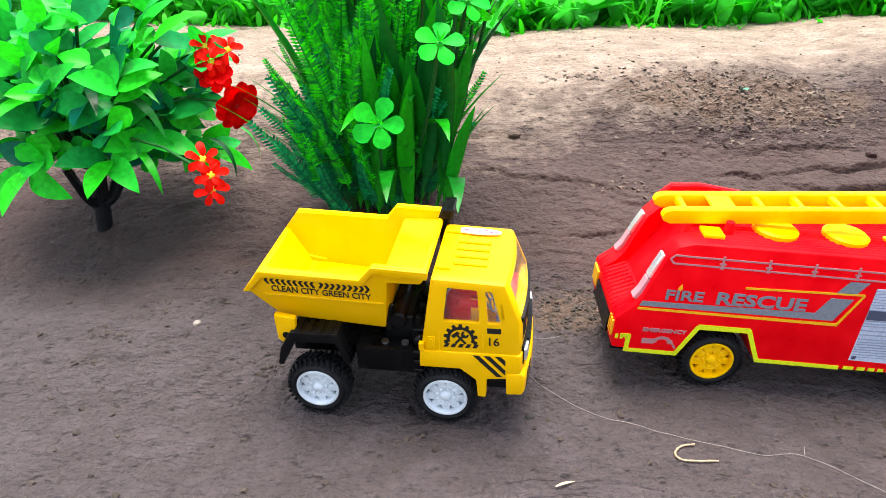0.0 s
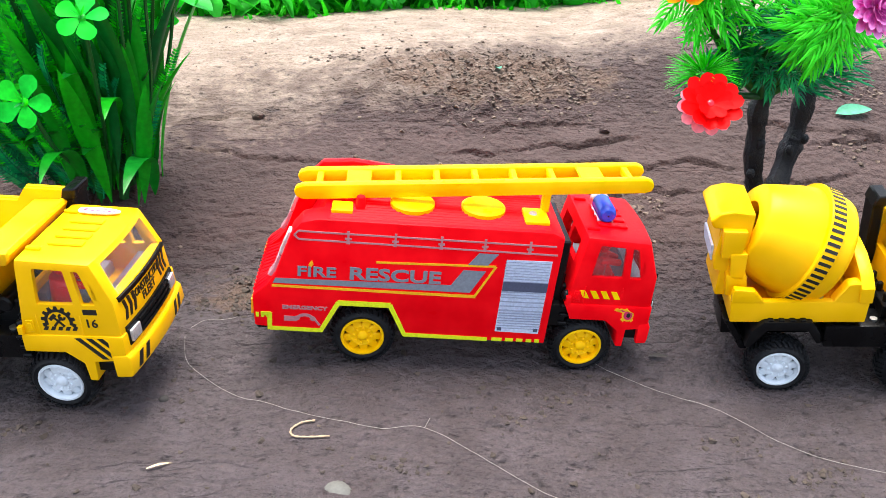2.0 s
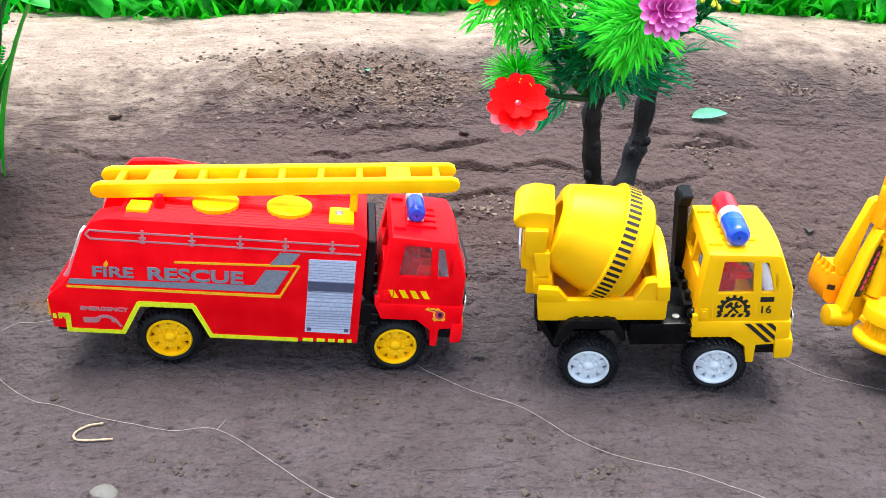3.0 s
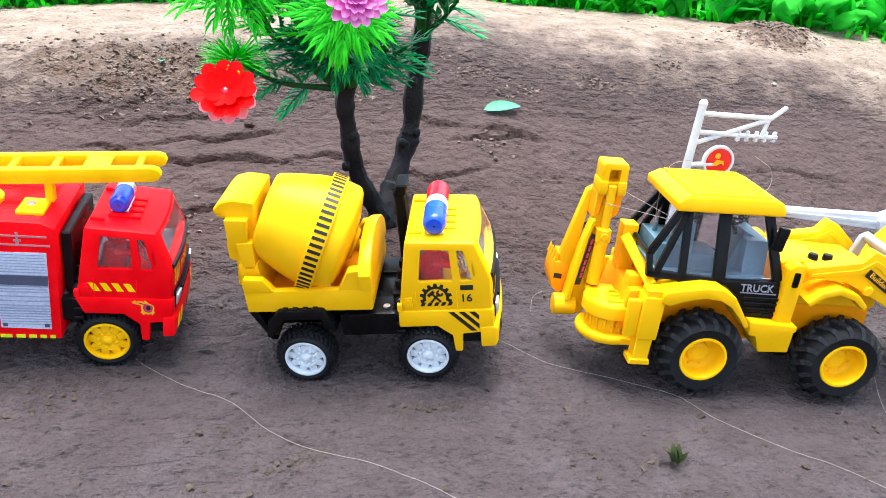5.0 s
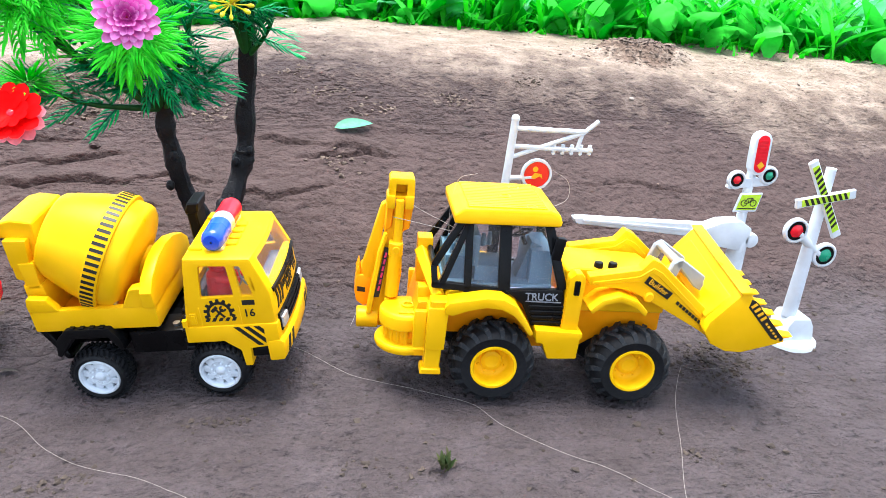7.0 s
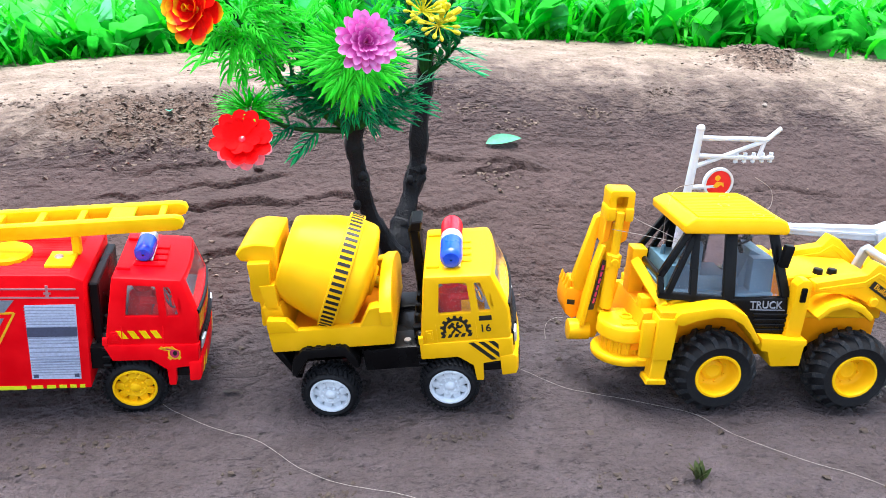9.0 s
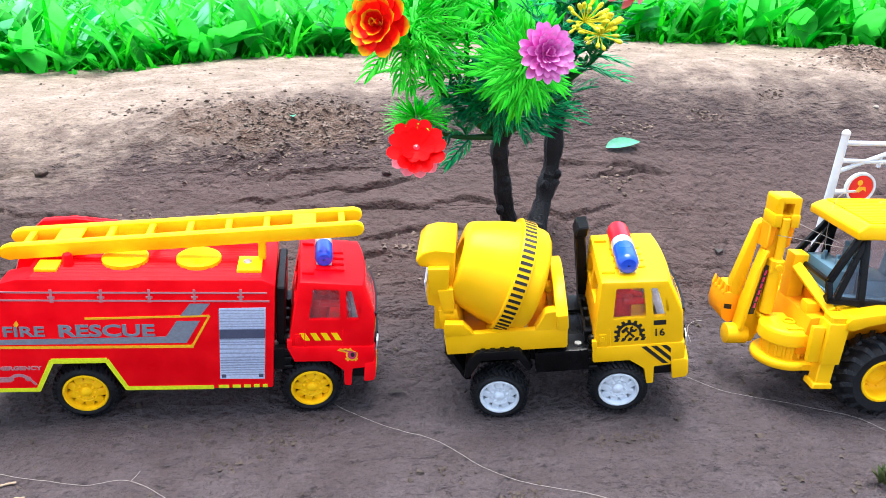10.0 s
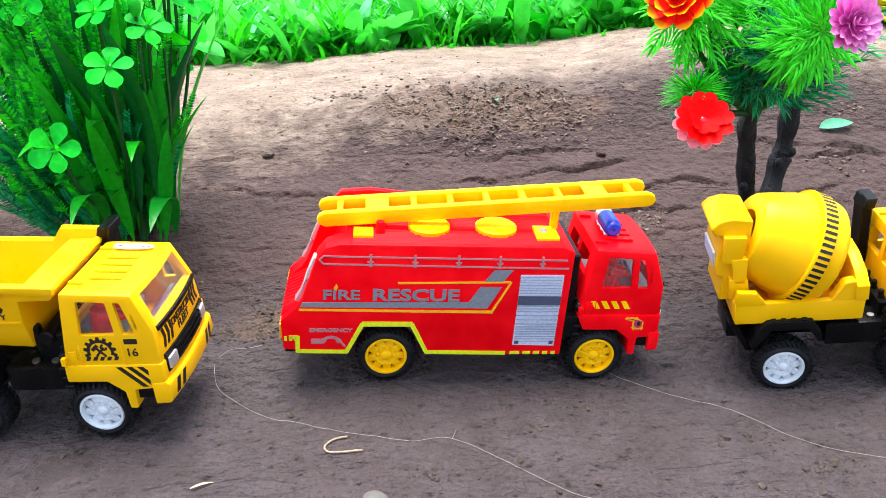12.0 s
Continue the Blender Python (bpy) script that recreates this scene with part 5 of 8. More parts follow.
def backhoe():
    r, w = 19.8, 54.0
    root = thing("backhoe_loader", vehicle_pose(0.5372, 0.3200, 0.0232, -4.5, -0.9, -1.0, r), "yellow toy backhoe loader with a black cab and big tyres", "toy digger", "toy trucks in a row")
    tyre, rim, lugs = lug_tyre_mesh(), big_rim_mesh(), (lug_mesh(-1), lug_mesh(1))
    for x in (0.0, 62.6):
        for s, y in ((1, 8.4), (-1, w - 8.4)):
            at = pose(x * MM, y * MM, r * MM, 0, random.uniform(0, 90), 0)
            if s < 0:
                at = at @ pose(0, 0, 0, 0, 0, 180)
            wheel = put("wheel", tyre, root, at @ Matrix.Diagonal((0.95, 1, 0.95, 1)))
            put("rim", rim, wheel, Matrix())
            for k in range(34):
                put("lug", lugs[k % 2], wheel, Matrix.Rotation(-2 * math.pi * k / 34, 4, "Y"))
    ax = blank()
    for x in (0.0, 62.6):
        rod(ax, (x, 8, 0), (x, w - 8, 0), 2.4)
    pieces("axle", ax, BLACK, root)
    # main frame, engine hood, steps
    fr = prism(blank(), [(-26.0, 8.0), (-26.0, 33.0), (14.0, 33.0), (30.0, 20.0), (30.0, 40.0), (74.0, 40.0), (78.0, 34.0), (78.0, 12.0), (52.0, 10.0), (40.0, 2.0), (16.0, 2.0), (8.0, 8.0)], 17, w - 17)
    soften(fr, 1.2, 2)
    part("frame", fr, SHADED_YELLOW, root, "yellow main frame, shade in its colour")
    hd = prism(blank(), [(30.0, 22.0), (30.0, 41.6), (36.0, 43.0), (70.0, 41.5), (76.0, 38.0), (78.0, 22.0)], 14, w - 14)
    soften(hd, 1.6, 3)
    hood = part("hood", hd, YELLOW, root, "yellow engine hood")
    kn = blank()
    for x in (45.0, 51.5):
        rod(kn, (x, 17.0, 40.0), (x, 17.0, 45.0), 2.4, 2.0, 14)
    soften(kn, 0.5, 2)
    pieces("filler_cap", kn, BLACK, hood, "black cap on the hood")
    for y0, y1 in ((1.5, 17.0), (w - 17.0, w - 1.5)):
        st = prism(blank(), [(17.6, 12.0), (16.8, 18.2), (37.6, 17.2), (37.8, 14.8), (36.8, 14.2), (36.4, 4.8), (23.4, 4.4), (20.6, 11.6)], y0, y1)
        soften(st, 0.8, 2)
        part("step_box", st, YELLOW, root, "yellow side step")
        ps = prism(blank(), [(28.6, 16.0), (36.0, 16.0), (36.4, 41.6), (34.6, 44.0), (31.8, 44.0), (29.4, 41.6)], y0 + 3.0, y0 + 9.0 if y0 < 20 else y1 - 3.0)
        soften(ps, 0.8, 2)
        post = part("arm_post", ps, YELLOW, root, "yellow post that carries the loader arm")
        ya = y0 + 2.2 if y0 < 20 else y1 - 3.6
        part("post_slot", soften(box(blank(), 31.6, 34.2, ya, ya + 1.4, 34.0, 40.6), 0.6, 2), BLACK, post)
        # mudguards
        arc = [(-23.6, 28.6), (-22.0, 30.6), (-6.0, 33.4), (1.0, 33.0), (7.0, 29.8), (12.0, 22.6), (15.4, 17.2), (13.6, 16.2), (10.4, 20.6), (6.0, 25.4), (0.5, 28.2), (-6.0, 28.8), (-14.0, 27.0), (-20.0, 24.6), (-23.4, 25.4)]
        mg = prism(blank(), arc, y0 - 2.4 if y0 < 20 else y0, y1 if y0 < 20 else y1 + 2.4)
        part("rear_mudguard", soften(mg, 0.7, 2), YELLOW, root, "yellow arched mudguard")
        arc = [(39.0, 28.6), (44.0, 33.6), (52.0, 36.0), (60.0, 33.4), (65.0, 28.6), (64.0, 26.4), (58.6, 30.8), (52.0, 33.0), (45.6, 31.2), (40.4, 26.8)]
        mg = prism(blank(), arc, y0 - 0.4, y1 + 0.4)
        part("front_mudguard", soften(mg, 0.7, 2), YELLOW, root, "yellow arched mudguard")
    # cab frame: black posts and door, yellow roof, grey seat and console
    def bar(bm, a, b, t=1.7):
        a, b = Vector(a), Vector(b)
        d = (b - a).normalized()
        n = Vector((-d.z, 0, d.x)) * t
        prism(bm, [((a + n).x, (a + n).z), ((b + n).x, (b + n).z), ((b - n).x, (b - n).z), ((a - n).x, (a - n).z)], a.y, a.y + 2.6)
    c0, c1 = 7.6, w - 10.2

    def taper(bm):
        """The cab narrows towards its roof."""
        for v in bm.verts:
            v.co.z = 62.0 - (62.0 - v.co.z) * 1.07
            v.co.y += (w / 2 - v.co.y) * 0.30 * max(0.0, v.co.z - 30.0) / 32.0
        return bm
    fb = blank()
    for y in (c0, c1):
        bar(fb, (-17.0, y, 62.6), (-28.6, y, 44.0), 1.4)
        bar(fb, (-14.4, y, 62.0), (-25.0, y, 36.0), 1.3)
        bar(fb, (-14.4, y, 62.0), (-13.6, y, 33.4), 1.6)
        bar(fb, (1.0, y, 62.0), (2.4, y, 33.4), 2.6)
        bar(fb, (19.4, y, 62.6), (28.0, y, 36.0), 2.0)
        bar(fb, (-29.0, y, 36.6), (3.0, y, 34.2), 1.4)
        bar(fb, (-19.0, y, 62.4), (20.5, y, 62.9), 1.2)
        bar(fb, (-28.6, y, 44.0), (-27.6, y, 36.0), 1.3)
    for x, z in ((-17.6, 62.0), (19.4, 62.0), (-28.4, 43.8), (-27.0, 36.0)):
        rod(fb, (x, c0 + 1, z), (x, c1 + 1, z), 1.3, seg=8)
    taper(soften(fb, 0.35, 1))
    cabf = part("cab_frame", fb, BLACK, root, "black cab posts")
    for y in (c0 - 0.7, c1 + 0.1):
        dr = prism(blank(), [(2.6, 35.4), (28.4, 36.4), (31.0, 20.4), (15.6, 20.4), (10.6, 29.8)], y, y + 3.2)
        taper(soften(dr, 0.7, 2))
        door = part("door", dr, BLACK, root, "black cab door")
        if y < 20:
            lv = blank()
            for k in range(4):
                box(lv, 13.6 + 0.7 * k, 30.0, y - 0.55, y + 0.3, 21.6 + 2.3 * (3 - k) - 0.0, 22.9 + 2.3 * (3 - k))
            taper(soften(lv, 0.25, 1))
            pieces("louvre", lv, BLACK, door)
            t = lettering("TRUCK", 2.9, Matrix.Translation((11.6, y - 0.1, 32.0)), width=14.6, bold=0.05)
            plate(t, [(11.8, 31.2), (27.4, 31.0), (27.6, 31.4), (12.0, 31.6)], y)
            part("door_word", taper(t), GREY_INK, door, "grey printed word on the door")
    for y in (c0 + 1.0, c1 + 1.0):
        for o in ([(-13.0, 35.0), (0.0, 35.0), (-0.6, 61.0), (-13.6, 61.0)], [(4.0, 36.0), (26.4, 37.0), (18.6, 61.6), (3.0, 61.2)], [(-26.4, 37.0), (-15.0, 35.4), (-15.4, 60.0), (-18.0, 58.0)]):
            g = part("window_pane", taper(prism(blank(), o, y, y + 0.4)), GLASS, cabf, "clear plastic cab window")
            g.visible_shadow = False
    rf = prism(blank(), [(-21.6, 62.2), (23.4, 62.6), (24.0, 64.6), (22.8, 67.8), (18.6, 69.2), (-17.6, 68.8), (-21.8, 66.0)], 9.0, w - 4.0)
    for v in rf.verts:
        if v.co.z > 67.0:
            v.co.y += (w / 2 - v.co.y) * 0.06
    soften(rf, 1.4, 3)
    roof = part("cab_roof", rf, YELLOW, root, "ribbed yellow cab roof")
    rb = blank()
    for k in range(16):
        y = 12.4 + 2.3 * k
        rod(rb, (-16.0, y, 68.95), (17.2, y, 69.35), 0.7, seg=6)
    for x, y in ((2.0, 28.0), (11.0, 14.0), (8.0, 41.0)):
        lathe(rb, [(2.6, 68.8), (2.6, 69.8), (1.9, 69.8), (1.9, 69.0)], 20, "z", (x, y, 0.0))
    pieces("roof_rib", rb, YELLOW, roof)
    inn = blank()
    box(inn, -24, 24, 12, w - 13, 33, 36.4)
    box(inn, -10, 4, 15, 33, 36, 42.6)
    box(inn, -12.6, -8.6, 15, 33, 42, 55)
    box(inn, -23, -13, 16, 44, 36, 46)
    box(inn, 14, 24, 14, 44, 36, 50)
    prism(inn, [(9.0, 36.0), (18.0, 36.0), (20.0, 50.0), (15.0, 52.0)], 20, 32)
    for x, y in ((-20, 20), (-17, 27), (-20, 34), (-4, 38), (-1, 40)):
        rod(inn, (x, y, 44), (x, y, 50), 1.4, 1.0, 10)
    taper(soften(inn, 1.0, 2))
    part("seat_and_console", inn, GREY_BLUE, cabf, "grey-blue seat and control console")
    sw = blank()
    lathe(sw, [(5.4, -0.7), (6.1, 0.0), (5.4, 0.7), (4.7, 0.0), (5.4, -0.7)], 22, "z")
    for t in (90, 210, 330):
        rod(sw, (0, 0, 0), (5.0 * math.cos(radians(t)), 5.0 * math.sin(radians(t)), 0), 0.6, seg=6)
    rod(sw, (0, 0, 0), (0, 0, -7), 1.0, seg=8)
    bmesh.ops.transform(sw, matrix=Matrix.Translation((10.5, 26, 55.0)) @ pose(0, 0, 0, 0, -22, 0), verts=sw.verts)
    part("steering_wheel", sw, BLACK, cabf)
    mi = prism(blank(), [(20.6, 49.0), (24.6, 48.6), (26.0, 58.6), (22.0, 59.0)], 6.0, 9.0)
    part("mirror", soften(mi, 0.7, 2), BLACK, cabf, "black wing mirror")
    # loader arms, linkage and bucket
    arm = [(38.4, 38.2), (38.2, 42.4), (60.6, 46.4), (65.0, 51.6), (70.0, 49.6), (99.0, 26.0), (101.0, 19.6), (97.0, 16.4), (92.6, 19.0), (66.4, 32.2), (56.0, 36.8)]
    for k, (y0, y1) in enumerate(((6.0, 12.0), (w - 12.0, w - 6.0))):
        a = soften(prism(blank(), arm, y0, y1), 0.7, 2)
        la = part("loader_arm", a, YELLOW, root, "yellow loader arm")
        rib = soften(prism(blank(), [(40.0, 40.0), (60.0, 43.4), (66.0, 47.6), (70.4, 45.6), (96.0, 24.4), (95.0, 22.8), (69.0, 43.6), (66.0, 45.0), (60.6, 41.2), (40.0, 38.8)], y0 - 0.5, y1 + 0.5), 0.15, 1)
        part("arm_rib", rib, YELLOW, la)
        if k == 0:
            lab = plate(blank(), [(62.6, 40.6), (75.0, 33.2), (77.2, 36.2), (64.6, 43.8)], y0 - 0.5)
            part("arm_label", lab, INK, la, "black arm label")
            turn = Matrix.Translation((64.6, y0 - 0.72, 40.6)) @ pose(0, 0, 0, 0, 31, 0)
            part("label_word", lettering("Builder", 2.4, turn, width=11.0), GOLD_INK, la, "amber word on the arm label")
            lines = blank()
            for q in range(9):
                x = 79.6 + 1.75 * q
                z = 31.2 - 1.22 * q
                plate(lines, [(x, z), (x + 1.2, z - 0.8), (x + 1.9, z + 0.6), (x + 0.7, z + 1.4)], y0 - 0.5)
            pieces("arm_print", lines, INK, la, "dark unreadable print")
        part("arm_pin", soften(rod(blank(), (66.0, y0 - 1.6, 34.0), (66.0, y1 + 1.6, 34.0), 2.3, seg=16), 0.5, 1), YELLOW, la)
        part("tip_pin", soften(rod(blank(), (97.6, y0 - 1.6, 20.2), (97.6, y1 + 1.6, 20.2), 3.2, seg=16), 0.5, 1), YELLOW, la)
    cross = soften(rod(blank(), (84.0, 12, 30.0), (84.0, w - 12, 30.0), 3.0, seg=14), 0.5, 1)
    part("cross_tube", cross, YELLOW, root)
    lk = blank()
    for y0 in (14.0, w - 17.0):
        prism(lk, [(76.0, 38.0), (79.0, 47.0), (83.0, 49.0), (96.0, 41.0), (95.0, 34.0), (91.0, 36.0), (83.0, 44.4), (80.0, 36.0)], y0, y0 + 3)
    rod(lk, (82.0, 14, 46.6), (82.0, w - 14, 46.6), 2.0, seg=12)
    rod(lk, (94.0, 14, 37.0), (94.0, w - 14, 37.0), 2.0, seg=12)
    soften(lk, 0.5, 1)
    part("bucket_linkage", lk, SILVER_GREY, root, "grey bucket linkage")
    y0, y1 = -1.0, w + 3.0

    def raised(bm):
        """The bucket hangs a little higher on its far side."""
        for v in bm.verts:
            v.co.z = 40.5 - (42.0 - v.co.z) * 0.80 + 0.17 * v.co.y
            v.co.x -= 1.5
        return bm
    back = -5.5
    outer = [(115.0, 42.4), (118.2, 41.6), (139.5, 15.4), (140.2, 13.4), (120.0, 6.2), (112.0, 6.6), (104.0, 11.0), (100.0, 18.0), (101.4, 24.0)]
    bk = soften(prism(blank(), [(a + back, b) for a, b in outer], y0, y1), 0.8, 2)
    cut = prism(blank(), [(111.5, 40.6), (117.5, 44.0), (140.5, 18.0), (133.5, 15.0), (114.5, 8.6), (107.5, 8.8), (100.7, 12.6), (97.3, 18.6), (98.3, 23.2)], y0 + 2.2, y1 - 2.2)
    bucket = part("bucket", raised(carve(bk, [cut])), YELLOW, root, "yellow loader bucket", 30)
    lip = prism(blank(), [(107.1, 42.8), (113.1, 43.4), (113.9, 41.4), (108.5, 40.6)], y0 - 0.6, y1 + 0.6)
    part("top_lip", raised(soften(lip, 0.6, 2)), YELLOW, bucket)
    bs = prism(blank(), [(96.1, 22.0), (99.1, 25.4), (107.1, 36.4), (105.3, 37.4), (94.9, 24.4)], 3.0, w - 3.0)
    part("back_stiffener", raised(soften(bs, 0.5, 1)), YELLOW, bucket)
    te = blank()
    for k in range(7):
        y = y0 + 2.0 + k * (y1 - y0 - 8.0) / 6
        prism(te, [(130.5, 12.4), (134.1, 16.2), (139.9, 15.2)], y, y + 4.4)
    pieces("bucket_tooth", raised(soften(te, 0.3, 1)), YELLOW, bucket)
    ear = blank()
    for ya in (8.0, w - 18.0):
        prism(ear, [(88.5, 20.0), (92.5, 14.0), (100.5, 12.0), (99.1, 26.0), (93.5, 25.0)], ya + 5.5, ya + 9.5)
    pieces("bucket_ear", raised(soften(ear, 0.5, 1)), YELLOW, bucket)
    dc = plate(blank(), [(113.7, 38.6), (116.1, 37.6), (133.7, 15.8), (132.9, 14.0), (127.5, 15.6), (112.9, 33.8)], y0)
    part("bucket_label", raised(dc), INK, bucket, "black edge label with amber stripes")
    ds = blank()
    for q in range(4):
        x, z = 113.7 + 2.0 * q, 36.2 - 2.5 * q
        plate(ds, [(x, z - 1.6), (x + 1.0, z - 2.8), (x + 3.4, z - 0.6), (x + 2.4, z + 0.6)], y0 - 0.12)
    for q in range(6):
        x, z = 122.7 + 1.5 * q, 24.6 - 1.85 * q
        plate(ds, [(x, z), (x + 0.8, z - 1.0), (x + 1.7, z - 0.3), (x + 0.9, z + 0.7)], y0 - 0.12)
    pieces("label_stripe", raised(ds), GOLD_INK, bucket)
    # rear: stabiliser legs, slew post, boom, dipper and digging bucket
    for ya, yb in ((0.0, 9.0), (w - 9.0, w)):
        s = prism(blank(), [(-30.8, 8.0), (-22.4, 8.0), (-21.6, 27.4), (-30.4, 27.4)], ya, yb)
        soften(s, 0.7, 2)
        leg = part("stabiliser", s, YELLOW, root, "yellow stabiliser leg")
        f = prism(blank(), [(-30.6, -2.0), (-23.6, -2.0), (-23.2, 9.0), (-30.2, 9.0)], ya + 1.2, yb - 1.2)
        prism(f, [(-32.2, -4.2), (-22.8, -4.2), (-23.2, -1.4), (-31.8, -1.4)], ya + 0.2, yb - 0.4)
        part("stabiliser_cap", soften(box(blank(), -29.6, -22.2, ya + 1.0, yb - 1.0, 27.0, 30.4), 0.5, 1), YELLOW, leg)
        part("stabiliser_plate", soften(box(blank(), -36.0, -30.6, ya + 2.0, ya + 5.0, 8.0, 25.0), 0.8, 2), YELLOW, leg)
        part("stabiliser_foot", soften(f, 0.5, 1), YELLOW, leg)
    fr2 = prism(blank(), [(-37.6, 8.0), (-25.0, 8.0), (-24.0, 27.0), (-34.0, 26.0)], 9.0, w - 9.0)
    soften(fr2, 0.9, 2)
    part("rear_frame", fr2, SHADED_YELLOW, root)
    part("swing_strut", soften(rod(blank(), (-25.6, 9.0, 29.0), (-33.0, 31.0, 42.0), 3.2, seg=4), 0.5, 1), YELLOW, root, "yellow slanting strut up to the boom hinge")
    up = prism(blank(), [(-34.0, 22.0), (-27.0, 22.0), (-27.2, 47.0), (-34.0, 47.0)], 32, 40)
    prism(up, [(-34.0, 24.0), (-27.0, 25.0), (-28.0, 31.0), (-34.0, 31.0)], 14, 20)
    part("rear_upright", soften(up, 0.7, 2), YELLOW, root)
    sl = blank()
    lathe(sl, [(0.01, 19.0), (10.6, 19.0), (12.0, 17.6), (12.0, 11.6), (0.01, 11.6)], 32, "z", (-38.0, 20.0, 0))
    lathe(sl, [(9.0, 11.6), (9.0, 4.0), (0.01, 4.0)], 24, "z", (-38.0, 20.0, 0))
    ribs = blank()
    for k in range(16):
        t = 2 * math.pi * k / 16
        rod(ribs, (-38.0 + 9.0 * math.cos(t), 20 + 9.0 * math.sin(t), 4.0), (-38.0 + 9.0 * math.cos(t), 20 + 9.0 * math.sin(t), 11.8), 0.9, seg=6)
    soften(sl, 0.5, 1)
    slew = part("slew_turret", sl, YELLOW, root, "yellow slewing turret with a ribbed drum")
    pieces("turret_rib", ribs, YELLOW, slew)
    bsx = lathe(blank(), [(0.01, 4.8), (12.8, 4.8), (13.6, 4.0), (13.6, 1.6), (12.8, 0.8), (0.01, 0.8)], 32, "z", (-38.0, 20.0, 0))
    box(bsx, -38, -27, 7.0, 33.0, 1.0, 4.6)
    part("turret_base", soften(bsx, 0.5, 1), YELLOW, slew)
    kb = blank()
    box(kb, -42.0, -34.0, 11.0, 13.0, 18.6, 19.8)
    lathe(kb, [(3.0, 19.0), (3.0, 19.9), (2.0, 19.9), (2.0, 19.2)], 18, "z", (-37.5, 20.0, 0))
    part("turret_boss", kb, YELLOW, slew)
    pin = soften(rod(blank(), (-60.0, 33.0, 6.6), (-50.0, 33.0, 6.6), 4.9, seg=20), 0.8, 2)
    part("boom_pin", pin, YELLOW, root)
    # boom, turned so that its width faces sideways: head frame, cheeks, tapering web and the ram on its face
    hd = soften(prism(blank(), [(-48.4, 66.0), (-37.2, 66.0), (-37.4, 74.4), (-38.2, 75.4), (-47.4, 75.4), (-48.4, 74.4)], 29.0, 40.0), 0.7, 2)
    hole = box(blank(), -45.4, -40.6, 20.0, 36.0, 67.2, 72.6)
    part("boom_head", carve(hd, [hole]), YELLOW, root, "yellow boom head with a square slot", 30)
    part("slot_back", box(blank(), -45.8, -40.2, 36.2, 37.0, 66.6, 73.0), SHADED_YELLOW, root)
    for xa, xb in ((-49.2, -45.4), (-41.3, -37.4)):
        part("boom_cheek", soften(box(blank(), xa, xb, 27.6, 39.0, 61.6, 67.6), 0.9, 2), YELLOW, root)
        lower = prism(blank(), [(xa - 0.4, 50.0), (xb - 1.0, 52.0), (xb, 62.4), (xa, 62.4)], 30.0, 40.0)
        part("boom_strut", soften(lower, 0.6, 1), SHADED_YELLOW, root)
    web = prism(blank(), [(-56.4, 3.0), (-47.0, 3.0), (-41.6, 17.0), (-40.6, 30.0), (-41.2, 49.0), (-41.4, 60.0), (-46.4, 60.0), (-48.6, 50.0), (-51.4, 38.0), (-54.0, 23.0)], 31.0, 37.0)
    dip = part("boom", soften(web, 0.8, 2), YELLOW, root, "yellow tapering boom")
    cy = blank()
    rod(cy, (-43.4, 28.6, 66.0), (-43.6, 28.6, 44.0), 1.9, seg=14)
    rod(cy, (-43.8, 28.2, 46.0), (-45.0, 28.0, 20.0), 2.9, seg=16)
    box(cy, -47.2, -41.0, 26.0, 31.0, 40.0, 46.4)
    soften(cy, 0.4, 1)
    part("boom_ram", cy, YELLOW, root, "yellow hydraulic ram")
    part("ram_boss", soften(rod(blank(), (-44.0, 24.8, 43.2), (-44.0, 27.0, 43.2), 1.7, seg=14), 0.3, 1), YELLOW, root)
    edge = prism(blank(), [(-55.6, 10.0), (-53.2, 10.0), (-49.6, 40.0), (-47.6, 50.0), (-49.4, 50.0), (-51.8, 40.0)], 28.4, 33.0)
    part("boom_flange", soften(edge, 0.5, 1), YELLOW, dip)
    part("boom_label", plate(blank(), [(-52.6, 18.6), (-50.2, 18.8), (-46.9, 43.0), (-48.7, 43.4)], 28.2), INK, dip, "black boom label with unreadable print")
    pr = blank()
    for q in range(6):
        plate(pr, [(-51.2 + 0.46 * q, 22.0 + 3.3 * q), (-50.3 + 0.46 * q, 22.0 + 3.3 * q), (-49.9 + 0.46 * q, 24.4 + 3.3 * q), (-50.8 + 0.46 * q, 24.4 + 3.3 * q)], 28.0)
    pieces("label_print", pr, PINK_INK, dip)
    dp = prism(blank(), [(-48.0, 62.0), (-51.0, 60.0), (-58.4, 30.0), (-57.4, 23.0), (-53.0, 23.0), (-51.4, 32.0)], 38.0, 43.0)
    part("dipper", soften(dp, 0.9, 2), YELLOW, root, "deep yellow dipper arm folded behind the boom")
    for z in (18.0, 22.6, 27.2):
        part("hose_boss", soften(rod(blank(), (-49.0 + 0.14 * z, 26.0, z), (-49.0 + 0.14 * z, 31.0, z), 1.5, seg=10), 0.3, 1), YELLOW, dip)
    db2 = soften(prism(blank(), [(-60.6, 25.0), (-51.0, 25.0), (-51.4, 15.0), (-53.6, 10.6), (-57.0, 9.4), (-60.4, 12.0), (-61.4, 17.0)], 38.0, 54.0), 0.9, 2)
    cut = prism(blank(), [(-59.2, 29.0), (-52.4, 29.0), (-52.8, 16.0), (-54.4, 12.2), (-57.0, 11.0), (-59.2, 13.2), (-59.8, 17.0)], 39.6, 52.4)
    dbk = part("digging_bucket", carve(db2, [cut]), SHADED_YELLOW, root, "yellow digging bucket, shade in its colour", 30)
    tt = blank()
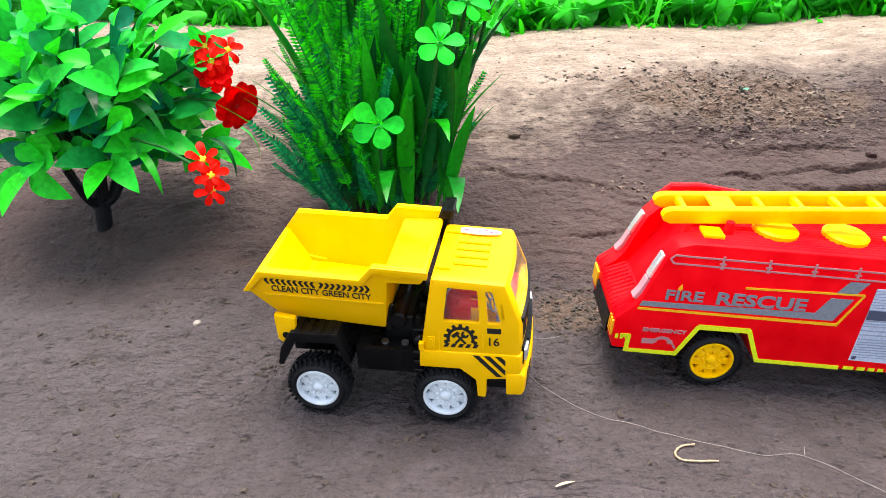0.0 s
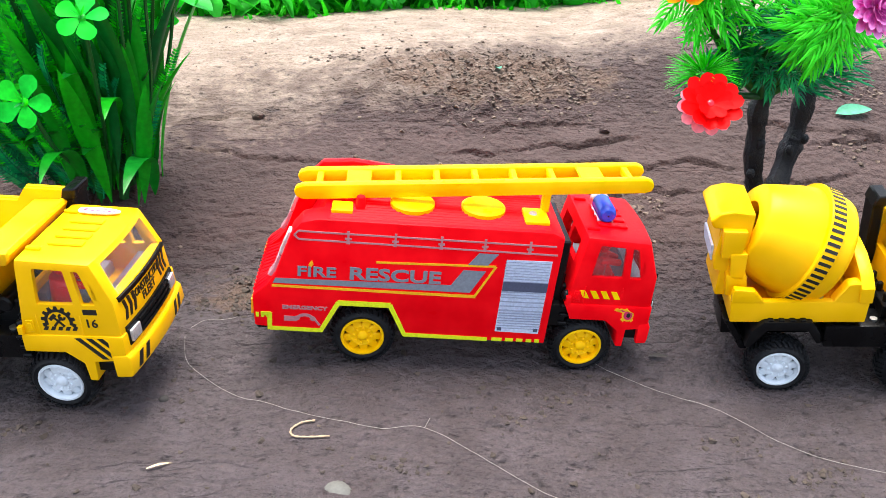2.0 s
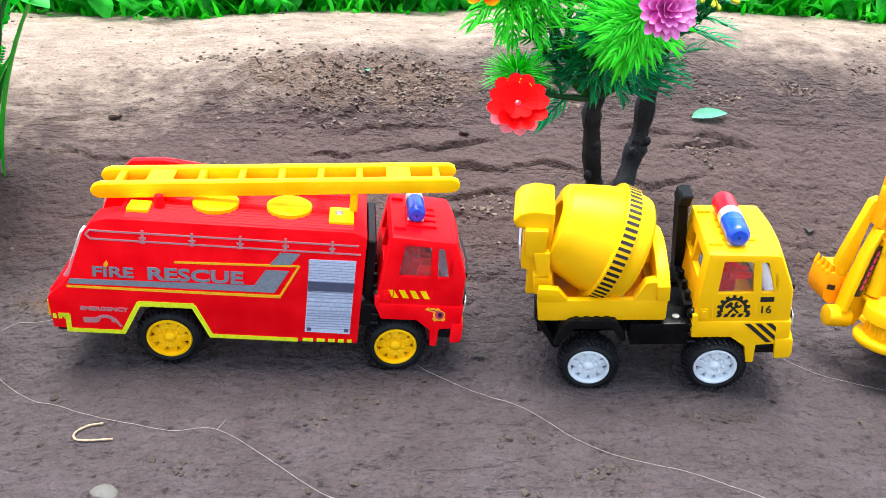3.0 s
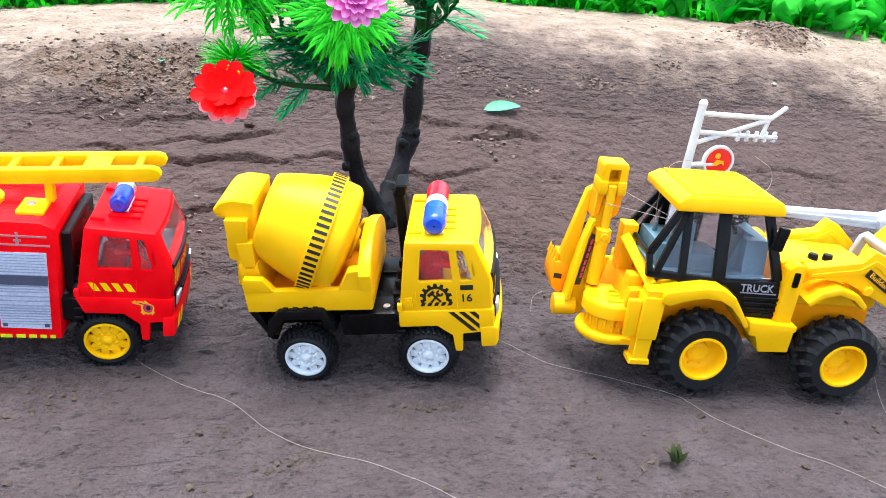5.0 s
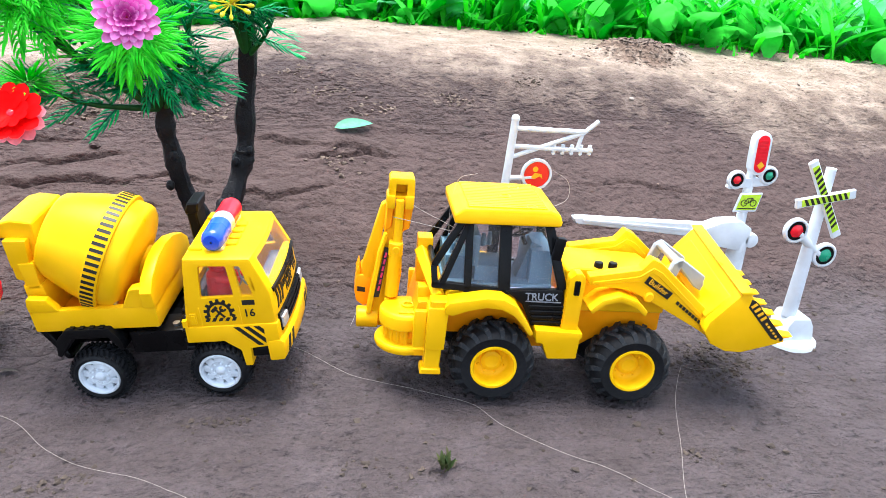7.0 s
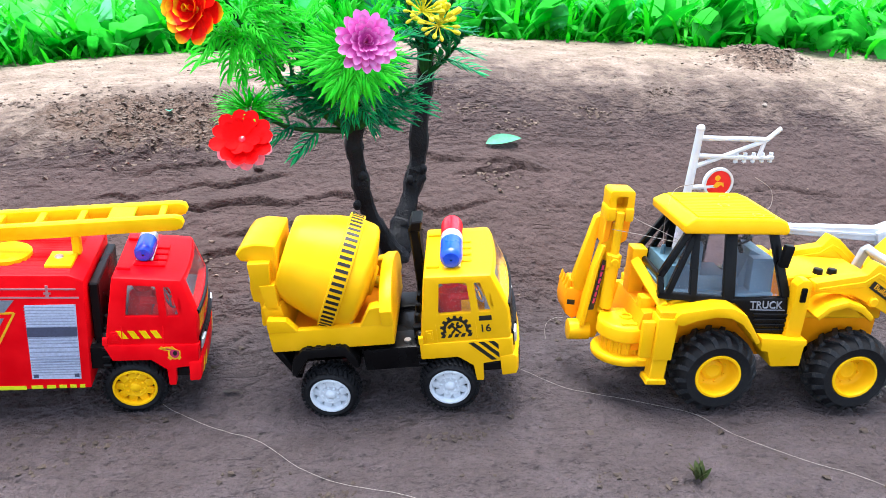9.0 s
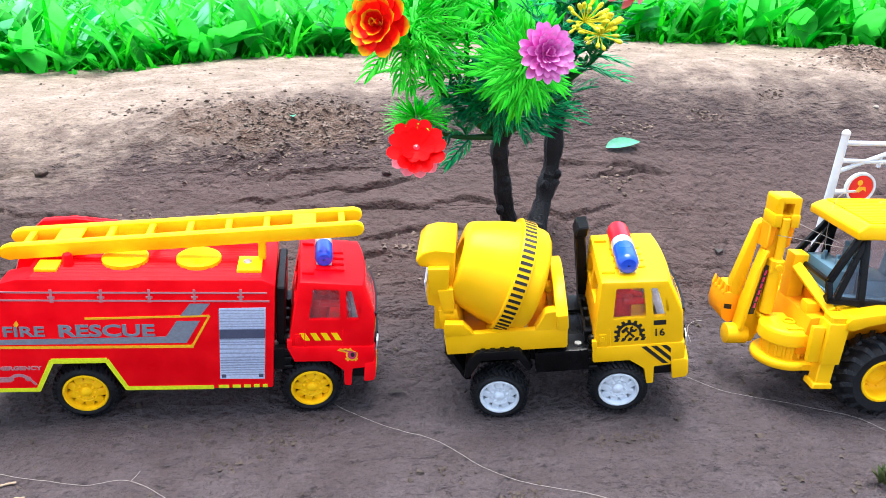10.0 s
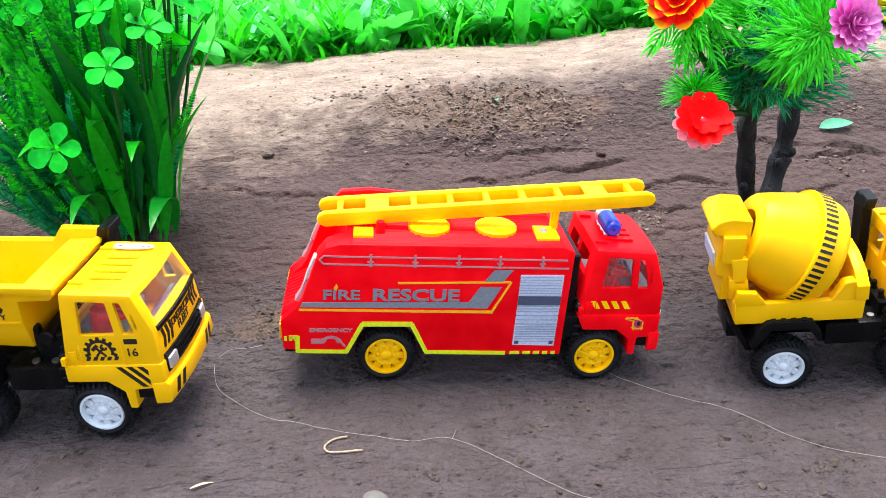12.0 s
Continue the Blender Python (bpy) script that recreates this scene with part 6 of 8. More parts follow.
    for k in range(4):
        prism(tt, [(-61.2, 24.0), (-58.6, 24.0), (-59.8, 29.0)], 38.6 + 4.2 * k, 41.0 + 4.2 * k)
    box(tt, -58.6, -51.4, 40.0, 50.0, 24.0, 28.0)
    pieces("bucket_tooth", soften(tt, 0.4, 1), SHADED_YELLOW, dbk)
    for ob in root.children:
        if ob.name.split(".")[0] in ("loader_arm", "cross_tube", "bucket_linkage", "bucket"):
            for ob2 in (ob, *ob.children):
                for v in ob2.data.vertices:
                    v.co.x -= 0.055 * max(0.0, v.co.x - 60.0 * MM)
        if ob.name.split(".")[0] in ("boom_head", "slot_back", "boom_cheek", "boom_strut", "boom", "boom_ram", "ram_boss", "dipper"):
            for ob2 in (ob, *ob.children):
                for v in ob2.data.vertices:
                    v.co.z = (r + 20.0) * MM + (v.co.z - (r + 20.0) * MM) * (0.985 if v.co.z > (r + 20.0) * MM else 1.0)
    part("bucket_mark", plate(blank(), [(-60.0, 17.0), (-56.4, 16.6), (-56.4, 19.0), (-60.0, 19.4)], 38.0), INK, dbk)
    return root


backhoe()
BASE[0] = Vector((0, 0, 0))

# ---- artificial plants ----
GREEN_BROAD = leafy("bright_green_leaf", (0.001, 0.1154, 0.0816), (0.0212, 0.7304, 0.0174), 0.34, gloss=0.10, through_light=0.25)
GREEN_BLADE = leafy("green_blade", (0.0015, 0.066, 0.020), (0.0105, 0.43, 0.0084), 0.30, through_light=0.22)
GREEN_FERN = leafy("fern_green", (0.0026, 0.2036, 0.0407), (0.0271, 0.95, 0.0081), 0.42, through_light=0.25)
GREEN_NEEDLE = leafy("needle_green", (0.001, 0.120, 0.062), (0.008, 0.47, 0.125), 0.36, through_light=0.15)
NEEDLE_LIME = leafy("lit_lime_needle", (0.0207, 0.6215, 0.0123), (0.0777, 0.9324, 0.026), 0.42, through_light=0.25)
GREEN_PETAL = leafy("mint_green_petal", (0.006, 0.46, 0.040), (0.016, 0.68, 0.030), 0.45, gloss=0.06, through_light=0.3)
STEM = leafy("dark_green_stem", (0.006, 0.060, 0.014), (0.012, 0.110, 0.020), 0.45, through_light=0.0)
RED_PETAL = petal_mat("red_petal", (0.88, 0.001, 0.002), (0.92, 0.002, 0.004), 0.014)
PINK_PETAL = petal_mat("violet_pink_petal", (0.74, 0.10, 0.50), (0.92, 0.48, 0.80), 0.013)
ORANGE_PETAL = petal_mat("red_orange_petal", (0.88, 0.008, 0.003), (0.95, 0.58, 0.004), 0.0125, 0.76)
ROSE_PETAL = petal_mat("rose_petal", (0.80, 0.10, 0.16), (0.86, 0.30, 0.36), 0.013)
BUD_YELLOW = decal("yellow_bud", (0.72, 0.66, 0.01), 0.5)


def leaf_mesh(name, length, width, bend, fold, material, n=8, waist=0.42, blunt=False):
    """A leaf along +x, pointed, folded along its rib and bending down; in mm."""
    bm = blank()
    rows = []
    for i in range(n + 1):
        t = i / n
        half = width / 2 * (math.sin(math.pi * t ** waist_power(waist)) ** 0.8 if 0 < t < 1 else 0.0)
        if blunt:
            half = width / 2 * min(1.0, (t / 0.62) ** 0.75) * (math.sqrt(max(0.0, 1 - ((t - 0.62) / 0.38) ** 2)) if t > 0.62 else 1.0)
        half = max(half, 0.25 * (1 - t) + 0.05)
        x = length * (math.sin(bend * t) / bend if abs(bend) > 1e-3 else t)
        z = -length * ((1 - math.cos(bend * t)) / bend if abs(bend) > 1e-3 else 0.0)
        rows.append([bm.verts.new((x, s * half, z + fold * half * abs(s) ** 1.5)) for s in (-1, -0.5, 0, 0.5, 1)])
    for a, b in zip(rows, rows[1:]):
        for k in range(4):
            bm.faces.new((a[k], a[k + 1], b[k + 1], b[k]))
    me = bpy.data.meshes.new(name)
    for v in bm.verts:
        v.co *= MM
    bm.to_mesh(me)
    bm.free()
    me.shade_smooth()
    me.materials.append(material)
    return me


def waist_power(w):
    return math.log(0.5) / math.log(w)


def aim(p, d, roll=0.0, k=1.0):
    """A pose at p with its local x along d."""
    d = Vector(d).normalized()
    side = Vector((0, 0, 1)).cross(d)
    side = side.normalized() if side.length > 1e-4 else Vector((0, 1, 0))
    up = d.cross(side)
    m = Matrix(((d.x, side.x, up.x, p[0]), (d.y, side.y, up.y, p[1]), (d.z, side.z, up.z, p[2]), (0, 0, 0, 1)))
    return m @ Matrix.Rotation(radians(roll), 4, "X") @ Matrix.Diagonal((k, k, k, 1))


def lay(p, d, n, k=1.0):
    """A pose at p with local x along d and local z towards n."""
    d = Vector(d).normalized()
    side = Vector(n).cross(d)
    side = side.normalized() if side.length > 1e-4 else d.orthogonal().normalized()
    up = d.cross(side)
    return Matrix(((d.x * k, side.x * k, up.x * k, p[0]), (d.y * k, side.y * k, up.y * k, p[1]), (d.z * k, side.z * k, up.z * k, p[2]), (0, 0, 0, 1)))


def raw_mesh(name, bm, material, angle=40):
    keep = BASE[0]
    BASE[0] = Vector((0, 0, 0))
    me = mesh_of(bm, name, material, angle)
    BASE[0] = keep
    return me


def petal_flower(parent, at, rings, mesh, centre_mat=None, label="", rng=random):
    """rings: (count, tilt up in degrees, scale). The flower faces along the local z of at."""
    core = lathe(blank(), [(0.01, 1.6), (1.4, 1.2), (2.0, 0.0), (1.0, -2.2), (0.01, -2.6)], 12, "z")
    fl = put("flower", raw_mesh("flower", core, centre_mat or GREEN_NEEDLE), parent, at, label)
    for j, (n, up, k) in enumerate(rings):
        for i in range(n):
            a = 360.0 * (i + 0.5 * (j % 2)) / n + rng.uniform(-5, 5)
            u = radians(up + rng.uniform(-6, 6))
            d = Vector((math.cos(radians(a)) * math.cos(u), math.sin(radians(a)) * math.cos(u), math.sin(u)))
            put("petal", mesh, fl, aim((d.x * 0.001, d.y * 0.001, 0.0006 * j), d, rng.uniform(-8, 8), k * rng.uniform(0.94, 1.06)))
    return fl


def facing(p, d, spin=0.0, k=1.0):
    """A pose at p whose local z looks along d."""
    q = Vector(d).to_track_quat("Z", "Y").to_matrix().to_4x4()
    return Matrix.Translation(p) @ q @ pose(0, 0, 0, 0, 0, spin) @ Matrix.Diagonal((k, k, k, 1))


def leafy_shrub():
    """Shrub with black forked trunk, broad glossy leaves in pairs, arching strap leaves and red flowers."""
    rng = random.Random(11)
    bx, by = -0.131, 0.476
    bz = on_ground(bx, by) - 0.002
    root = thing("artificial_shrub", pose(bx, by, bz), "broad-leaved artificial shrub with red flowers on a black trunk", "artificial plant")
    tr = blank()
    tube(tr, curve_points([(0, 0, -3), (0.5, 0, 10), (0, 1, 24), (1, 1, 40)]), [5.4, 5.0] + [4.6] * 22 + [4.2], 12)
    part("trunk", tr, BARK, root, "black plastic trunk")
    for d in ((-22, 4, 44), (22, -4, 42), (-9, -16, 42), (10, 14, 48), (2, -4, 64)):
        t = tube(blank(), curve_points([(0, 0, 16), (d[0] * 0.45, d[1] * 0.45, 22), (d[0], d[1], d[2])], 5), [3.4, 3.2, 3.0, 2.8, 2.6, 2.4, 2.2, 2.0, 1.9, 1.8, 1.7], 9)
        part("branch", t, BARK, root)
    leaves = [leaf_mesh("leaf", 30, 15, 0.5, 0.25, GREEN_BROAD), leaf_mesh("leaf", 25, 14, 0.3, 0.3, GREEN_BROAD), leaf_mesh("leaf", 33, 14, 0.9, 0.2, GREEN_BROAD, waist=0.40)]
    small = leaf_mesh("leaf", 17, 12, 0.35, 0.25, GREEN_BROAD, waist=0.52, blunt=True)
    strap = leaf_mesh("strap_leaf", 78, 10, 1.9, 0.3, GREEN_BLADE, n=12, waist=0.4)
    centre = Vector((10, 0, 76))
    for k in range(58):
        az = 2 * math.pi * (k * 0.381966) + rng.uniform(-0.2, 0.2)
        el = radians((-24, -4, 14, 30, 52)[k % 5] + rng.uniform(-7, 7))
        d = Vector((math.cos(az) * math.cos(el), math.sin(az) * math.cos(el), math.sin(el)))
        end = centre + Vector((d.x * 66, d.y * 52, d.z * 62)) * rng.uniform(0.62, 1.0)
        start = Vector((d.x * 7, d.y * 7, 40 + 18 * max(d.z, 0)))
        line = curve_points([start, (start * 0.45 + end * 0.55) + Vector((0, 0, 6)), end], 6)
        part("sprig_stem", tube(blank(), line, 0.9, 6), STEM, root)
        fine = k % 4 == 3
        for j in range(3):
            i = (12, 9, 6)[j] if not fine else (12, 8, 5)[j]
            p = line[min(i, len(line) - 1)]
            tang = (line[min(i + 1, len(line) - 1)] - line[max(i - 1, 0)]).normalized()
            side = tang.cross(Vector((0, 0, 1)))
            side = side.normalized() if side.length > 0.05 else Vector((1, 0, 0))
            out = (p - centre).normalized()
            face = out * 0.45 + Vector((0, -0.65, 0.65))
            for s in (-1, 1):
                dd = tang * (0.7 - 0.15 * j) + side * s * 0.8 + Vector((rng.uniform(-0.5, 0.5), rng.uniform(-0.2, 0.2), rng.uniform(-0.6, 0.9)))
                n = face + Vector((rng.uniform(-.6, .6), rng.uniform(-.4, .3), rng.uniform(-.4, .4)))
                put("leaf", small if fine else rng.choice(leaves), root, lay(p * MM, dd, n, rng.uniform(0.72, 1.05)))
        if k < 40:
            out = (line[-1] - centre).normalized()
            put("leaf", small if fine else rng.choice(leaves), root, lay(line[-1] * MM, (line[-1] - line[-3]) + Vector((0, 0, -0.2)), out * 0.6 + Vector((0, -0.3, 0.8)), rng.uniform(0.8, 1.05)))
    for k in range(26):
        az = 2 * math.pi * k * 0.381966 + 0.4
        el = radians(rng.uniform(50, 84))
        d = Vector((math.cos(az) * math.cos(el), math.sin(az) * math.cos(el), math.sin(el)))
        put("strap_leaf", strap, root, aim(Vector((d.x * 8, d.y * 8, 66)) * MM, d, rng.uniform(-20, 20), rng.uniform(0.75, 1.2)))
    for x, y, z, az in ((-52, -20, 62, 200), (-60, -8, 66, 190), (66, -6, 60, -20), (72, 2, 66, 5), (-66, 10, 70, 170), (40, -30, 58, -50)):
        a = radians(az)
        put("strap_leaf", strap, root, aim(Vector((x, y, z)) * MM, (math.cos(a), math.sin(a), 0.35), rng.uniform(-15, 15), 0.45))
    red = leaf_mesh("petal", 13, 9, 0.4, 0.2, RED_PETAL, n=14, blunt=True)
    orange = leaf_mesh("petal", 8, 4, 0.9, 0.2, ORANGE_PETAL, n=14, blunt=True)
    loc = lambda x, y, z: (x - bx, y - by, z - bz)
    petal_flower(root, facing(loc(-0.041, 0.462, 0.091), (0.75, -0.55, -0.2)), ((9, 12, 1.0), (8, 38, 0.8)), red, centre_mat=RED_LENS, label="red paper flower", rng=rng)
    petal_flower(root, facing(loc(-0.056, 0.474, 0.106), (0.5, -0.7, 0.3)), ((8, 16, 0.8), (7, 42, 0.7)), red, centre_mat=RED_LENS, label="red paper flower", rng=rng)
    for x, y, z in ((-0.060, 0.476, 0.119), (-0.047, 0.474, 0.118), (-0.040, 0.404, 0.079), (-0.036, 0.402, 0.072), (-0.037, 0.404, 0.064), (-0.055, 0.470, 0.112)):
        petal_flower(root, facing(loc(x, y, z), (0.3, -0.8, 0.4), rng.uniform(0, 90)), ((6, 10, 1.0), (4, 50, 0.7)), orange, centre_mat=BUD_YELLOW, label="small red and yellow blossom", rng=rng)
    for a, b in (((-0.10, 0.45, 0.075), (-0.037, 0.406, 0.070)), ((-0.10, 0.47, 0.085), (-0.047, 0.466, 0.092))):
        part("flower_stem", tube(blank(), [Vector(loc(*a)) * 1000, Vector(loc(*[(u + v) / 2 for u, v in zip(a, b)])) * 1000 + Vector((0, 0, 4)), Vector(loc(*b)) * 1000], 0.8, 6), STEM, root)


def grassy_clump():
    """Clump of strap blades, fern fronds and green four-petalled flowers."""
    rng = random.Random(5)
    bx, by = 0.036, 0.486
    bz = on_ground(bx, by) - 0.002
    root = thing("artificial_grass_clump", pose(bx, by, bz), "tall artificial grass clump with ferns and green flowers", "artificial plant")
    for k in range(9):
        a = 2 * math.pi * k / 9
        q = rng.uniform(6, 20)
        t = tube(blank(), curve_points([(q * math.cos(a), q * math.sin(a), -2), (q * 1.1 * math.cos(a), q * 1.1 * math.sin(a), 22), (q * 1.5 * math.cos(a), q * 1.5 * math.sin(a), 60)], 4), [2.6, 2.5, 2.4, 2.3, 2.2, 2.1, 2.0, 1.8, 1.6], 8)
        part("stem", t, STEM, root, "dark plastic stem")
    blades = [leaf_mesh("blade", 110, 11, 0.30, 0.35, GREEN_BLADE, n=12, waist=0.45), leaf_mesh("blade", 130, 10, 0.55, 0.35, GREEN_BLADE, n=14, waist=0.42),
              leaf_mesh("blade", 85, 12, 0.2, 0.4, GREEN_BLADE, n=10, waist=0.5)]
    for k in range(110):
        a = 2 * math.pi * k * 0.381966
        q = rng.uniform(6, 32)
        el = radians(rng.uniform(82, 90) if k % 9 else rng.uniform(74, 80))
        d = Vector((math.cos(a) * math.cos(el), math.sin(a) * math.cos(el), math.sin(el)))
        n = Vector((rng.uniform(-0.8, 0.8), -1.0, rng.uniform(0.1, 0.6))) if k % 3 else Vector((math.cos(a), math.sin(a), 0.5))
        put("blade", rng.choice(blades), root, lay((q * math.cos(a) * MM, q * math.sin(a) * 0.9 * MM, rng.uniform(0, 30) * MM), d, -n, rng.uniform(0.72, 1.12)))
    # broad blades that fan out on the sunny side, and low ones leaning away over the soil
    wide = leaf_mesh("blade", 92, 10, 0.5, 0.3, GREEN_BLADE, n=12, waist=0.5)
    hook = leaf_mesh("blade", 78, 10, 2.1, 0.3, GREEN_BLADE, n=14, waist=0.45)
    thin = leaf_mesh("blade", 92, 5, 0.6, 0.3, GREEN_BLADE, n=12, waist=0.4)
    for k in range(26):
        x = rng.uniform(2, 38)
        d = Vector(((x - 10) * 0.004 + rng.uniform(-0.16, 0.10), rng.uniform(-0.25, 0.0), 1.0))
        put("blade", wide if k % 8 else hook, root, lay(Vector((x, rng.uniform(-42, -26), rng.uniform(2, 44))) * MM, d, (rng.uniform(-0.5, 0.6), 1.0, -0.2), rng.uniform(0.7, 1.05)))
    for k in range(24):
        s = -1 if k % 3 else 1
        d = Vector((rng.uniform(0.08, 0.26) if s > 0 else rng.uniform(-0.62, -0.25), rng.uniform(-0.35, 0.2), 1.0))
        put("blade", thin, root, lay(Vector((s * rng.uniform(14, 32), rng.uniform(-36, 10), rng.uniform(0, 14))) * MM, d, (-s * 0.6, 0.5, 0.6), rng.uniform(0.6, 1.05)))
    # fern frond: a rib with two rows of toothed leaflets
    def frond(n, length, leaf, material=GREEN_FERN):
        bm = blank()
        line = [Vector((length * t, 0, 10 * math.sin(2.2 * t) * t)) for t in (i / 10 for i in range(11))]
        tube(bm, line, [0.7 - 0.04 * i for i in range(11)], 5)
        for i in range(n):
            t = (i + 2) / (n + 2)
            p = Vector((length * t, 0, 10 * math.sin(2.2 * t) * t))
            l = leaf * (1.1 - 0.75 * t)
            for s in (-1, 1):
                tip = p + Vector((l * 0.55, s * l * 0.85, 0.8 + 0.2 * l))
                a, b = p + Vector((-0.45, 0, 0)), p + Vector((0.55, 0, 0))
                m = (p + tip) / 2
                v = [bm.verts.new(c) for c in (a, m + Vector((-0.75, 0, 0.4)), tip, m + Vector((0.85, 0, 0.2)), b)]
                bm.faces.new(v)
        return raw_mesh("frond", bm, material, 60)
    fronds = [frond(24, 50, 6.5), frond(20, 40, 6), frond(29, 62, 6.5)]
    for k in range(190):
        x = rng.uniform(-40, 8) if k % 5 else rng.uniform(0, 38)
        y = rng.uniform(-50, -30) + 0.010 * (x + 20) ** 2 if k % 3 else rng.uniform(-30, 20)
        z = rng.uniform(20, 142)
        d = Vector(((x + 6) * 0.005 + rng.uniform(-0.28, 0.28), -0.30 + rng.uniform(-0.25, 0.2), 1.0))
        put("frond", rng.choice(fronds), root, lay(Vector((x * (0.86 + z / 700), y, z)) * MM, d, (rng.uniform(-0.7, 0.7), -1.0, rng.uniform(0.0, 0.6)), rng.uniform(0.6, 1.05)))
    # low fronds in darker needle green: the crown's shade is put in colour
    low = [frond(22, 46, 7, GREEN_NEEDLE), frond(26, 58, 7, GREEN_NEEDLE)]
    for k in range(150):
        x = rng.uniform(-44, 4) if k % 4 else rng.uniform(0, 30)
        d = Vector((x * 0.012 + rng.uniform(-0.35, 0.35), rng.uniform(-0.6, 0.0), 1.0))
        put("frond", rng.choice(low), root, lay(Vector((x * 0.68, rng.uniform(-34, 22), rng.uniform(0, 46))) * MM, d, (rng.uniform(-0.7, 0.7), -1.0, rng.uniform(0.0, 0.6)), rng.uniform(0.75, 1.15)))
    arch = leaf_mesh("blade", 70, 11, 1.3, 0.4, GREEN_BLADE, n=14, waist=0.5)
    for k in range(40):
        t = 2.399963 * k
        q = rng.uniform(4, 26)
        d = Vector(((0.10 if math.cos(t) > 0 else 0.38) * math.cos(t), 0.32 * math.sin(t) - 0.12, 1.0))
        if math.cos(t) > 0:
            q *= 0.6
        put("blade", arch, root, lay(Vector((q * math.cos(t) + 4, q * math.sin(t) - 8, rng.uniform(4, 50))) * MM, d, (-0.3 * math.cos(t), 1.0, 0.3), rng.uniform(0.6, 1.0)))
    # green flowers and round leaves
    petal = leaf_mesh("petal", 11, 8.5, 0.4, 0.15, GREEN_PETAL, n=14, blunt=True)
    round_leaf = leaf_mesh("round_leaf", 19, 18, 0.5, 0.2, GREEN_FERN, waist=0.55)
    spike = leaf_mesh("stamen", 6, 1.2, 0.2, 0.1, GREEN_FERN)
    loc = lambda x, y, z: (x - bx, y - by, z - bz)
    for p, d, k in (((0.043, 0.402, 0.100), (0.0, -0.9, 0.35), 1.05), ((0.069, 0.412, 0.135), (0.1, -0.7, 0.7), 1.0), ((0.080, 0.440, 0.150), (0.3, -0.6, 0.7), 0.95), ((0.060, 0.430, 0.158), (-0.2, -0.6, 0.75), 0.95),
                    ((0.028, 0.428, 0.160), (-0.1, -0.8, 0.5), 0.9), ((0.094, 0.470, 0.160), (0.5, -0.5, 0.6), 0.9), ((0.088, 0.458, 0.175), (0.5, -0.5, 0.6), 0.9)):
        f = petal_flower(root, facing(loc(*p), d, rng.uniform(0, 72), k), ((5, 14, 1.0),), petal, centre_mat=GREEN_FERN, label="green five-petalled flower", rng=rng)
        for i in range(5):
            a = radians(72 * i + 36)
            put("stamen", spike, f, aim((0, 0, 0.001), (math.cos(a) * 0.5, math.sin(a) * 0.5, 0.9)))
        q = Vector(loc(*p)) * 1000
        part("flower_stem", tube(blank(), curve_points([(q.x * 0.45, q.y * 0.35, 18), (q.x * 0.8, q.y * 0.8 + 6, q.z * 0.6), q - Vector(d) * 2], 6), 1.0, 6), STEM, root)
    for k in range(16):
        p = Vector(loc(0.079, 0.486, 0.140)) + Vector((rng.uniform(-0.014, 0.008), rng.uniform(-0.02, 0.02), rng.uniform(-0.024, 0.05)))
        put("round_leaf", round_leaf, root, aim(p, (rng.uniform(-0.2, 1), rng.uniform(-1, 0.3), rng.uniform(-0.3, 0.7)), rng.uniform(-60, 60), rng.uniform(0.8, 1.15)))
    for x in (0.070, 0.076, 0.082):
        q = Vector(loc(x, 0.486, 0.168)) * 1000
        part("leaf_stem", tube(blank(), curve_points([(q.x * 0.5, 8, 10), (q.x * 0.85, 10, 90), q], 6), 1.0, 6), STEM, root)
    for p in ((0.075, 0.440, 0.160), (0.004, 0.444, 0.156), (0.083, 0.452, 0.148)):
        q = Vector(loc(*p)) * 1000
        part("bud", lathe(blank(), [(0.01, 7), (1.4, 6), (3.2, 1), (2.6, -3), (1.0, -5)], 12, "z", q), GREEN_FERN, root, "closed green bud")
        part("flower_stem", tube(blank(), curve_points([(q.x * 0.4, q.y * 0.4, 16), (q.x * 0.9, q.y * 0.9, q.z * 0.5), q - Vector((0, 0, 4))], 6), 0.9, 6), STEM, root)


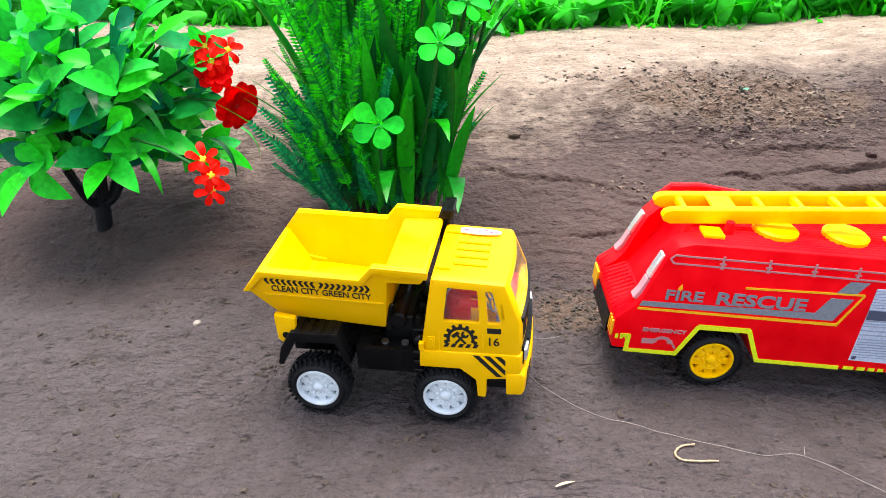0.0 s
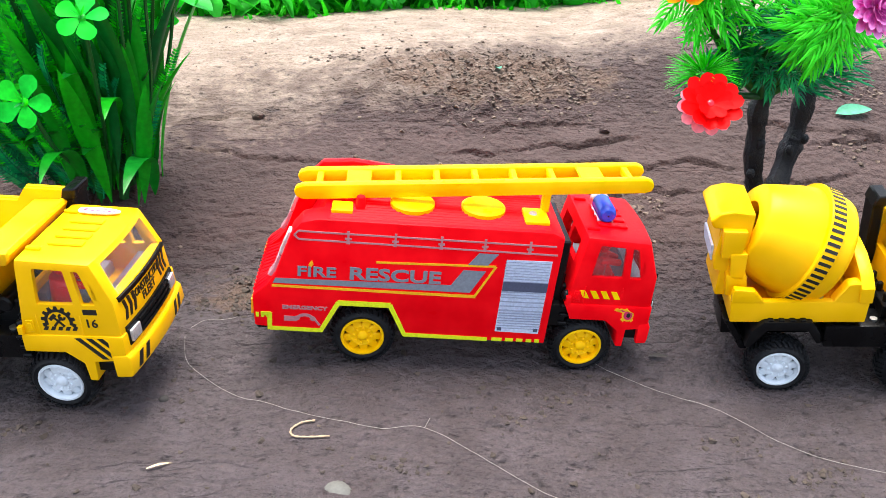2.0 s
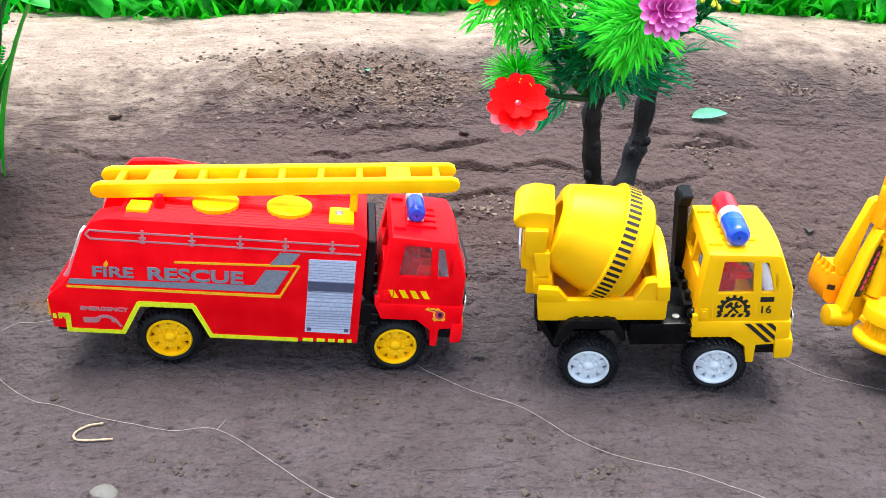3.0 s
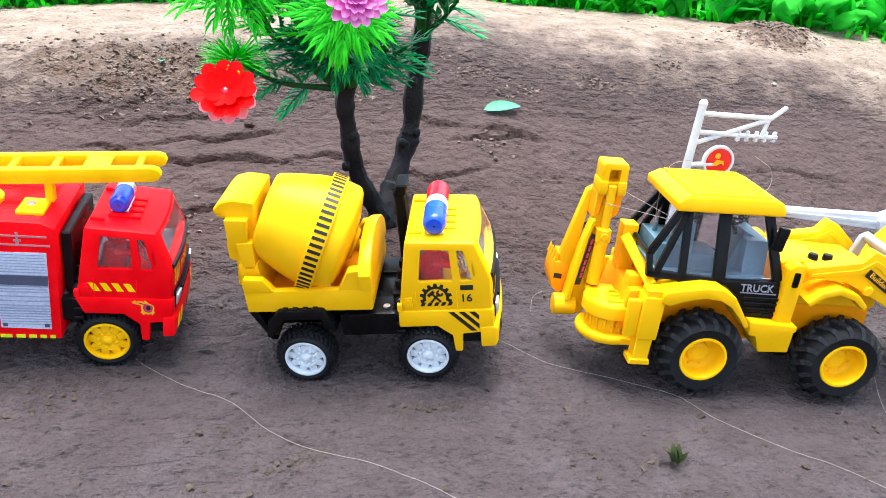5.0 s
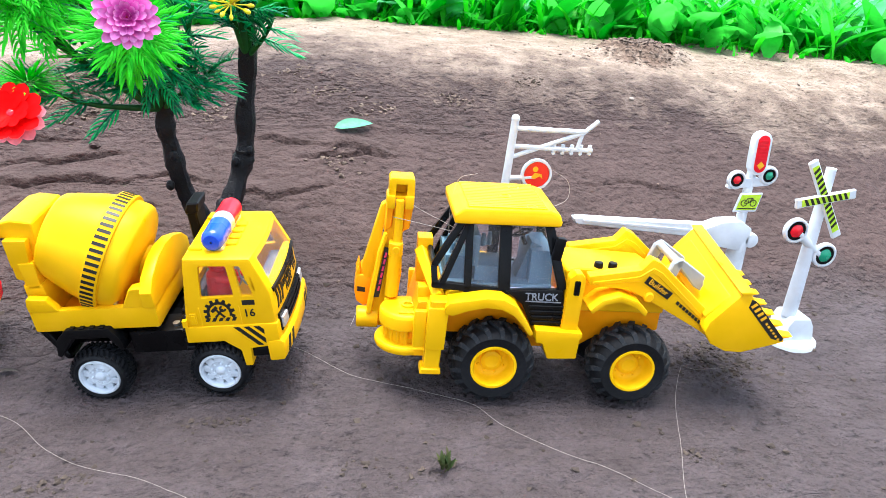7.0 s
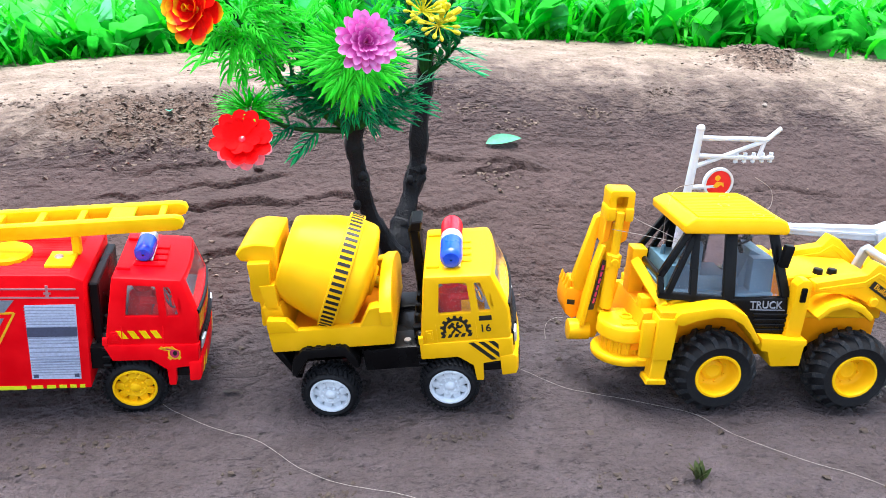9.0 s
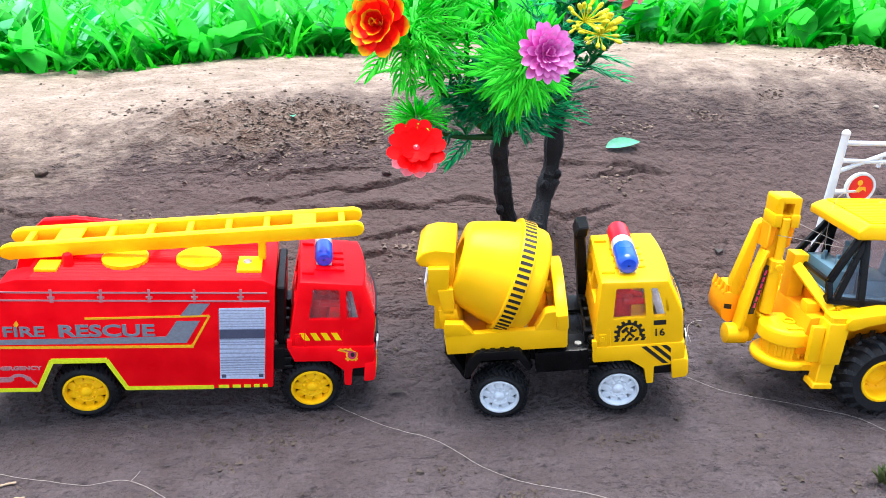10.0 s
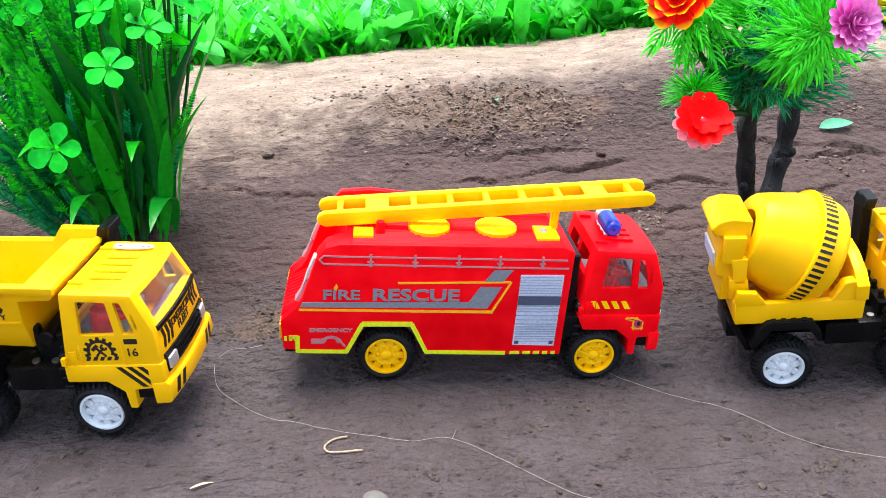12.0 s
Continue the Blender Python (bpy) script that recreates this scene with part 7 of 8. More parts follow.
def flowering_tree():
    """Small artificial tree with two black trunks from one foot, sprays of forked needles and paper flowers."""
    rng = random.Random(23)
    bx, by = 0.413, 0.456
    bz = on_ground(bx, by) - 0.003
    root = thing("artificial_tree", pose(bx, by, bz), "artificial tree with two black trunks, needle sprays and paper flowers", "artificial plant")
    loc = lambda x, y, z: Vector((x - bx, y - by, z - bz)) * 1000

    def limb(name, pts, radii, mat=BARK, label=""):
        line = curve_points([loc(*p) for p in pts], 6)
        rr = np.interp(np.linspace(0, 1, len(line)), np.linspace(0, 1, len(radii)), radii)
        bm = tube(blank(), line, [r * (1 + 0.10 * math.sin(7.0 * i) + rng.uniform(-0.06, 0.06)) for i, r in enumerate(rr)], 12)
        if mat is BARK:
            for i, v in enumerate(bm.verts):
                c = line[min(i // 12, len(line) - 1)]
                v.co = c + (v.co - c) * (1 + 0.16 * noise.noise(Vector((i % 12 * 1.7, v.co.z * 0.10, c.x))) + 0.07 * (i % 3 == 0))
        return part(name, bm, mat, root, label, 30)
    left = limb("trunk", ((0.412, 0.458, bz - 0.002), (0.405, 0.456, bz + 0.010), (0.396, 0.453, 0.052), (0.391, 0.451, 0.068), (0.388, 0.449, 0.086), (0.386, 0.448, 0.098), (0.388, 0.446, 0.112), (0.382, 0.442, 0.140)), (7.6, 6.0, 5.0, 4.7, 4.5, 4.8, 4.6, 3.8), label="knotted black plastic trunk")
    right = limb("trunk", ((0.412, 0.462, bz - 0.002), (0.412, 0.465, bz + 0.012), (0.416, 0.471, 0.048), (0.4215, 0.477, 0.066), (0.4240, 0.478, 0.080), (0.4245, 0.478, 0.100), (0.4265, 0.476, 0.124), (0.427, 0.470, 0.160), (0.428, 0.462, 0.196)), (8.6, 7.2, 5.9, 5.6, 5.4, 5.0, 5.0, 4.6, 4.0), label="knotted black plastic trunk")
    for tr, p in ((left, (0.3875, 0.4445, 0.064)), (left, (0.390, 0.4450, 0.080)), (right, (0.419, 0.4710, 0.070)), (right, (0.4265, 0.4722, 0.076)), (right, (0.4235, 0.4725, 0.104))):
        part("knot", ball(blank(), loc(*p), 2.3, 1, 0.7, 1.3, 10), BARK, tr)
    # dark green branches: where each starts, bends and ends, and how many sprays it bears
    fork, high = (0.385, 0.446, 0.104), (0.4265, 0.474, 0.128)
    branches = ((fork, (0.3566, 0.425, 0.110), (0.340, 0.412, 0.120), 9, 1.6), (fork, (0.362, 0.434, 0.122), (0.331, 0.412, 0.153), 14, 2.3), (fork, (0.352, 0.430, 0.132), (0.328, 0.410, 0.172), 12, 1.8),
                (fork, (0.3744, 0.432, 0.122), (0.372, 0.410, 0.150), 14, 2.4), (fork, (0.386, 0.430, 0.126), (0.388, 0.398, 0.152), 12, 2.2), (fork, (0.357, 0.440, 0.146), (0.352, 0.425, 0.184), 12, 2.0),
                (fork, (0.398, 0.440, 0.114), (0.414, 0.432, 0.128), 12, 2.2), (fork, (0.398, 0.436, 0.130), (0.406, 0.424, 0.158), 12, 2.0), (fork, (0.380, 0.438, 0.140), (0.376, 0.424, 0.186), 12, 2.0),
                (high, (0.420, 0.460, 0.150), (0.410, 0.440, 0.176), 12, 2.0), (high, (0.424, 0.456, 0.156), (0.420, 0.434, 0.184), 12, 2.0), (high, (0.436, 0.462, 0.140), (0.441, 0.452, 0.150), 8, 1.6),
                (high, (0.432, 0.456, 0.160), (0.442, 0.438, 0.180), 10, 1.8), (fork, (0.368, 0.440, 0.130), (0.362, 0.420, 0.160), 12, 2.0))
    for a, m, e, n, r in branches:
        limb("branch", (a, m, e), (r, r * 0.8, r * 0.45), STEM, "dark green plastic branch")

    # a spray: a drooping rib with two rows of flat curved needles
    def needle(bm, p, d, droop, l, r):
        d = d.normalized()
        side = d.cross(Vector((0, 0, 1))).normalized()
        up = side.cross(d).normalized()
        rows = []
        for f, w in ((0.0, 0.55), (0.34, 1.0), (0.68, 0.9)):
            c = p + d * l * f + droop * l * f * f
            rows.append([bm.verts.new(c + o) for o in (side * r * w, up * r * 0.55 * w, -side * r * w)])
        e = bm.verts.new(p + d * l + droop * l)
        for i in range(2):
            for j, k in ((0, 1), (1, 2), (2, 0)):
                bm.faces.new((rows[i][j], rows[i][k], rows[i + 1][k], rows[i + 1][j]))
        for j, k in ((0, 1), (1, 2), (2, 0)):
            bm.faces.new((rows[2][j], rows[2][k], e))

    def spray(seed, length, material, pairs=6):
        g = random.Random(seed)
        bm = blank()
        line = [Vector((length * t, 0, -0.30 * length * t * t)) for t in (i / pairs for i in range(pairs + 1))]
        tube(bm, line, [0.95 - 0.07 * i for i in range(pairs + 1)], 5)
        for i in range(1, pairs + 1):
            t = i / pairs
            for q in (-1, 1):
                out = Vector((0.55 + 0.35 * t, q * (1.0 - 0.45 * t), 0.30 + g.uniform(-0.15, 0.15)))
                needle(bm, line[i], out, Vector((0.36, -q * 0.22, -0.46 + g.uniform(-0.1, 0.1))), length * (0.54 - 0.14 * abs(t - 0.45)) * g.uniform(0.9, 1.1), 0.64)
        needle(bm, line[-1], Vector((1, 0, -0.3)), Vector((0.1, 0, -0.3)), length * 0.36, 0.62)
        return raw_mesh("spray", bm, material, 60)

    def tuft(seed, count, reach):
        """Straight fine needles standing all round, open at the front where a flower sits."""
        g = random.Random(seed)
        bm = blank()
        for k in range(count):
            z = 0.75 - 1.1 * (k + 0.5) / count
            h, t = math.sqrt(1 - z * z), 2.399963 * k + g.uniform(-0.15, 0.15)
            d = Vector((h * math.cos(t), h * math.sin(t), z))
            needle(bm, d * 3.0, d, Vector((0, 0, -0.10)), reach * g.uniform(0.72, 1.0), 0.52)
        return raw_mesh("needle_tuft", bm, NEEDLE_LIME, 60)
    # light is put into the colour: lime sprays where lit, dark green where shaded
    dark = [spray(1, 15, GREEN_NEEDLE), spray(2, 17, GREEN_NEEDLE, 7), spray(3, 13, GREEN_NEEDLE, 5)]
    lit_lime = [spray(4, 15, NEEDLE_LIME), spray(5, 17, NEEDLE_LIME, 7)]
    for k, (a, m, e, n, r) in enumerate(branches):
        for j in range(n):
            f = 0.25 + 0.75 * (j + 0.5) / n
            a2, m2, e2 = Vector(a), Vector(m), Vector(e)
            p = a2 * (1 - f) ** 2 + m2 * 2 * f * (1 - f) + e2 * f * f
            along = ((m2 - a2) * (1 - f) + (e2 - m2) * f).normalized()
            turn = 2.2 * j + k
            side = along.cross(Vector((0, 1, 0))).normalized()
            d = along * (0.45 + 0.5 * f) + side * math.cos(turn) * 0.9 + Vector((0, -0.75 * abs(math.sin(turn)), 0.0)) + Vector((rng.uniform(-0.2, 0.2), rng.uniform(-0.2, 0.1), rng.uniform(-0.1, 0.3)))
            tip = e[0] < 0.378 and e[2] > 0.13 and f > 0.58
            put("spray", rng.choice(lit_lime if tip else dark), root, lay(loc(*p) * MM, d, (rng.uniform(-0.4, 0.4), -0.6, 0.9), rng.uniform(0.8, 1.15)))
    # lit lime sprays that hang all round the violet flower, above darker, shaded ones
    for ring, (count, kinds, back, k) in enumerate(((11, lit_lime, 0.20, 0.92), (9, lit_lime, -0.25, 1.0), (12, lit_lime, -0.60, 1.05), (10, dark, -1.1, 1.0))):
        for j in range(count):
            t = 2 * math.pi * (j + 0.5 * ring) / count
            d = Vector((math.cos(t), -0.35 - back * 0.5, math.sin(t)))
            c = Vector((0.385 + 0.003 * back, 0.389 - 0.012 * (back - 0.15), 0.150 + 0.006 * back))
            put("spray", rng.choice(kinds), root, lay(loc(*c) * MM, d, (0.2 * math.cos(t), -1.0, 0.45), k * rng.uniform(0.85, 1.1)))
    # the dark heart over the fork of the shorter trunk, shaded by colour
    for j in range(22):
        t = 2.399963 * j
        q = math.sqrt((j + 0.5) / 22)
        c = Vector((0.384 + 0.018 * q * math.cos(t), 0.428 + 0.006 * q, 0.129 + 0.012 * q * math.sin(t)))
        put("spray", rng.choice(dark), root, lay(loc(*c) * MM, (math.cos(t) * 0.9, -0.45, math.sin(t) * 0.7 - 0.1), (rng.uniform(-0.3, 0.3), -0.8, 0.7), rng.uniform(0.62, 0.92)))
    # a lit lime cluster behind the red and yellow flower
    for j in range(20):
        t = 2.399963 * j
        q = math.sqrt((j + 0.5) / 20)
        c = Vector((0.336 + 0.010 * q * math.cos(t), 0.414, 0.162 + 0.010 * q * math.sin(t)))
        put("spray", rng.choice(lit_lime), root, lay(loc(*c) * MM, (math.cos(t) * q + 0.1, -0.6, math.sin(t) * q - 0.1), (rng.uniform(-0.3, 0.3), -0.8, 0.6), rng.uniform(0.8, 1.1)))
    for p, d, k in (((0.3380, 0.4035, 0.1225), (-0.05, 0.22, 0.95), 1.15), ((0.350, 0.412, 0.190), (0, -0.7, 0.6), 1.1)):
        put("needle_tuft", tuft(6, 150, 13.5), root, facing(loc(*p) * MM, d, rng.uniform(0, 360), k), "bright green tuft of fine needles")
    red = leaf_mesh("petal", 13.4, 7.6, -0.25, 0.12, RED_PETAL, n=14, blunt=True)
    pink = leaf_mesh("petal", 12, 4.4, -0.45, 0.35, PINK_PETAL, n=14, blunt=True)
    orange = leaf_mesh("petal", 13, 8.0, -0.3, 0.25, ORANGE_PETAL, n=14, blunt=True)
    rose = leaf_mesh("petal", 14, 6.0, 0.7, 0.2, ROSE_PETAL, n=14, blunt=True)
    under = leaf_mesh("petal", 13.0, 7.0, 0.2, 0.12, ROSE_PETAL, n=14, blunt=True)
    f = petal_flower(root, facing(loc(0.336, 0.385, 0.1135) * MM, (-0.02, -0.80, 0.60)), ((11, 4, 0.96), (9, 24, 0.66)), red, centre_mat=RED_LENS, label="red paper flower with pale underside petals", rng=rng)
    for j in range(11):
        t = radians(360 * (j + 0.5) / 11)
        put("petal", under, f, aim((0, 0, -0.0016), (math.cos(t), math.sin(t), -0.10), 0, 1.0), "pale pink petal")
    petal_flower(root, facing(loc(0.388, 0.372, 0.156) * MM, (0.12, -0.98, 0.25)), ((16, 2, 1.02), (16, 14, 0.90), (14, 28, 0.76), (12, 44, 0.62), (9, 62, 0.46)), pink, centre_mat=PINK_INK, label="violet-pink paper chrysanthemum", rng=rng)
    petal_flower(root, facing(loc(0.321, 0.390, 0.166) * MM, (-0.5, -0.85, 0.2)), ((10, 8, 1.1), (9, 28, 0.9), (7, 50, 0.7), (5, 70, 0.5)), orange, centre_mat=GOLD_INK, label="red and yellow paper flower", rng=rng)
    petal_flower(root, facing(loc(0.356, 0.396, 0.190) * MM, (0.0, -0.9, 0.4)), ((15, 6, 1.1), (14, 22, 0.9), (11, 42, 0.7)), pink, centre_mat=PINK_INK, label="violet-pink paper chrysanthemum", rng=rng)
    petal_flower(root, facing(loc(0.386, 0.404, 0.184) * MM, (0.2, -0.8, 0.5)), ((7, 30, 0.8), (6, 60, 0.6)), red, centre_mat=RED_LENS, label="half-open red paper flower", rng=rng)
    petal_flower(root, facing(loc(0.440, 0.418, 0.186) * MM, (0.4, -0.8, 0.2)), ((8, -20, 1.1), (7, 10, 0.9)), rose, centre_mat=PINK_INK, label="rose-pink drooping paper flower", rng=rng)
    bud = raw_mesh("yellow_bud", lathe(blank(), [(0.01, 0), (0.35, 0.4), (0.4, 9.0), (1.0, 10.2), (1.3, 12.0), (0.9, 13.6), (0.01, 14.2)], 8, "z"), BUD_YELLOW)
    for c in ((0.416, 0.412, 0.166), (0.424, 0.414, 0.160)):
        for k in range(22):
            d = Vector((rng.uniform(-1, 1), rng.uniform(-1, 0.2), rng.uniform(-0.5, 1)))
            put("yellow_bud", bud, root, facing(loc(*c) * MM, d, 0, rng.uniform(0.6, 0.95)))


leafy_shrub()
grassy_clump()
flowering_tree()

# ---- toy railway signals ----
def lamp_disc(parent, c, r, lens, label, rim_label="white signal disc"):
    """White rimmed disc facing -y with a coloured lens and cross ribs."""
    d = lathe(blank(), [(0.01, 1.6), (r, 1.6), (r + 0.5, 0.8), (r + 0.5, -0.8), (r - 0.2, -1.4), (r - 0.9, -1.4), (r - 1.1, -0.4), (0.01, -0.4)], 32, "y", c)
    disc = part("lamp_disc", d, WHITE, parent, rim_label)
    part("lens_ring", lathe(blank(), [(r - 1.2, -0.5), (r - 1.2, -1.0), (r - 2.6, -1.1), (r - 2.6, -0.5)], 24, "y", c), BLACK, disc)
    l = lathe(blank(), [(r - 2.6, -0.4), (r - 2.8, -1.2), ((r - 2.6) * 0.5, -2.0), (0.01, -2.2)], 20, "y", c)
    for k in range(6):
        a = math.pi * k / 3
        rod(l, (c[0], c[1] - 1.7, c[2]), (c[0] + (r - 2.6) * math.cos(a), c[1] - 1.1, c[2] + (r - 2.6) * math.sin(a)), 0.25, seg=5)
    part("lens", l, lens, disc, label)
    return disc


def overhead_gantry():
    x, y = 0.558, 0.419
    z = on_ground(x, y) - 0.001
    root = thing("railway_gantry", pose(x, y, z), "white plastic toy overhead-line mast with a red disc", "toy signal")
    top = (0.111 - z) * 1000
    m = rod(blank(), (0, 0, 0), (6.0, 0, top), 2.6, 2.0, 14)
    ball(m, (6.0, 0, top), 2.3, seg=12)
    part("mast", m, WHITE, root)
    part("foot", soften(lathe(blank(), [(0.01, 4.0), (11.0, 3.6), (13.5, 1.6), (14.0, 0.0), (0.01, 0.0)], 32, "z"), 0.3, 1), WHITE, root)
    P3 = lambda u, v: ((u - x) * 1000, 0, (v - z) * 1000)
    for a, b, r in (((0.565, 0.1060), (0.602, 0.1050), 1.35), ((0.564, 0.0965), (0.590, 0.0955), 1.3), ((0.5635, 0.0905), (0.602, 0.1045), 1.2), ((0.602, 0.1045), (0.6095, 0.1110), 1.2), ((0.6015, 0.1045), (0.5995, 0.0960), 1.1), ((0.584, 0.0955), (0.608, 0.0950), 1.1)):
        part("arm", rod(blank(), P3(*a), P3(*b), r, seg=10), WHITE, root)
    for k in range(5):
        u = 0.5865 + 0.0050 * k
        i = lathe(blank(), [(0.01, 3.0), (1.1, 2.6), (1.1, 1.2), (1.7, 0.8), (1.7, -0.6), (1.0, -1.0), (1.2, -2.4), (0.01, -3.2)], 10, "z", P3(u, 0.0953))
        part("insulator", i, WHITE, root)
    part("disc_arm", rod(blank(), P3(0.562, 0.0790), P3(0.578, 0.0800), 1.4, seg=10), WHITE, root)
    c = P3(0.5785, 0.0815)
    d = part("disc", lathe(blank(), [(0.01, 1.4), (8.2, 1.4), (8.6, 0.4), (8.4, -1.4), (7.2, -1.4), (7.0, -0.6), (0.01, -0.6)], 36, "y", c), WHITE, root, "white rimmed disc")
    face = part("disc_face", lathe(blank(), [(6.9, -0.7), (6.9, -1.1), (0.01, -1.1)], 32, "y", c), RED_LENS, d, "red disc face")
    mk = blank()
    prism(mk, disc_outline(c[0] - 1.0, c[2] + 3.0, 1.5), c[1] - 1.35, c[1] - 0.9)
    prism(mk, [(c[0] - 3.2, c[2] - 1.6), (c[0] - 1.2, c[2] + 1.0), (c[0] + 2.6, c[2] + 0.4), (c[0] + 3.2, c[2] - 2.0), (c[0] + 1.4, c[2] - 0.8), (c[0] - 1.0, c[2] - 2.4)], c[1] - 1.35, c[1] - 0.9)
    part("disc_mark", mk, GOLD_INK, face)


def barrier_signal():
    x, y = 0.7075, 0.422
    z = on_ground(x, y) - 0.001
    root = thing("level_crossing_barrier", pose(x, y, z), "white toy level-crossing barrier with lamps and bicycle sign", "toy signal")
    def P3(u, v, dy=0.0):
        """A place on the signal: the post leans a little and the boom sags towards its end."""
        up = max(0.0, v - 0.060)
        return ((u + 0.003 + 0.09 * up - x) * 1000, dy, (v - 0.003 - 0.05 * up - 0.03 * max(0.0, 0.68 - u) - z) * 1000)
    part("foot", lathe(blank(), [(0.01, 5.0), (9.0, 4.6), (12.0, 3.0), (13.0, 0.0), (0.01, 0.0)], 32, "z"), WHITE, root)
    part("pedestal", soften(rod(blank(), (0, 0, 3), P3(0.7055, 0.049), 6.0, 5.0, 18), 0.6, 1), WHITE, root)
    h = prism(blank(), [P3(0.680, 0.0455)[::2], P3(0.704, 0.0405)[::2], P3(0.709, 0.0455)[::2], P3(0.709, 0.0545)[::2], P3(0.702, 0.0590)[::2], P3(0.690, 0.0585)[::2], P3(0.678, 0.0540)[::2]], -5.0, 5.0)
    hs = part("boom_housing", soften(h, 0.9, 2), WHITE, root)
    part("pivot_disc", soften(rod(blank(), P3(0.7105, 0.0470, -5.0), P3(0.7105, 0.0470, 5.0), 4.4, seg=24), 0.8, 2), WHITE, hs)
    bo = prism(blank(), [P3(0.602, 0.0585)[::2], P3(0.688, 0.0470)[::2], P3(0.690, 0.0560)[::2], P3(0.604, 0.0625)[::2], P3(0.600, 0.0622)[::2]], -2.6, 2.6)
    boom = part("barrier_boom", soften(bo, 0.5, 1), WHITE, root, "long white barrier boom")
    rb = prism(blank(), [P3(0.606, 0.0600)[::2], P3(0.686, 0.0508)[::2], P3(0.686, 0.0522)[::2], P3(0.606, 0.0612)[::2]], -3.2, 3.2)
    part("boom_rib", rb, WHITE, boom)
    part("post", rod(blank(), P3(0.7035, 0.056), P3(0.7005, 0.094), 3.0, 2.4, 14), WHITE, root)
    sg = prism(blank(), [P3(0.6945, 0.0645)[::2], P3(0.7090, 0.0650)[::2], P3(0.7100, 0.0770)[::2], P3(0.6960, 0.0765)[::2]], -4.0, -2.6)
    sign = part("bicycle_sign", soften(sg, 0.5, 1), WHITE, root, "small white-edged plate")
    sf = prism(blank(), [P3(0.6958, 0.0660)[::2], P3(0.7080, 0.0664)[::2], P3(0.7090, 0.0760)[::2], P3(0.6968, 0.0755)[::2]], -4.2, -3.9)
    face = part("sign_face", sf, SIGN_LIME, sign, "yellow-green sign face")
    bi = blank()
    y0 = -4.3
    for u in (0.6995, 0.7052):
        c = P3(u, 0.0706)
        for k in range(14):
            s, e = 2 * math.pi * k / 14, 2 * math.pi * (k + 1) / 14
            prism(bi, [(c[0] + 1.6 * math.cos(s), c[2] + 1.6 * math.sin(s)), (c[0] + 2.1 * math.cos(s), c[2] + 2.1 * math.sin(s)), (c[0] + 2.1 * math.cos(e), c[2] + 2.1 * math.sin(e)), (c[0] + 1.6 * math.cos(e), c[2] + 1.6 * math.sin(e))], y0, y0 + 0.2)
    for a, b in (((0.6995, 0.0706), (0.7010, 0.0735)), ((0.7010, 0.0735), (0.7042, 0.0738)), ((0.7042, 0.0738), (0.7052, 0.0706)), ((0.7010, 0.0735), (0.7024, 0.0706)), ((0.6995, 0.0706), (0.7024, 0.0706)), ((0.7024, 0.0706), (0.7042, 0.0738))):
        rod(bi, P3(*a, y0 + 0.1), P3(*b, y0 + 0.1), 0.25, seg=5)
    box(bi, P3(0.6965, 0.067)[0], P3(0.7078, 0.067)[0], y0, y0 + 0.2, P3(0.70, 0.0668)[2], P3(0.70, 0.0674)[2])
    part("sign_mark", bi, INK, face, "black bicycle mark")
    cb = soften(prism(blank(), [P3(0.6885, 0.0785)[::2], P3(0.7130, 0.0810)[::2], P3(0.7130, 0.0825)[::2], P3(0.7040, 0.0860)[::2], P3(0.6950, 0.0850)[::2], P3(0.6885, 0.0800)[::2]], -2.4, 2.4), 0.4, 1)
    bar = part("lamp_bar", cb, WHITE, root)
    lamp_disc(bar, P3(0.6915, 0.0845, -2.2), 5.0, RED_LENS, "red lamp lens")
    lamp_disc(bar, P3(0.7105, 0.0875, -2.2), 5.0, GREEN_LENS, "green lamp lens")
    def capsule(r, y0, y1):
        a, b = Vector(P3(0.7015, 0.0935)), Vector(P3(0.6995, 0.1085))
        d = (b - a).normalized()
        n = Vector((-d.z, 0, d.x))
        pts = [a + r * (math.cos(t) * n - math.sin(t) * d) for t in (math.pi * k / 10 for k in range(11))] + [b + r * (-math.cos(t) * n + math.sin(t) * d) for t in (math.pi * k / 10 for k in range(11))]
        return prism(blank(), [(p.x, p.z) for p in pts], y0, y1)
    hd = part("signal_head", soften(capsule(5.2, -4.6, 1.0), 0.8, 2), WHITE, root, "white upright signal head")
    fc = part("signal_face", capsule(3.5, -5.0, -4.4), RED_LENS, hd, "red louvred signal face")
    lv = blank()
    for k in range(6):
        c = P3(0.6995 + 0.0003 * (5 - k), 0.0985 + 0.0021 * k)
        box(lv, c[0] - 2.9, c[0] + 2.9, -5.6, -4.8, c[2] - 0.35, c[2] + 0.35)
    part("louvre", lv, RED_LENS, fc)
    c = P3(0.7016, 0.0942)
    dm = prism(blank(), [(c[0] - 2.3, c[2]), (c[0], c[2] - 2.3), (c[0] + 2.3, c[2]), (c[0], c[2] + 2.3)], -5.3, -4.8)
    part("diamond", dm, GOLD_INK, fc, "amber diamond mark")


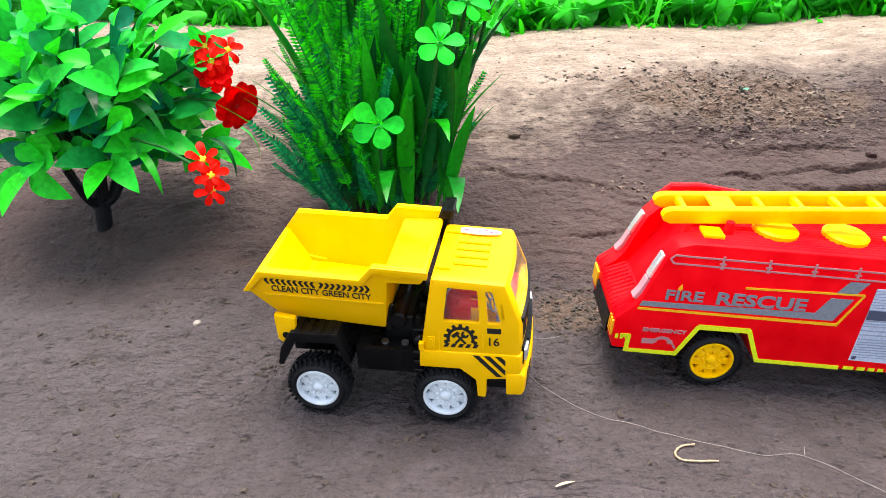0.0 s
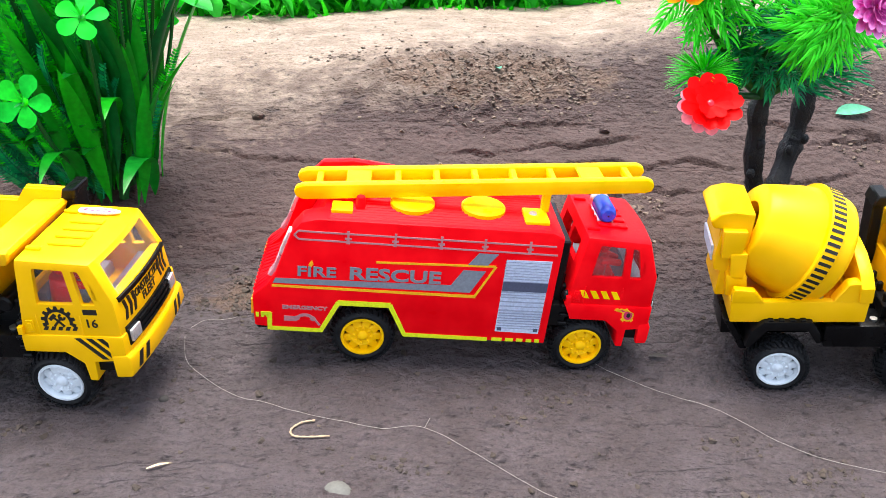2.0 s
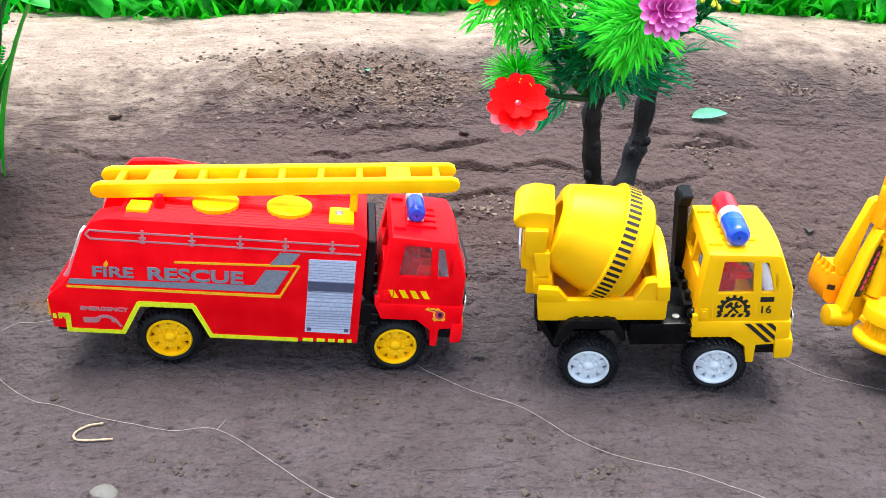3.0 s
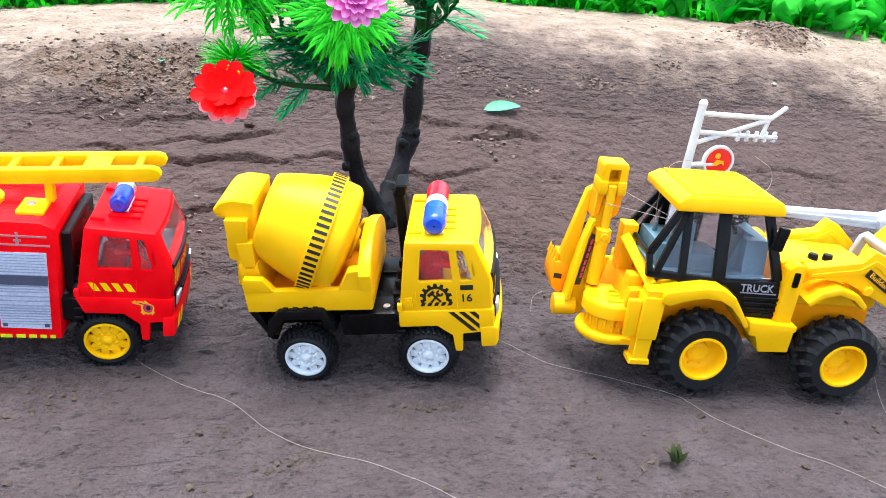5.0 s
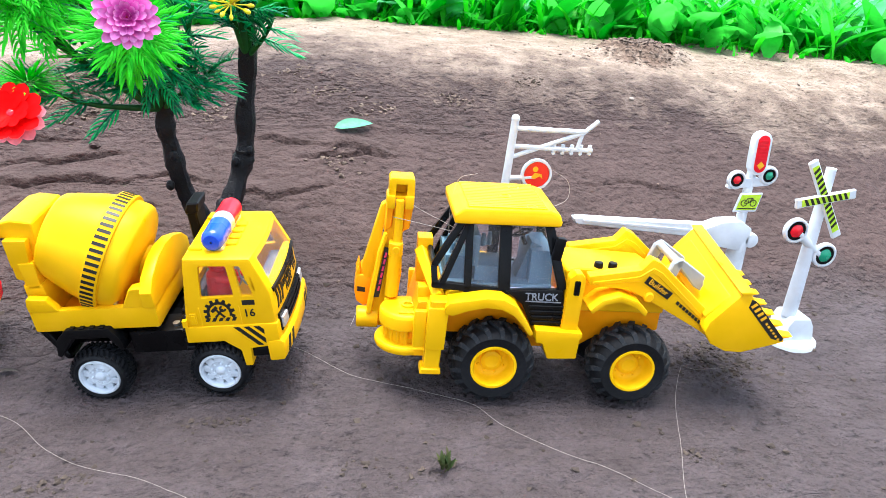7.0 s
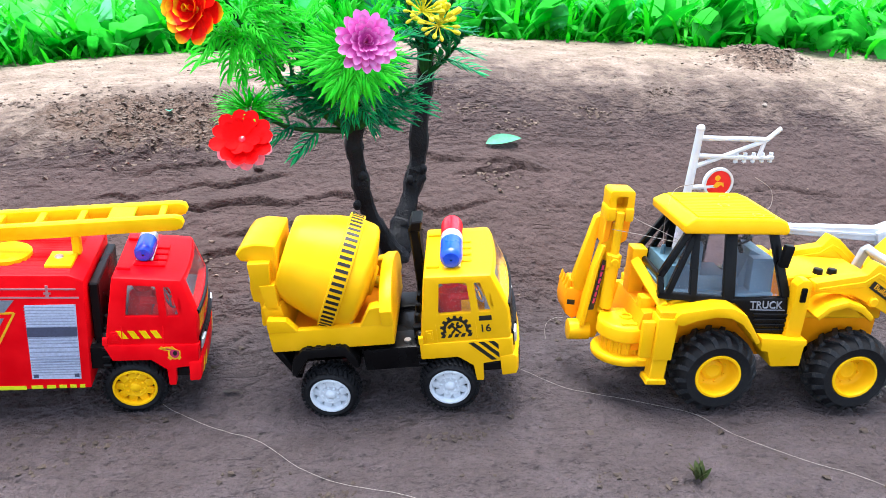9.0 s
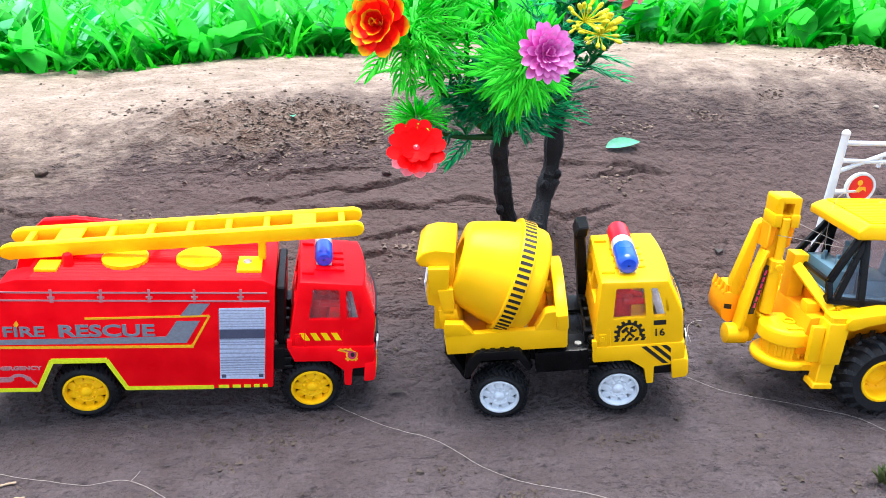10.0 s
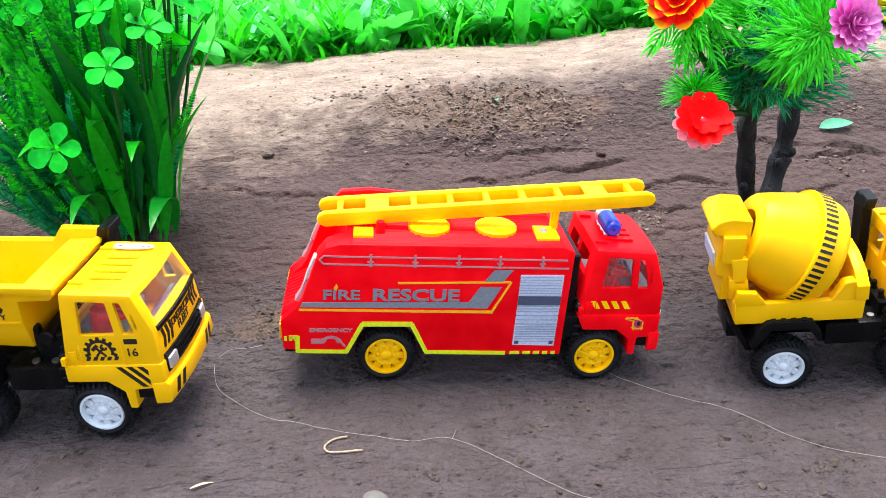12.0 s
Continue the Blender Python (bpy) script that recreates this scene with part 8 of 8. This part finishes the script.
def crossbuck():
    x, y = 0.7165, 0.370
    z = on_ground(x, y) - 0.001
    root = thing("crossbuck_signal", pose(x, y, z), "white toy crossbuck signal with striped arms and two lamps", "toy signal")
    P3 = lambda u, v, dy=0.0: ((u - x) * 1000, dy, (v - z) * 1000)
    part("foot", lathe(blank(), [(0.01, 5.0), (11.0, 4.6), (14.0, 2.6), (14.6, 0.0), (0.01, 0.0)], 36, "z"), WHITE, root)
    kb = blank()
    prism(kb, [(-9.0, 4.0), (9.0, 4.0), (7.0, 13.0), (4.6, 17.0), (-5.2, 17.0), (-7.4, 13.0)], -8.0, 8.0)
    part("plinth", soften(kb, 0.8, 2), WHITE, root, "white tapered plinth")
    part("post", rod(blank(), P3(0.7130, 0.0200), P3(0.7150, 0.1020), 3.9, 2.5, 16), WHITE, root)
    for a, b in ((P3(0.6965, 0.0845, -4.6), P3(0.7285, 0.0905, -4.6)), (P3(0.7005, 0.1065, -4.0), P3(0.7250, 0.0670, -4.0))):
        a, b = Vector(a), Vector(b)
        d = (b - a).normalized()
        n = Vector((-d.z, 0, d.x)) * 2.5
        pr = prism(blank(), [((a + n).x, (a + n).z), ((b + n).x, (b + n).z), ((b - n).x, (b - n).z), ((a - n).x, (a - n).z)], a.y - 1.0, a.y + 1.0)
        arm = part("cross_arm", soften(pr, 0.5, 1), WHITE, root, "white crossbuck arm")
        l = (b - a).length
        n2 = n * 0.70
        f = prism(blank(), [((a + d * 3 + n2).x, (a + d * 3 + n2).z), ((b - d * 4 + n2).x, (b - d * 4 + n2).z), ((b - d * 4 - n2).x, (b - d * 4 - n2).z), ((a + d * 3 - n2).x, (a + d * 3 - n2).z)], a.y - 1.2, a.y - 0.9)
        face = part("arm_face", f, SIGN_LIME, arm, "yellow-green arm face")
        s = blank()
        k = int((l - 8) / 3.0)
        for i in range(k):
            p = a + d * (4.0 + 3.0 * i)
            q = [p + n2, p + d * 1.5 + n2, p + d * 3.0 - n2, p + d * 1.5 - n2]
            prism(s, [(v.x, v.z) for v in q], a.y - 1.32, a.y - 1.1)
        part("hazard_stripe", s, INK, face, "black slanted stripes")
    br = part("lamp_bar", rod(blank(), P3(0.7050, 0.0680, -1.0), P3(0.7200, 0.0560, -1.0), 2.4, seg=12), WHITE, root)
    lamp_disc(br, P3(0.7025, 0.0695, -2.0), 6.2, RED_LENS, "red lamp lens")
    lamp_disc(br, P3(0.7225, 0.0560, -2.0), 6.2, GREEN_LENS, "green lamp lens")


overhead_gantry()
barrier_signal()
crossbuck()

# ---- threads, litter, clods and the green field ----
THREAD = decal("pale_thread", (0.29, 0.26, 0.235), 0.6)
STRAW = decal("bleached_straw", (0.34, 0.25, 0.16), 0.7)
DRY = decal("dry_straw", (0.42, 0.33, 0.21), 0.7)
TWIG = decal("dark_twig", (0.022, 0.018, 0.016), 0.8)
MOSS = leafy("mossy_bit", (0.025, 0.05, 0.012), (0.09, 0.09, 0.035), 0.8)
PALE_LEAF = leafy("pale_fallen_leaf", (0.055, 0.25, 0.15), (0.09, 0.33, 0.20), 0.45)
SLATE = decal("grey_stone", (0.085, 0.083, 0.075), 0.75)
STONE = decal("pale_pebble", (0.24, 0.205, 0.175), 0.7)


def clod_mat(name="crumbled_soil", tone=1.0):
    m, nodes, links, p = shader(name)
    geo = nodes.new("ShaderNodeNewGeometry")
    base = ramp(nodes, links, geo.outputs["Random Per Island"], [(q, tuple(c * tone for c in col)) for q, col in ((0.0, (0.095, 0.066, 0.050)), (0.7, (0.145, 0.104, 0.080)), (1.0, (0.20, 0.148, 0.115)))])
    n = noise_node(nodes, links, 500.0, 4.0)
    v = ramp(nodes, links, n.outputs["Fac"], ((0.3, (0.6,) * 3), (0.7, (1.15,) * 3)))
    links.new(blend(nodes, links, 1.0, base.outputs["Color"], v.outputs["Color"], "MULTIPLY"), p.inputs["Base Color"])
    p.inputs["Roughness"].default_value = 0.9
    bump(nodes, links, n.outputs["Fac"], 0.6, 0.001, p)
    return m


CRUMB, DAMP_CRUMB = clod_mat(tone=0.85), clod_mat("damp_crumbled_soil", 0.34)


def thread(points, label, r=0.105, drape=True):
    pts = []
    for p in curve_points([(q[0], q[1], q[2] if len(q) > 2 else 0.0) for q in points], 10):
        z = on_ground(p.x, p.y) + 0.0005 if drape else p.z
        pts.append(Vector((p.x, p.y, z)) * 1000)
    ob = new("thread", raw_mesh("thread", tube(blank(), pts, r, 5), THREAD))
    return tagged(ob, label, "thread")


thread([(0.132, 0.3838), (0.125, 0.3806), (0.118, 0.3803), (0.113, 0.374)], "short pale thread end lying on the soil")
thread([(0.112, 0.368), (0.117, 0.352), (0.126, 0.342), (0.145, 0.328), (0.154, 0.325), (0.177, 0.315), (0.201, 0.309), (0.2195, 0.3105), (0.243, 0.293), (0.263, 0.277), (0.285, 0.272), (0.304, 0.264), (0.33, 0.250)], "long pale thread lying across the soil")
thread([(0.2195, 0.3105), (0.2215, 0.3165)], "short pale thread end lying on the soil")
thread([(0.296, 0.362), (0.302, 0.356), (0.321, 0.341), (0.340, 0.329), (0.356, 0.311), (0.375, 0.297), (0.396, 0.286), (0.413, 0.273), (0.428, 0.260)], "long pale thread lying across the soil")
thread([(0.452, 0.368), (0.458, 0.364), (0.478, 0.346), (0.504, 0.334), (0.529, 0.322), (0.538, 0.306), (0.555, 0.288), (0.576, 0.273), (0.598, 0.252), (0.62, 0.236)], "long wavy thread lying across the soil")
thread([(0.642, 0.3463), (0.634, 0.334), (0.624, 0.315), (0.612, 0.285), (0.602, 0.262), (0.596, 0.245)], "pale thread trailing over the soil")
thread([(0.661, 0.316, 0.026), (0.652, 0.325, 0.017), (0.645, 0.338, 0.008), (0.642, 0.3463, 0.0055)], "thread hanging from the loader bucket", drape=False)
thread([(0.495, 0.357, 0.090), (0.506, 0.350, 0.085), (0.518, 0.345, 0.080), (0.526, 0.340, 0.076)], "thread stretched from boom to cab", 0.13, False)
thread([(0.494, 0.352, 0.081), (0.508, 0.345, 0.080), (0.526, 0.337, 0.078)], "thread stretched from boom to cab", 0.13, False)
thread([(0.521, 0.352, 0.058), (0.520, 0.356, 0.080), (0.523, 0.358, 0.096), (0.531, 0.356, 0.100)], "loose thread loop behind the cab", 0.13, False)
thread([(0.570, 0.372, 0.098), (0.579, 0.372, 0.092), (0.579, 0.370, 0.084), (0.570, 0.368, 0.080)], "loose thread loop behind the cab", 0.13, False)
thread([(0.4798, 0.387), (0.484, 0.401), (0.4902, 0.4068), (0.4957, 0.408)], "short thread end by the digger's boom")

# dry tendril
curl = [(0.1775, 0.3115), (0.1725, 0.3105), (0.1690, 0.3065), (0.1705, 0.3030), (0.1760, 0.3020), (0.1840, 0.3022)]
pts = [Vector((p.x, p.y, on_ground(p.x, p.y) + 0.0008)) * 1000 for p in curve_points([(a, b, 0) for a, b in curl], 6)]
tagged(new("dry_tendril", raw_mesh("dry_tendril", tube(blank(), pts, [0.40 + 0.12 * math.sin(2.3 * i) for i in range(len(pts))], 7), STRAW)), "bleached curled tendril lying on damp soil", "plant litter")


def litter(name, x, y, length, width, turn, material, label, category, lift=0.0, bend=0.5, tilt=0.0):
    me = leaf_mesh(name, length, width, bend, 0.3, material)
    ob = new(name, me)
    ob.matrix_basis = pose(x, y, on_ground(x, y) + 0.0012 + lift) @ pose(0, 0, 0, tilt, 0, 0) @ pose(0, 0, 0, 0, -8, turn)
    return tagged(ob, label, category)


litter("fallen_leaf", 0.4765, 0.536, 26, 10.5, 12, PALE_LEAF, "pale green leaf fallen on the bank", "leaf", 0.0010, 0.25, 24)
litter("dead_leaf_bit", 0.122, 0.285, 9, 1.3, 30, DRY, "straw-coloured leaf scrap on the soil", "plant litter")
litter("dead_leaf_bit", 0.268, 0.588, 9, 5, 100, PALE_LEAF, "small pale leaf scrap on the bank", "plant litter", 0.004)
litter("dark_leaf_bit", 0.524, 0.455, 13, 5, 60, TWIG, "dark crumpled leaf scrap near the digger", "plant litter", 0.001, 0.6)
litter("dark_leaf_bit", 0.322, 0.366, 9, 3, -10, TWIG, "dark leaf scrap pressed in the soil", "plant litter", 0.0, 0.1)
for x, y, r, name, mat, label in ((-0.042, 0.381, 2.0, "pebble", STONE, "small pale pebble on the soil"), (0.115, 0.327, 2.0, "soil_crumb", TWIG, "dark crumb of soil on the track"), (0.112, 0.549, 4.2, "soil_clod", SOIL, "rounded clod on the bank"),
                                  (0.70, 0.582, 2.1, "pebble", STONE, "pale pebble on the bank"), (0.125, 0.247, 2.2, "pebble", STONE, "small pale pebble on the soil"), (0.190, 0.2750, 6.0, "flat_stone", SLATE, "pale flat stone sunk in the soil"), (0.330, 0.530, 3.4, "soil_clod", SOIL, "rounded clod on the bank")):
    bm = blank()
    bmesh.ops.create_icosphere(bm, subdivisions=2, radius=r)
    for v in bm.verts:
        v.co *= 1 + 0.35 * noise.noise(v.co * (0.9 / r) + Vector((x * 90, y * 70, 0)))
        v.co.z *= 0.65
    ob = new(name, raw_mesh(name, bm, mat))
    ob.matrix_basis = pose(x, y, on_ground(x, y) + (r * 0.25 if r < 5 else -2.6) * MM)
    tagged(ob, label, "soil" if "soil" in name else "stone")

# mossy tuft near the track's edge
rng = random.Random(3)
moss = thing("weed_tuft", pose(0.509, 0.2765, on_ground(0.509, 0.2765)), "small dried mossy weed tuft on the soil", "plant litter")
frag = leaf_mesh("weed_leaf", 7, 1.9, 0.4, 0.3, MOSS)
for k in range(22):
    put("weed_leaf", frag, moss, aim((rng.uniform(-.002, .002), rng.uniform(-.002, .002), rng.uniform(-0.0005, .003)), (rng.uniform(-0.6, 0.6), rng.uniform(-0.6, 0.6), rng.uniform(0.6, 2.2)), rng.uniform(-90, 90), rng.uniform(0.7, 1.1)))


def scatter(name, n, place, size, material, label, seed):
    """Many angular crumbs as one mesh."""
    g = np.random.RandomState(seed)
    base = np.array([(1, 0, -.7), (-1, 0, -.7), (0, 1, .7), (0, -1, .7), (.7, .7, 0), (-.7, -.7, 0), (.6, -.6, .6), (-.6, .6, -.6)], float)
    hull = bmesh.new()
    for p in base:
        hull.verts.new(p)
    bmesh.ops.convex_hull(hull, input=hull.verts)
    hull.verts.index_update()
    tri = [[v.index for v in f.verts] for f in hull.faces]
    shape = np.array([v.co for v in hull.verts])
    hull.free()
    verts, faces = [], []
    for k in range(n):
        x, y = place(g)
        s = size(g)
        a = g.rand() * 6.28
        q = shape * (0.65 + 0.7 * g.rand(len(shape), 3)) * s
        q[:, 2] *= 0.65
        c, d = math.cos(a), math.sin(a)
        q = np.stack([q[:, 0] * c - q[:, 1] * d + x, q[:, 0] * d + q[:, 1] * c + y, q[:, 2]], 1)
        q[:, 2] += on_ground_fast(x, y) + s * 0.2
        o = len(verts) * len(shape)
        verts.append(q)
        faces += [[o + i for i in t] for t in tri]
    me = bpy.data.meshes.new(name)
    me.from_pydata(np.concatenate(verts).tolist(), [], faces)
    me.update()
    me.materials.append(material)
    ob = new(name, me)
    return tagged(ob, label, "soil", kind="stuff")


XS, YS = np.linspace(-0.35, 1.15, 601), np.linspace(0.15, 0.90, 301)
TABLE = height(*np.meshgrid(XS, YS))


def on_ground_fast(x, y):
    i = min(max(int((x + 0.35) / 0.0025), 0), 600)
    j = min(max(int((y - 0.15) / 0.0025), 0), 300)
    return float(TABLE[j, i])


scatter("soil_crumbs", 3200, lambda g: (0.262 + g.randn() * 0.042, 0.588 + g.randn() * 0.022), lambda g: 0.0003 + 0.0017 * g.rand() ** 3, CRUMB, "dark crumbled soil heaped on the bank", 1)
scatter("soil_crumbs", 1500, lambda g: (g.uniform(-0.3, 1.1), g.uniform(0.42, 0.78)), lambda g: 0.0002 + 0.0013 * g.rand() ** 4, CRUMB, "loose soil crumbs on the bank", 2)
scatter("soil_crumbs", 2200, lambda g: (g.uniform(-0.3, 1.0), g.uniform(0.22, 0.44)), lambda g: 0.0002 + 0.0018 * g.rand() ** 4, DAMP_CRUMB, "fine soil crumbs on the track", 3)
scatter("soil_crumbs", 900, lambda g: (0.735 + g.randn() * 0.020, 0.660 + g.randn() * 0.010), lambda g: 0.0004 + 0.0017 * g.rand() ** 3, CRUMB, "crumbled soil heap at the field's edge", 4)
scatter("soil_crumbs", 380, lambda g: (0.142 + g.randn() * 0.018, 0.405 + g.randn() * 0.012), lambda g: 0.0004 + 0.0016 * g.rand() ** 2, DAMP_CRUMB, "crumbled soil beside the track", 5)
scatter("soil_crumbs", 260, lambda g: (0.665 + g.randn() * 0.014, 0.350 + g.randn() * 0.012), lambda g: 0.0004 + 0.0014 * g.rand() ** 2, DAMP_CRUMB, "crumbled soil under the loader bucket", 6)

PATCHES = ((0.470, 0.577), (0.477, 0.513), (0.455, 0.600), (0.505, 0.560), (0.40, 0.56), (0.56, 0.575), (0.16, 0.62), (0.34, 0.475), (0.62, 0.60), (-0.02, 0.59), (0.30, 0.46), (0.18, 0.50))


def in_patches(g):
    x, y = PATCHES[g.randint(len(PATCHES))]
    return x + g.randn() * 0.009, y + g.randn() * 0.0045


scatter("soil_crumbs", 900, in_patches, lambda g: 0.0004 + 0.0016 * g.rand() ** 2, CRUMB, "small dark heaps of crumbled soil on the bank", 7)

# clumps of dark pits in the track, stood in for by added crumbs
TRACK_PIT_SPOTS = ((0.418, 0.315), (0.361, 0.284), (0.477, 0.284), (0.618, 0.28), (0.248, 0.343), (0.257, 0.318), (0.212, 0.289), (0.373, 0.291), (0.343, 0.307), (-0.117, 0.421), (-0.059, 0.391), (-0.003, 0.35), (0.068, 0.311), (0.044, 0.34), (-0.084, 0.348), (-0.084, 0.37), (0.273, 0.333), (0.427, 0.316), (0.496, 0.276))


def on_track(g):
    x, y = TRACK_PIT_SPOTS[g.randint(len(TRACK_PIT_SPOTS))]
    return x + g.randn() * 0.007, y + g.randn() * 0.003


scatter("soil_crumbs", 420, on_track, lambda g: 0.0003 + 0.0012 * g.rand() ** 2, DAMP_CRUMB, "dark crumbs added in place of pits in the damp track", 8)

# ---- field of weeds and grass beyond the bank ----
FIELD_LEAF = leafy("field_weed_leaf", (0.005, 0.300, 0.006), (0.085, 0.720, 0.080), 0.45, streak=90.0, through_light=0.45)
MINT_LEAF = leafy("pale_mint_leaf", (0.0216, 0.432, 0.072), (0.2016, 0.648, 0.3456), 0.40, gloss=0.4, streak=90.0, through_light=0.4)
FIELD_BLADE = leafy("field_grass_blade", (0.0108, 0.3744, 0.0043), (0.0504, 0.6624, 0.0144), 0.5, streak=90.0, through_light=0.45)


def edge_y(x):
    return np.interp(x, [-0.6, 0.1, 0.35, 0.6, 0.8, 1.0, 1.6], [0.85, 0.84, 0.875, 0.805, 0.740, 0.70, 0.67])


def field(name, n, length, width, droop, material, label, seed, depth, upright, back=0.0):
    g = np.random.RandomState(seed)
    d = depth * g.rand(n) ** 1.7
    x = (g.rand(n) - 0.5) * 2 * (0.9 + d * 0.8) + 0.33
    y = edge_y(x) + back + d + 0.014 * g.randn(n)
    z = height(x, y) - 0.003
    az = g.rand(n) * 2 * np.pi
    el = np.radians(upright[0] + (upright[1] - upright[0]) * g.rand(n))
    L = length[0] + (length[1] - length[0]) * g.rand(n) ** 1.4
    W = width[0] + (width[1] - width[0]) * g.rand(n)
    steps = 6
    out = np.stack([np.cos(az), np.sin(az)], 1)
    side = np.stack([-np.sin(az), np.cos(az)], 1)
    verts = np.zeros((n, steps, 3, 3))
    for i in range(steps):
        t = i / (steps - 1)
        half = W / 2 * max(math.sin(math.pi * t ** 0.8) ** 0.7 if 0 < t < 1 else 0.0, 0.10 * (1 - t) + 0.01)
        r = L * t * np.cos(el - droop * t / 2)
        h = L * t * np.sin(el - droop * t / 2)
        for j, s in enumerate((-1, 0, 1)):
            verts[:, i, j, 0] = x + out[:, 0] * r + side[:, 0] * half * s
            verts[:, i, j, 1] = y + out[:, 1] * r + side[:, 1] * half * s
            verts[:, i, j, 2] = z + h + abs(s) * half * 0.25
    idx = np.arange(n * steps * 3).reshape(n, steps, 3)
    quads = np.stack([idx[:, :-1, :-1], idx[:, :-1, 1:], idx[:, 1:, 1:], idx[:, 1:, :-1]], -1).reshape(-1, 4)
    me = bpy.data.meshes.new(name)
    me.vertices.add(verts.size // 3)
    me.vertices.foreach_set("co", verts.ravel())
    me.loops.add(quads.size)
    me.loops.foreach_set("vertex_index", quads.ravel())
    me.polygons.add(len(quads))
    me.polygons.foreach_set("loop_start", np.arange(0, quads.size, 4))
    me.polygons.foreach_set("loop_total", np.full(len(quads), 4))
    me.update()
    me.validate()
    me.shade_smooth()
    me.materials.append(material)
    return tagged(new(name, me), label, "grass", kind="stuff")


field("field_weeds", 15000, (0.020, 0.085), (0.007, 0.030), 0.7, FIELD_LEAF, "bright green low weeds beyond the bank", 8, 3.2, (38, 86))
field("field_mint", 5000, (0.025, 0.085), (0.010, 0.024), 0.8, MINT_LEAF, "pale mint-green broad weeds beyond the bank", 11, 3.2, (40, 84), 0.03)
field("field_fringe", 5000, (0.006, 0.022), (0.002, 0.006), 0.6, FIELD_BLADE, "short grass along the field's edge", 12, 0.06, (35, 88), -0.012)
field("field_grass", 20000, (0.025, 0.090), (0.002, 0.006), 0.8, FIELD_BLADE, "bright green grass beyond the bank", 9, 4.0, (40, 88))
